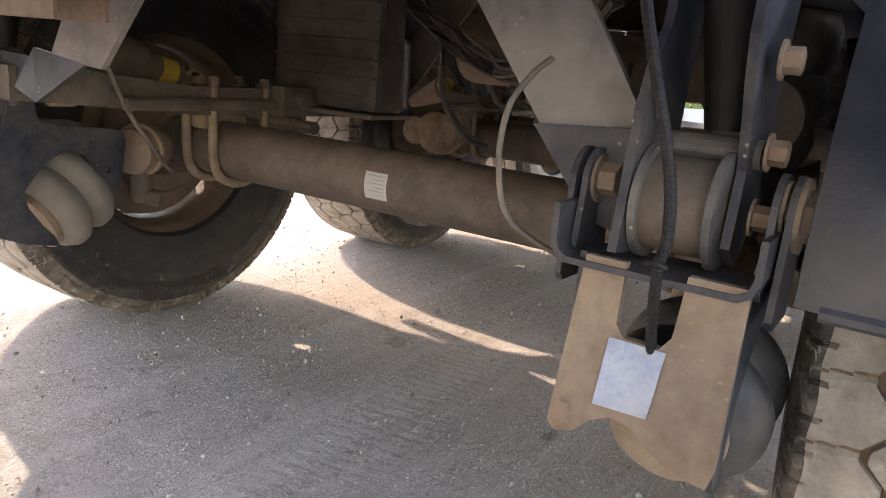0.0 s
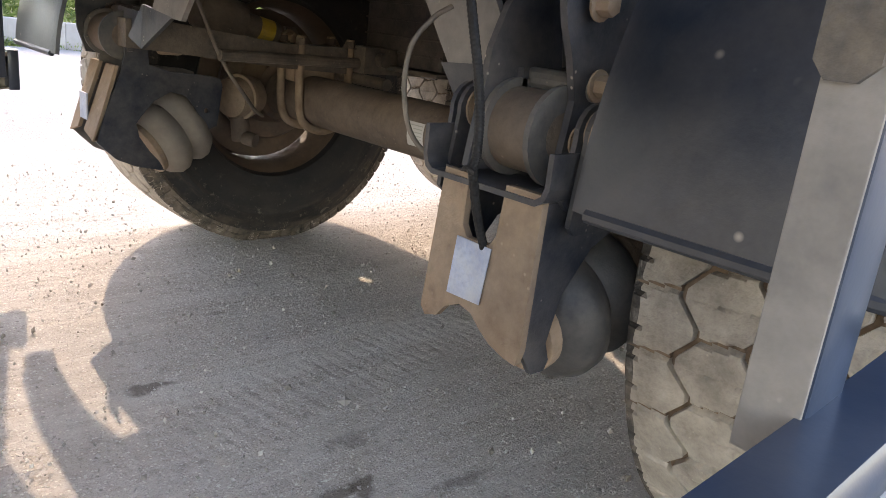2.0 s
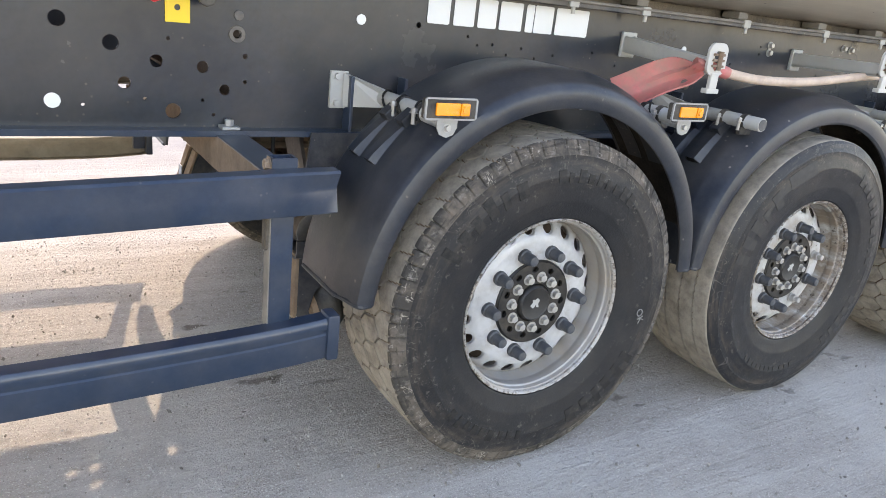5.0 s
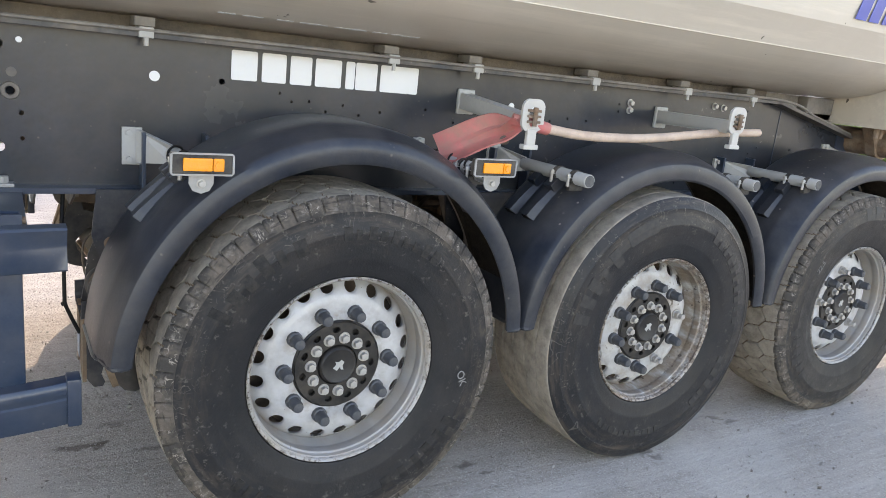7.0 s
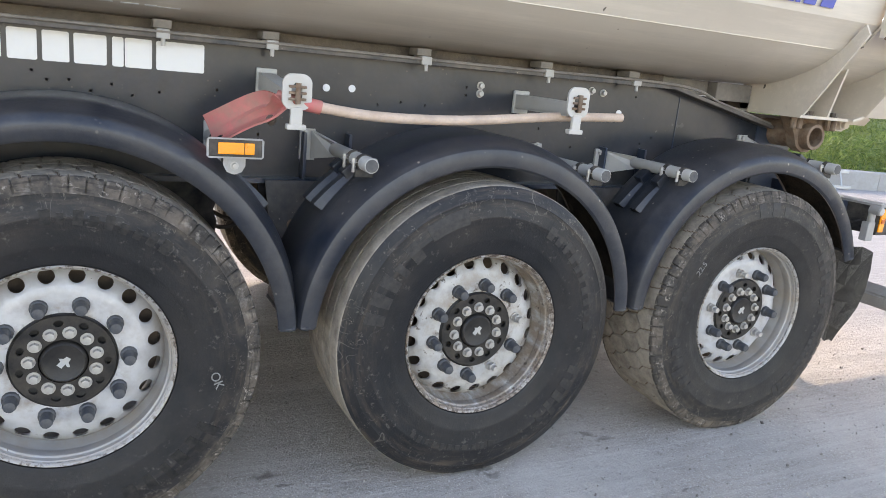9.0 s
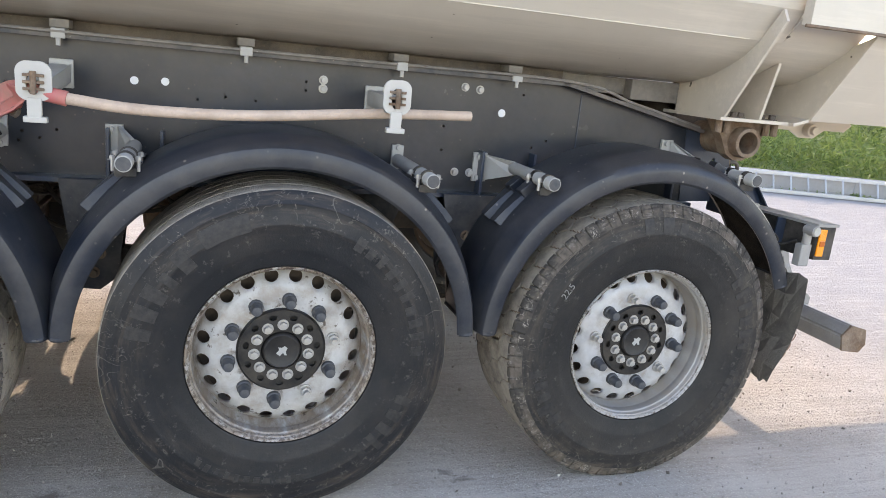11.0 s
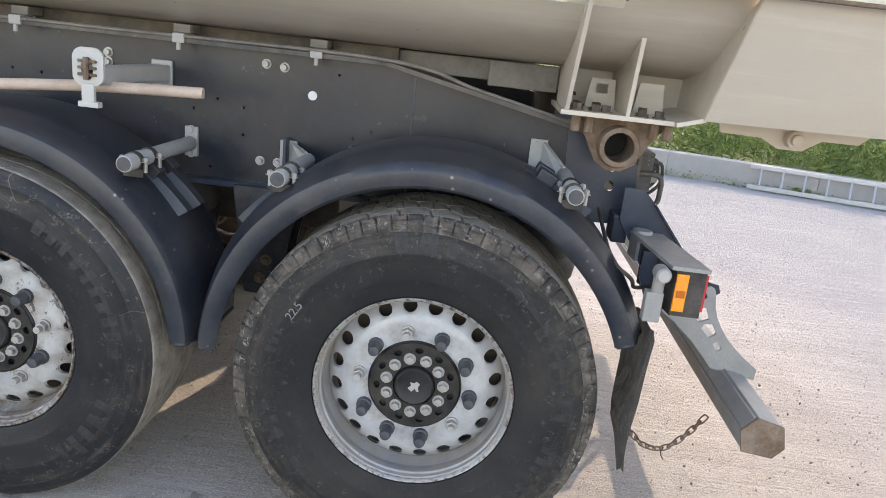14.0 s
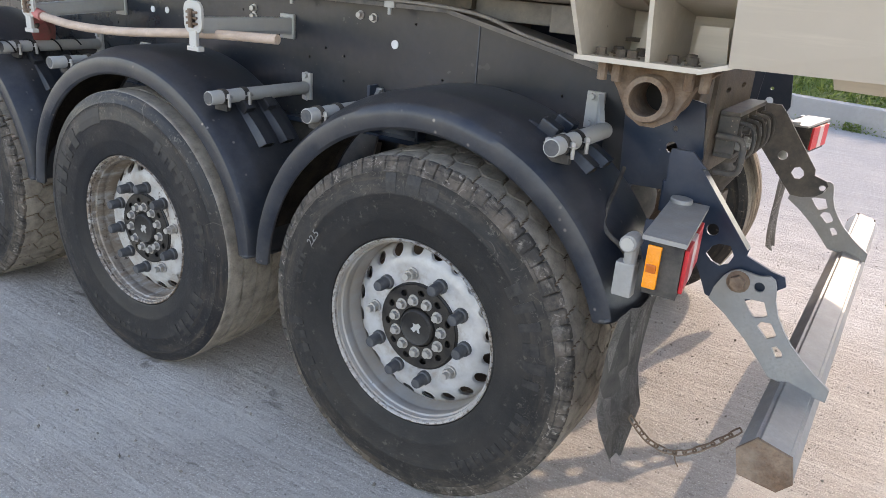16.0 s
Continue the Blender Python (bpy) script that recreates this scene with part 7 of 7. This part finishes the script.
# ---- shovel carried on two holders ----
def make_holder(x, px, h):
    root = group("tool_holder", parent=trailer)
    bm = B()
    box(bm, px - 0.035, px + 0.035, 0.506, 0.52, 1.265, 1.355, bevel=0.004)
    for dx in (-0.018, 0.018):
        for dz in (-0.02, 0.025):
            hexbolt(bm, (px + dx, 0.508, 1.31 + dz), (px + dx, 0.497, 1.31 + dz), 0.008)
    part("mount_plate", bm, M["grey"], root)
    bm = B()
    for dx in (-0.028, 0.022):
        a = [Vector((px + dx, 0.51, 1.285)), Vector((px + dx, 0.51, 1.335)), Vector((x + dx, 0.11, 1.300 + h)), Vector((x + dx, 0.11, 1.255 + h))]
        p = [bm.verts.new(v) for v in a]
        q = [bm.verts.new(v + Vector((0.006, 0, 0))) for v in a]
        bm.faces.new(p)
        bm.faces.new(q[::-1])
        for i in range(4):
            bm.faces.new((p[i], q[i], q[(i + 1) % 4], p[(i + 1) % 4]))
    for zt, dz in ((1.335, 0.035), (1.289, 0.030)):
        p = [bm.verts.new(v) for v in ((px - 0.028, 0.51, zt), (px + 0.028, 0.51, zt), (x + 0.028, 0.11, zt - dz + h), (x - 0.028, 0.11, zt - dz + h))]
        q = [bm.verts.new(v.co + Vector((0, 0, 0.005))) for v in p]
        bm.faces.new(p)
        bm.faces.new(q[::-1])
        for i in range(4):
            bm.faces.new((p[i], q[i], q[(i + 1) % 4], p[(i + 1) % 4]))
    part("holder_arm", bm, M["grey"], root, "folded pale metal holder arm")
    bm = B()
    outer = []
    for k in range(28):
        t = k * math.tau / 28
        cx, cz = (1 if math.cos(t) > 0 else -1) * 0.014, (1 if math.sin(t) > 0 else -1) * 0.022
        outer.append((x + cx + 0.030 * math.cos(t), 1.306 + h + cz + 0.030 * math.sin(t)))
    plate(bm, outer, on_y(0.092), 0.010, [ring(x - 0.002, 1.301 + h, 0.017, 14, ry=0.032)])
    box(bm, x - 0.018, x + 0.018, 0.088, 0.102, 1.200 + h, 1.262 + h, bevel=0.003)
    box(bm, x - 0.028, x + 0.030, 0.086, 0.112, 1.196 + h, 1.212 + h, bevel=0.003)
    part("clamp_plate", bm, M["white"], root, "white oval clamp plate")
    for dz in (-0.018, 0.0, 0.018):
        bm = B()
        box(bm, x - 0.026, x + 0.026, 0.084, 0.092, 1.303 + h + dz - 0.004, 1.303 + h + dz + 0.004, bevel=0.002)
        part("grip_tooth", bm, M["rust"], root)
    bm = B()
    rod(bm, (x, 0.082, 1.272 + h), (x, 0.082, 1.332 + h), 0.008, 10)
    part("clamp_spring", bm, M["rust"], root)


make_holder(0.638, 0.64, 0.0)
make_holder(1.633, 1.655, 0.036)
sh = tagged(group("shovel", (0.72, 0.23, 1.25)), "shovel with faded red blade and worn wooden handle", "shovel")
bm = B()
off = Vector((0.72, 0.23, 1.25))
rel = lambda *p: [Vector(q) - off for q in p]
hose(bm, rel((0.68, 0.110, 1.268), (0.90, 0.115, 1.248), (1.2, 0.128, 1.252), (1.6, 0.165, 1.283), (1.915, 0.200, 1.295)), 0.0165, 14, 10)
part("handle", bm, M["wood"], sh, "worn pale wooden handle", smooth=True)
bm = B()
hose(bm, rel((0.59, 0.14, 1.285), (0.65, 0.115, 1.275), (0.715, 0.108, 1.264)), 0.021, 12, 6)
part("socket", bm, M["shovel"], sh, smooth=True)
bm = B()
nu, nv = 12, 16
grid = []
for i in range(nu + 1):
    u = i / nu
    row = []
    for j in range(nv + 1):
        v = j / nv * 2 - 1
        w = (0.020 + 0.038 * math.sin(min(1.0, u * 2.4) * math.pi / 2)) * (1 + 0.18 * u)
        c = curve_points([(0.615, 0.125, 1.268), (0.5375, 0.195, 1.240), (0.415, 0.290, 1.148)], nu // 2)[i]
        side, back = Vector((0.04, 0.69, 0.73)).normalized(), Vector((0.19, 0.13, -0.135)).normalized()
        dip = 0.040 * (1 - abs(v) ** 1.6) * min(1.0, u * 3) - 0.034 * math.exp(-((v - 0.15) / 0.16) ** 2) * (1 - u) - 0.010 * u * u
        row.append(bm.verts.new(c + side * v * w + back * dip - off))
    grid.append(row)
for i in range(nu):
    for j in range(nv):
        bm.faces.new((grid[i][j], grid[i + 1][j], grid[i + 1][j + 1], grid[i][j + 1]))
bmesh.ops.remove_doubles(bm, verts=bm.verts[:], dist=0.0005)
bmesh.ops.solidify(bm, geom=bm.faces[:], thickness=0.006)
blade_bm = bm
# solid dark disc set on the blade near its socket
bm = B()
rod(bm, Vector((0.575, 0.150, 1.218)) - off, Vector((0.583, 0.158, 1.212)) - off, 0.015, 16)
part("socket_end", bm, M["soot"], sh, "dark round disc on the shovel blade")
part("blade", blade_bm, M["shovel"], sh, "faded red dirty shovel blade", smooth=True)


# ---- rear end: hinge tube, lamp carrier, underrun guard, flap, chain ----
def skew(bm, f):
    """The lamps stand askew: they lean forward towards the trailer's middle."""
    for v in bm.verts:
        v.co.x -= 0.13 * abs(v.co.y - f(0.0))


def make_rear():
    bm = B()
    lathe(bm, [(0.044, -0.012), (0.058, -0.012), (0.062, 0.004), (0.062, 0.30), (0.044, 0.30)], 36, at=(3.13, 0.30, 1.268), closed=True)
    part("hinge_tube", bm, M["rust"], trailer, "rusty open hinge tube", smooth=True)
    # added black disc: paints the shade deep inside the open tube
    bm = B()
    rod(bm, (3.13, 0.43, 1.268), (3.13, 0.45, 1.268), 0.0445, 28)
    part("tube_plug", bm, M["hose"], trailer, "black disc painting the shade inside the tube")
    bm = B()
    plate(bm, [(2.985, 1.35), (3.29, 1.35), (3.24, 1.31), (3.212, 1.26), (3.19, 1.215), (3.15, 1.192), (3.11, 1.192), (3.07, 1.215), (3.035, 1.28)], on_y(0.335), 0.05, [ring(3.13, 1.268, 0.0615, 28)])
    for bx in (2.995, 3.035, 3.225, 3.265):
        rod(bm, (bx, 0.315, 1.30), (bx, 0.315, 1.352), 0.014, 8, bevel=0.003)
    part("hinge_bearing", bm, M["rust"], trailer, "rusty dusty hinge bearing block")
    # end plate of the chassis
    bm = B()
    plate(bm, [(3.02, 0.985), (3.20, 0.99), (3.25, 1.10), (3.23, 1.25), (3.0, 1.29)], on_y(0.515), 0.012, [ring(3.16, 1.17, 0.008, 8), ring(3.158, 1.115, 0.017, 14)])
    e = part("end_plate", bm, M["chassis"], trailer)
    mirror_y(e)
    bm = B()
    plate(bm, [(0.52, 1.05), (1.0, 1.05), (1.0, 1.34), (0.52, 1.34)], on_x(3.24), 0.012, [ring(0.66, 1.28, 0.03, 12, ry=0.008), ring(0.86, 1.28, 0.03, 12, ry=0.008), [(0.62, 1.10), (0.95, 1.10), (0.95, 1.22), (0.62, 1.22)]])
    part("rear_cross_plate", bm, M["soot"], trailer, "dusty rear cross plate with cut-outs")
    val = group("valve_cluster", parent=trailer)
    bm = B()
    for z0, z1 in ((1.095, 1.108), (1.215, 1.228)):
        box(bm, 3.255, 3.31, 0.60, 0.98, z0, z1, bevel=0.003)
    for y0 in (0.60, 0.715, 0.83, 0.968):
        box(bm, 3.255, 3.31, y0, y0 + 0.012, 1.108, 1.215, bevel=0.003)
    part("valve_frame", bm, M["under"], val, "dusty welded valve frame")
    for k, (vy, vz, vr) in enumerate(((0.655, 1.175, 0.022), (0.66, 1.130, 0.018), (0.77, 1.165, 0.026), (0.775, 1.125, 0.014), (0.90, 1.175, 0.020), (0.905, 1.13, 0.024))):
        bm = B()
        rod(bm, (3.258, vy, vz), (3.315 + 0.008 * (k % 3), vy, vz), vr, 16, bevel=0.004)
        rod(bm, (3.31, vy, vz), (3.335 + 0.006 * (k % 2), vy, vz), vr * 0.55, 8, bevel=0.002)
        part("valve", bm, M["grey" if k % 2 else "under"], val)
    for k in range(5):
        bm = B()
        hose(bm, [(3.31, 0.62 + 0.075 * k, 1.20), (3.345, 0.63 + 0.075 * k, 1.185), (3.35, 0.645 + 0.07 * k, 1.12), (3.31, 0.66 + 0.07 * k, 1.07)], 0.006, 8, 5)
        part("valve_pipe", bm, M["under" if k in (0, 3) else "black"], val, smooth=True)
    bm = B()
    hose(bm, [(3.26, 0.575, 1.16), (3.33, 0.575, 1.155), (3.34, 0.575, 1.10), (3.33, 0.58, 1.06), (3.27, 0.585, 1.055)], 0.009, 10, 6)
    part("drain_elbow", bm, M["under"], val, "bent grey pipe elbow", smooth=True)
    # lamp carriers and underrun guard on both sides
    for s in (1, -1):
        f = (lambda y: y) if s == 1 else (lambda y: 2 * MID - y)
        lamp = group("rear_lamp_carrier", parent=trailer)
        bm = B()
        plate(bm, [(3.225, 1.0), (3.275, 1.0), (3.275, 0.87), (3.245, 0.87), (3.222, 0.93)], on_y(f(0.15)), 0.006)
        part("carrier_plate", bm, M["chassis"], lamp)
        bm = B()
        box(bm, 3.175, 3.225, f(0.42), f(0.53), 0.95, 1.04, bevel=0.006)
        part("carrier_block", bm, M["chassis"], lamp)
        bm = B()
        prism(bm, [(f(0.0), 0.87), (f(0.28), 0.87), (f(0.28), 1.0), (f(0.0), 1.0)], 3.285, 3.365)
        skew(bm, f)
        part("lamp_box", bm, M["black"], lamp, "black lamp box")
        bm = B()
        prism(bm, [(f(-0.008), 0.999), (f(0.37), 0.999), (f(0.37), 1.008), (f(-0.008), 1.010)], 3.270, 3.372)
        prism(bm, [(f(0.30), 0.93), (f(0.37), 0.93), (f(0.37), 0.9985), (f(0.30), 0.9985)], 3.274, 3.284)
        rod(bm, (3.30, f(0.345), 1.006), (3.30, f(0.345), 1.020), 0.030, 20, bevel=0.004)
        skew(bm, f)
        part("lamp_hood", bm, M["zinc"], lamp, "bent pale metal hood")
        bm = B()
        box(bm, 3.215, 3.262, f(-0.005), f(0.03), 0.845, 0.93, bevel=0.004)
        part("bracket_foot", bm, M["zinc"], lamp)
        bm = B()
        box(bm, 3.285, 3.318, f(-0.010), f(-0.002), 0.885, 0.99, bevel=0.003)
        part("amber_lens", bm, M["amber"], lamp, "amber side marker lens")
        bm = B()
        box(bm, 3.290, 3.313, f(-0.014), f(-0.008), 0.925, 0.945, bevel=0.002)
        part("lens_dome", bm, M["amber_dark"], lamp)
        bm = B()
        box(bm, 3.366, 3.376, f(0.010), f(0.095), 0.885, 0.99, bevel=0.002)
        skew(bm, f)
        part("red_lens", bm, M["red"], lamp, "red rear lens")
        bm = B()
        box(bm, 3.366, 3.377, f(0.099), f(0.165), 0.885, 0.99, bevel=0.002)
        skew(bm, f)
        part("clear_lens", bm, M["reflective"], lamp)
        bm = B()
        box(bm, 3.366, 3.376, f(0.169), f(0.268), 0.885, 0.99, bevel=0.002)
        skew(bm, f)
        part("red_lens", bm, M["red"], lamp)
        bm = B()
        rod(bm, (3.245, f(0.01), 0.93), (3.245, f(0.01), 1.0), 0.016, 14)
        rod(bm, (3.245, f(0.02), 0.985), (3.245, f(-0.03), 0.985), 0.021, 16, bevel=0.003)
        part("marker_lamp", bm, M["zinc"], lamp)
        bm = B()
        rod(bm, (3.245, f(-0.031), 0.985), (3.245, f(-0.034), 0.985), 0.016, 14)
        part("marker_lens", bm, M["label"], lamp)
        # arm
        arm = group("underrun_arm", parent=trailer)
        ay, sy = (0.40, 0.385) if s == 1 else (1.72, 1.735)
        bm = B()
        if s == 1:
            shape = [(3.19, 1.135), (3.25, 1.135), (3.29, 1.096), (3.441, 0.911), (3.437, 0.888), (3.506, 0.862), (3.54, 0.855), (3.548, 0.83), (3.50, 0.79), (3.44, 0.752), (3.39, 0.742), (3.352, 0.752), (3.325, 0.81), (3.29, 0.87), (3.19, 1.03)]
            gaps = [[(3.333, 0.868), (3.345, 0.893), (3.362, 0.904), (3.392, 0.905), (3.405, 0.880), (3.395, 0.853), (3.375, 0.843), (3.352, 0.850)], ring(3.29, 0.985, 0.018, 14), ring(3.338, 0.938, 0.017, 12)]
        else:
            shape = [(3.19, 1.135), (3.25, 1.135), (3.28, 1.10), (3.431, 0.897), (3.433, 0.872), (3.460, 0.864), (3.482, 0.856), (3.492, 0.838), (3.478, 0.806), (3.453, 0.787), (3.40, 0.774), (3.358, 0.776), (3.188, 0.972), (3.18, 1.03)]
            gaps = [ring(3.297, 0.933, 0.020, 14), [(3.343, 0.868), (3.352, 0.890), (3.372, 0.897), (3.388, 0.884), (3.394, 0.864), (3.380, 0.847), (3.360, 0.846)], ring(3.472, 0.828, 0.013, 12)]
        plate(bm, shape, on_y(ay), 0.010, gaps)
        part("fixed_arm", bm, M["chassis" if s == 1 else "under"], arm, "dark fixed arm plate with large openings")
        if s == 1:
            bm = B()
            plate(bm, [(3.284, 1.098), (3.290, 1.096), (3.441, 0.911), (3.436, 0.905)], on_y(0.372), 0.028)
            part("arm_flange", bm, M["chassis"], arm)
        bm = B()
        swing = [(3.368, 0.754), (3.376, 0.79), (3.393, 0.825), (3.41, 0.845), (3.432, 0.855), (3.458, 0.852), (3.482, 0.849), (3.508, 0.856), (3.522, 0.848), (3.529, 0.83), (3.535, 0.79), (3.549, 0.752), (3.57, 0.718), (3.595, 0.685), (3.63, 0.652), (3.663, 0.625), (3.709, 0.592), (3.707, 0.556), (3.655, 0.562), (3.56, 0.578), (3.532, 0.611), (3.484, 0.663), (3.42, 0.719)]
        cuts = [ring(3.488, 0.82, 0.014, 14), [(3.456, 0.776), (3.470, 0.781), (3.508, 0.783), (3.524, 0.748), (3.514, 0.740), (3.492, 0.733), (3.476, 0.748)], [(3.504, 0.712), (3.512, 0.727), (3.536, 0.730), (3.556, 0.702), (3.552, 0.694), (3.534, 0.683)], [(3.551, 0.664), (3.563, 0.672), (3.578, 0.659), (3.583, 0.646), (3.567, 0.637)]]
        back = 0.0 if s == 1 else 0.015
        swing, cuts = [(x - back, z) for x, z in swing], [[(x - back, z) for x, z in c] for c in cuts]
        plate(bm, swing, on_y(sy), -0.010 * s, cuts)
        part("swing_plate", bm, M["zinc"], arm, "perforated grey swing plate")
        bm = B()
        hexbolt(bm, (3.434 - back, sy - 0.010 * s, 0.821), (3.434 - back, sy - 0.030 * s, 0.821), 0.021)
        part("pivot_bolt", bm, M["rust"], arm, "rusty pivot bolt")
    bm = B()
    bar = [(3.575, 0.475), (3.665, 0.465), (3.695, 0.50), (3.68, 0.565), (3.60, 0.585), (3.56, 0.54)]
    a = [bm.verts.new((x, 0.04, z)) for x, z in bar]
    b = [bm.verts.new((x, 2.46, z)) for x, z in bar]
    for i in range(6):
        bm.faces.new((a[i], a[(i + 1) % 6], b[(i + 1) % 6], b[i]))
    bmesh.ops.bevel(bm, geom=[e for e in bm.edges if len(e.link_faces) == 2], offset=0.008, segments=2, affect="EDGES")
    part("underrun_bar", bm, M["zinc"], trailer, "galvanised underrun bar, scuffed and dusty", smooth=True)
    for yy in (0.036, 2.464):
        bm = B()
        plate(bm, [(x * 0.99 + 0.036, z * 0.99 + 0.005) for x, z in bar], on_y(yy - 0.004), 0.010)
        part("bar_end_cap", bm, M["rust"], trailer, "rusty scraped end of the underrun bar")
    # mudflap behind the last wheel: bent thin sheets
    for s in (1, -1):
        f = (lambda y: y) if s == 1 else (lambda y: 2 * MID - y)
        bm = B()
        pts = [(3.26, 0.80), (3.252, 0.72), (3.248, 0.62), (3.242, 0.54), (3.243, 0.47), (3.250, 0.40), (3.262, 0.33)]
        left = [f(y) for y in (-0.03, -0.045, -0.045, -0.03, 0.0, 0.04, 0.075)]
        right = [f(y) for y in (0.33, 0.30, 0.275, 0.275, 0.30, 0.32, 0.15)]
        nv, rows = 6, []
        for (x, z), l, r in zip(pts, left, right):
            rows.append([bm.verts.new((x + 0.009 * math.sin(j * 1.0 + z * 7), l + (r - l) * j / nv, z + 0.01 * math.sin(j * 2))) for j in range(nv + 1)])
        for p, q in zip(rows, rows[1:]):
            for j in range(nv):
                bm.faces.new((p[j], p[j + 1], q[j + 1], q[j]))
        bmesh.ops.solidify(bm, geom=bm.faces[:], thickness=0.006)
        bmesh.ops.recalc_face_normals(bm, faces=bm.faces[:])
        # sun-facing side gets the pale sunlit colour, all other faces the dark one
        for fc in bm.faces:
            fc.material_index = 0 if fc.normal.x > 0.2 else 1
        part("mudflap", bm, [M["flap"], M["flap_front"]], trailer, "crumpled dusty rubber mudflap, coloured paler on its sun-facing side", smooth=True)
    # chain from flap to bar
    ch = group("chain", parent=trailer)
    line = curve_points([(3.275, 0.16, 0.44), (3.33, 0.17, 0.385), (3.40, 0.19, 0.365), (3.47, 0.22, 0.40), (3.55, 0.26, 0.475)], 5)
    acc, pos = 0.0, [line[0]]
    for p, q in zip(line, line[1:]):
        d = (q - p).length
        while acc + d > 0.026:
            k = (0.026 - acc) / d
            p = p.lerp(q, k)
            pos.append(p.copy())
            d = (q - p).length
            acc = 0.0
        acc += d
    bm = B()
    loop = [Vector((0.017 * (1 if c > 0 else -1) * min(1, abs(c) * 1.6), 0.0085 * s2, 0)) for c, s2 in ((math.cos(t * math.tau / 14), math.sin(t * math.tau / 14)) for t in range(14))]
    rg = []
    for i, p in enumerate(loop):
        d = (loop[(i + 1) % 14] - loop[i - 1]).normalized()
        n = d.cross((0, 0, 1))
        rg.append([bm.verts.new(p + 0.0026 * (math.cos(a) * n + math.sin(a) * Vector((0, 0, 1)))) for a in (k * math.tau / 6 for k in range(6))])
    for i in range(14):
        for k in range(6):
            bm.faces.new((rg[i][k], rg[i][(k + 1) % 6], rg[(i + 1) % 14][(k + 1) % 6], rg[(i + 1) % 14][k]))
    link = part("link", bm, M["rust"], ch, "thin rusty chain link")
    for i, p in enumerate(pos[:-1]):
        q = pos[i + 1]
        mx = Matrix.Translation((p + q) / 2) @ (q - p).to_track_quat("X", "Z").to_matrix().to_4x4() @ Matrix.Rotation(radians(90 * (i % 2) + 20), 4, "X")
        if i == 0:
            link.matrix_basis = mx
        else:
            again(link, ch, mx)
    bm = B()
    hose(bm, [(3.40, 0.19, 0.365), (3.405, 0.195, 0.34), (3.415, 0.195, 0.325)], 0.002, 6, 5)
    part("chain_tail", bm, M["rust"], ch)
    # light cables behind the last guard
    bm = B()
    hose(bm, [(3.10, 0.30, 1.08), (3.13, 0.12, 0.98), (3.19, 0.10, 0.93), (3.21, 0.12, 0.90), (3.25, 0.06, 0.93)], 0.006, 8, 6)
    part("lamp_cable", bm, M["black"], trailer)


make_rear()
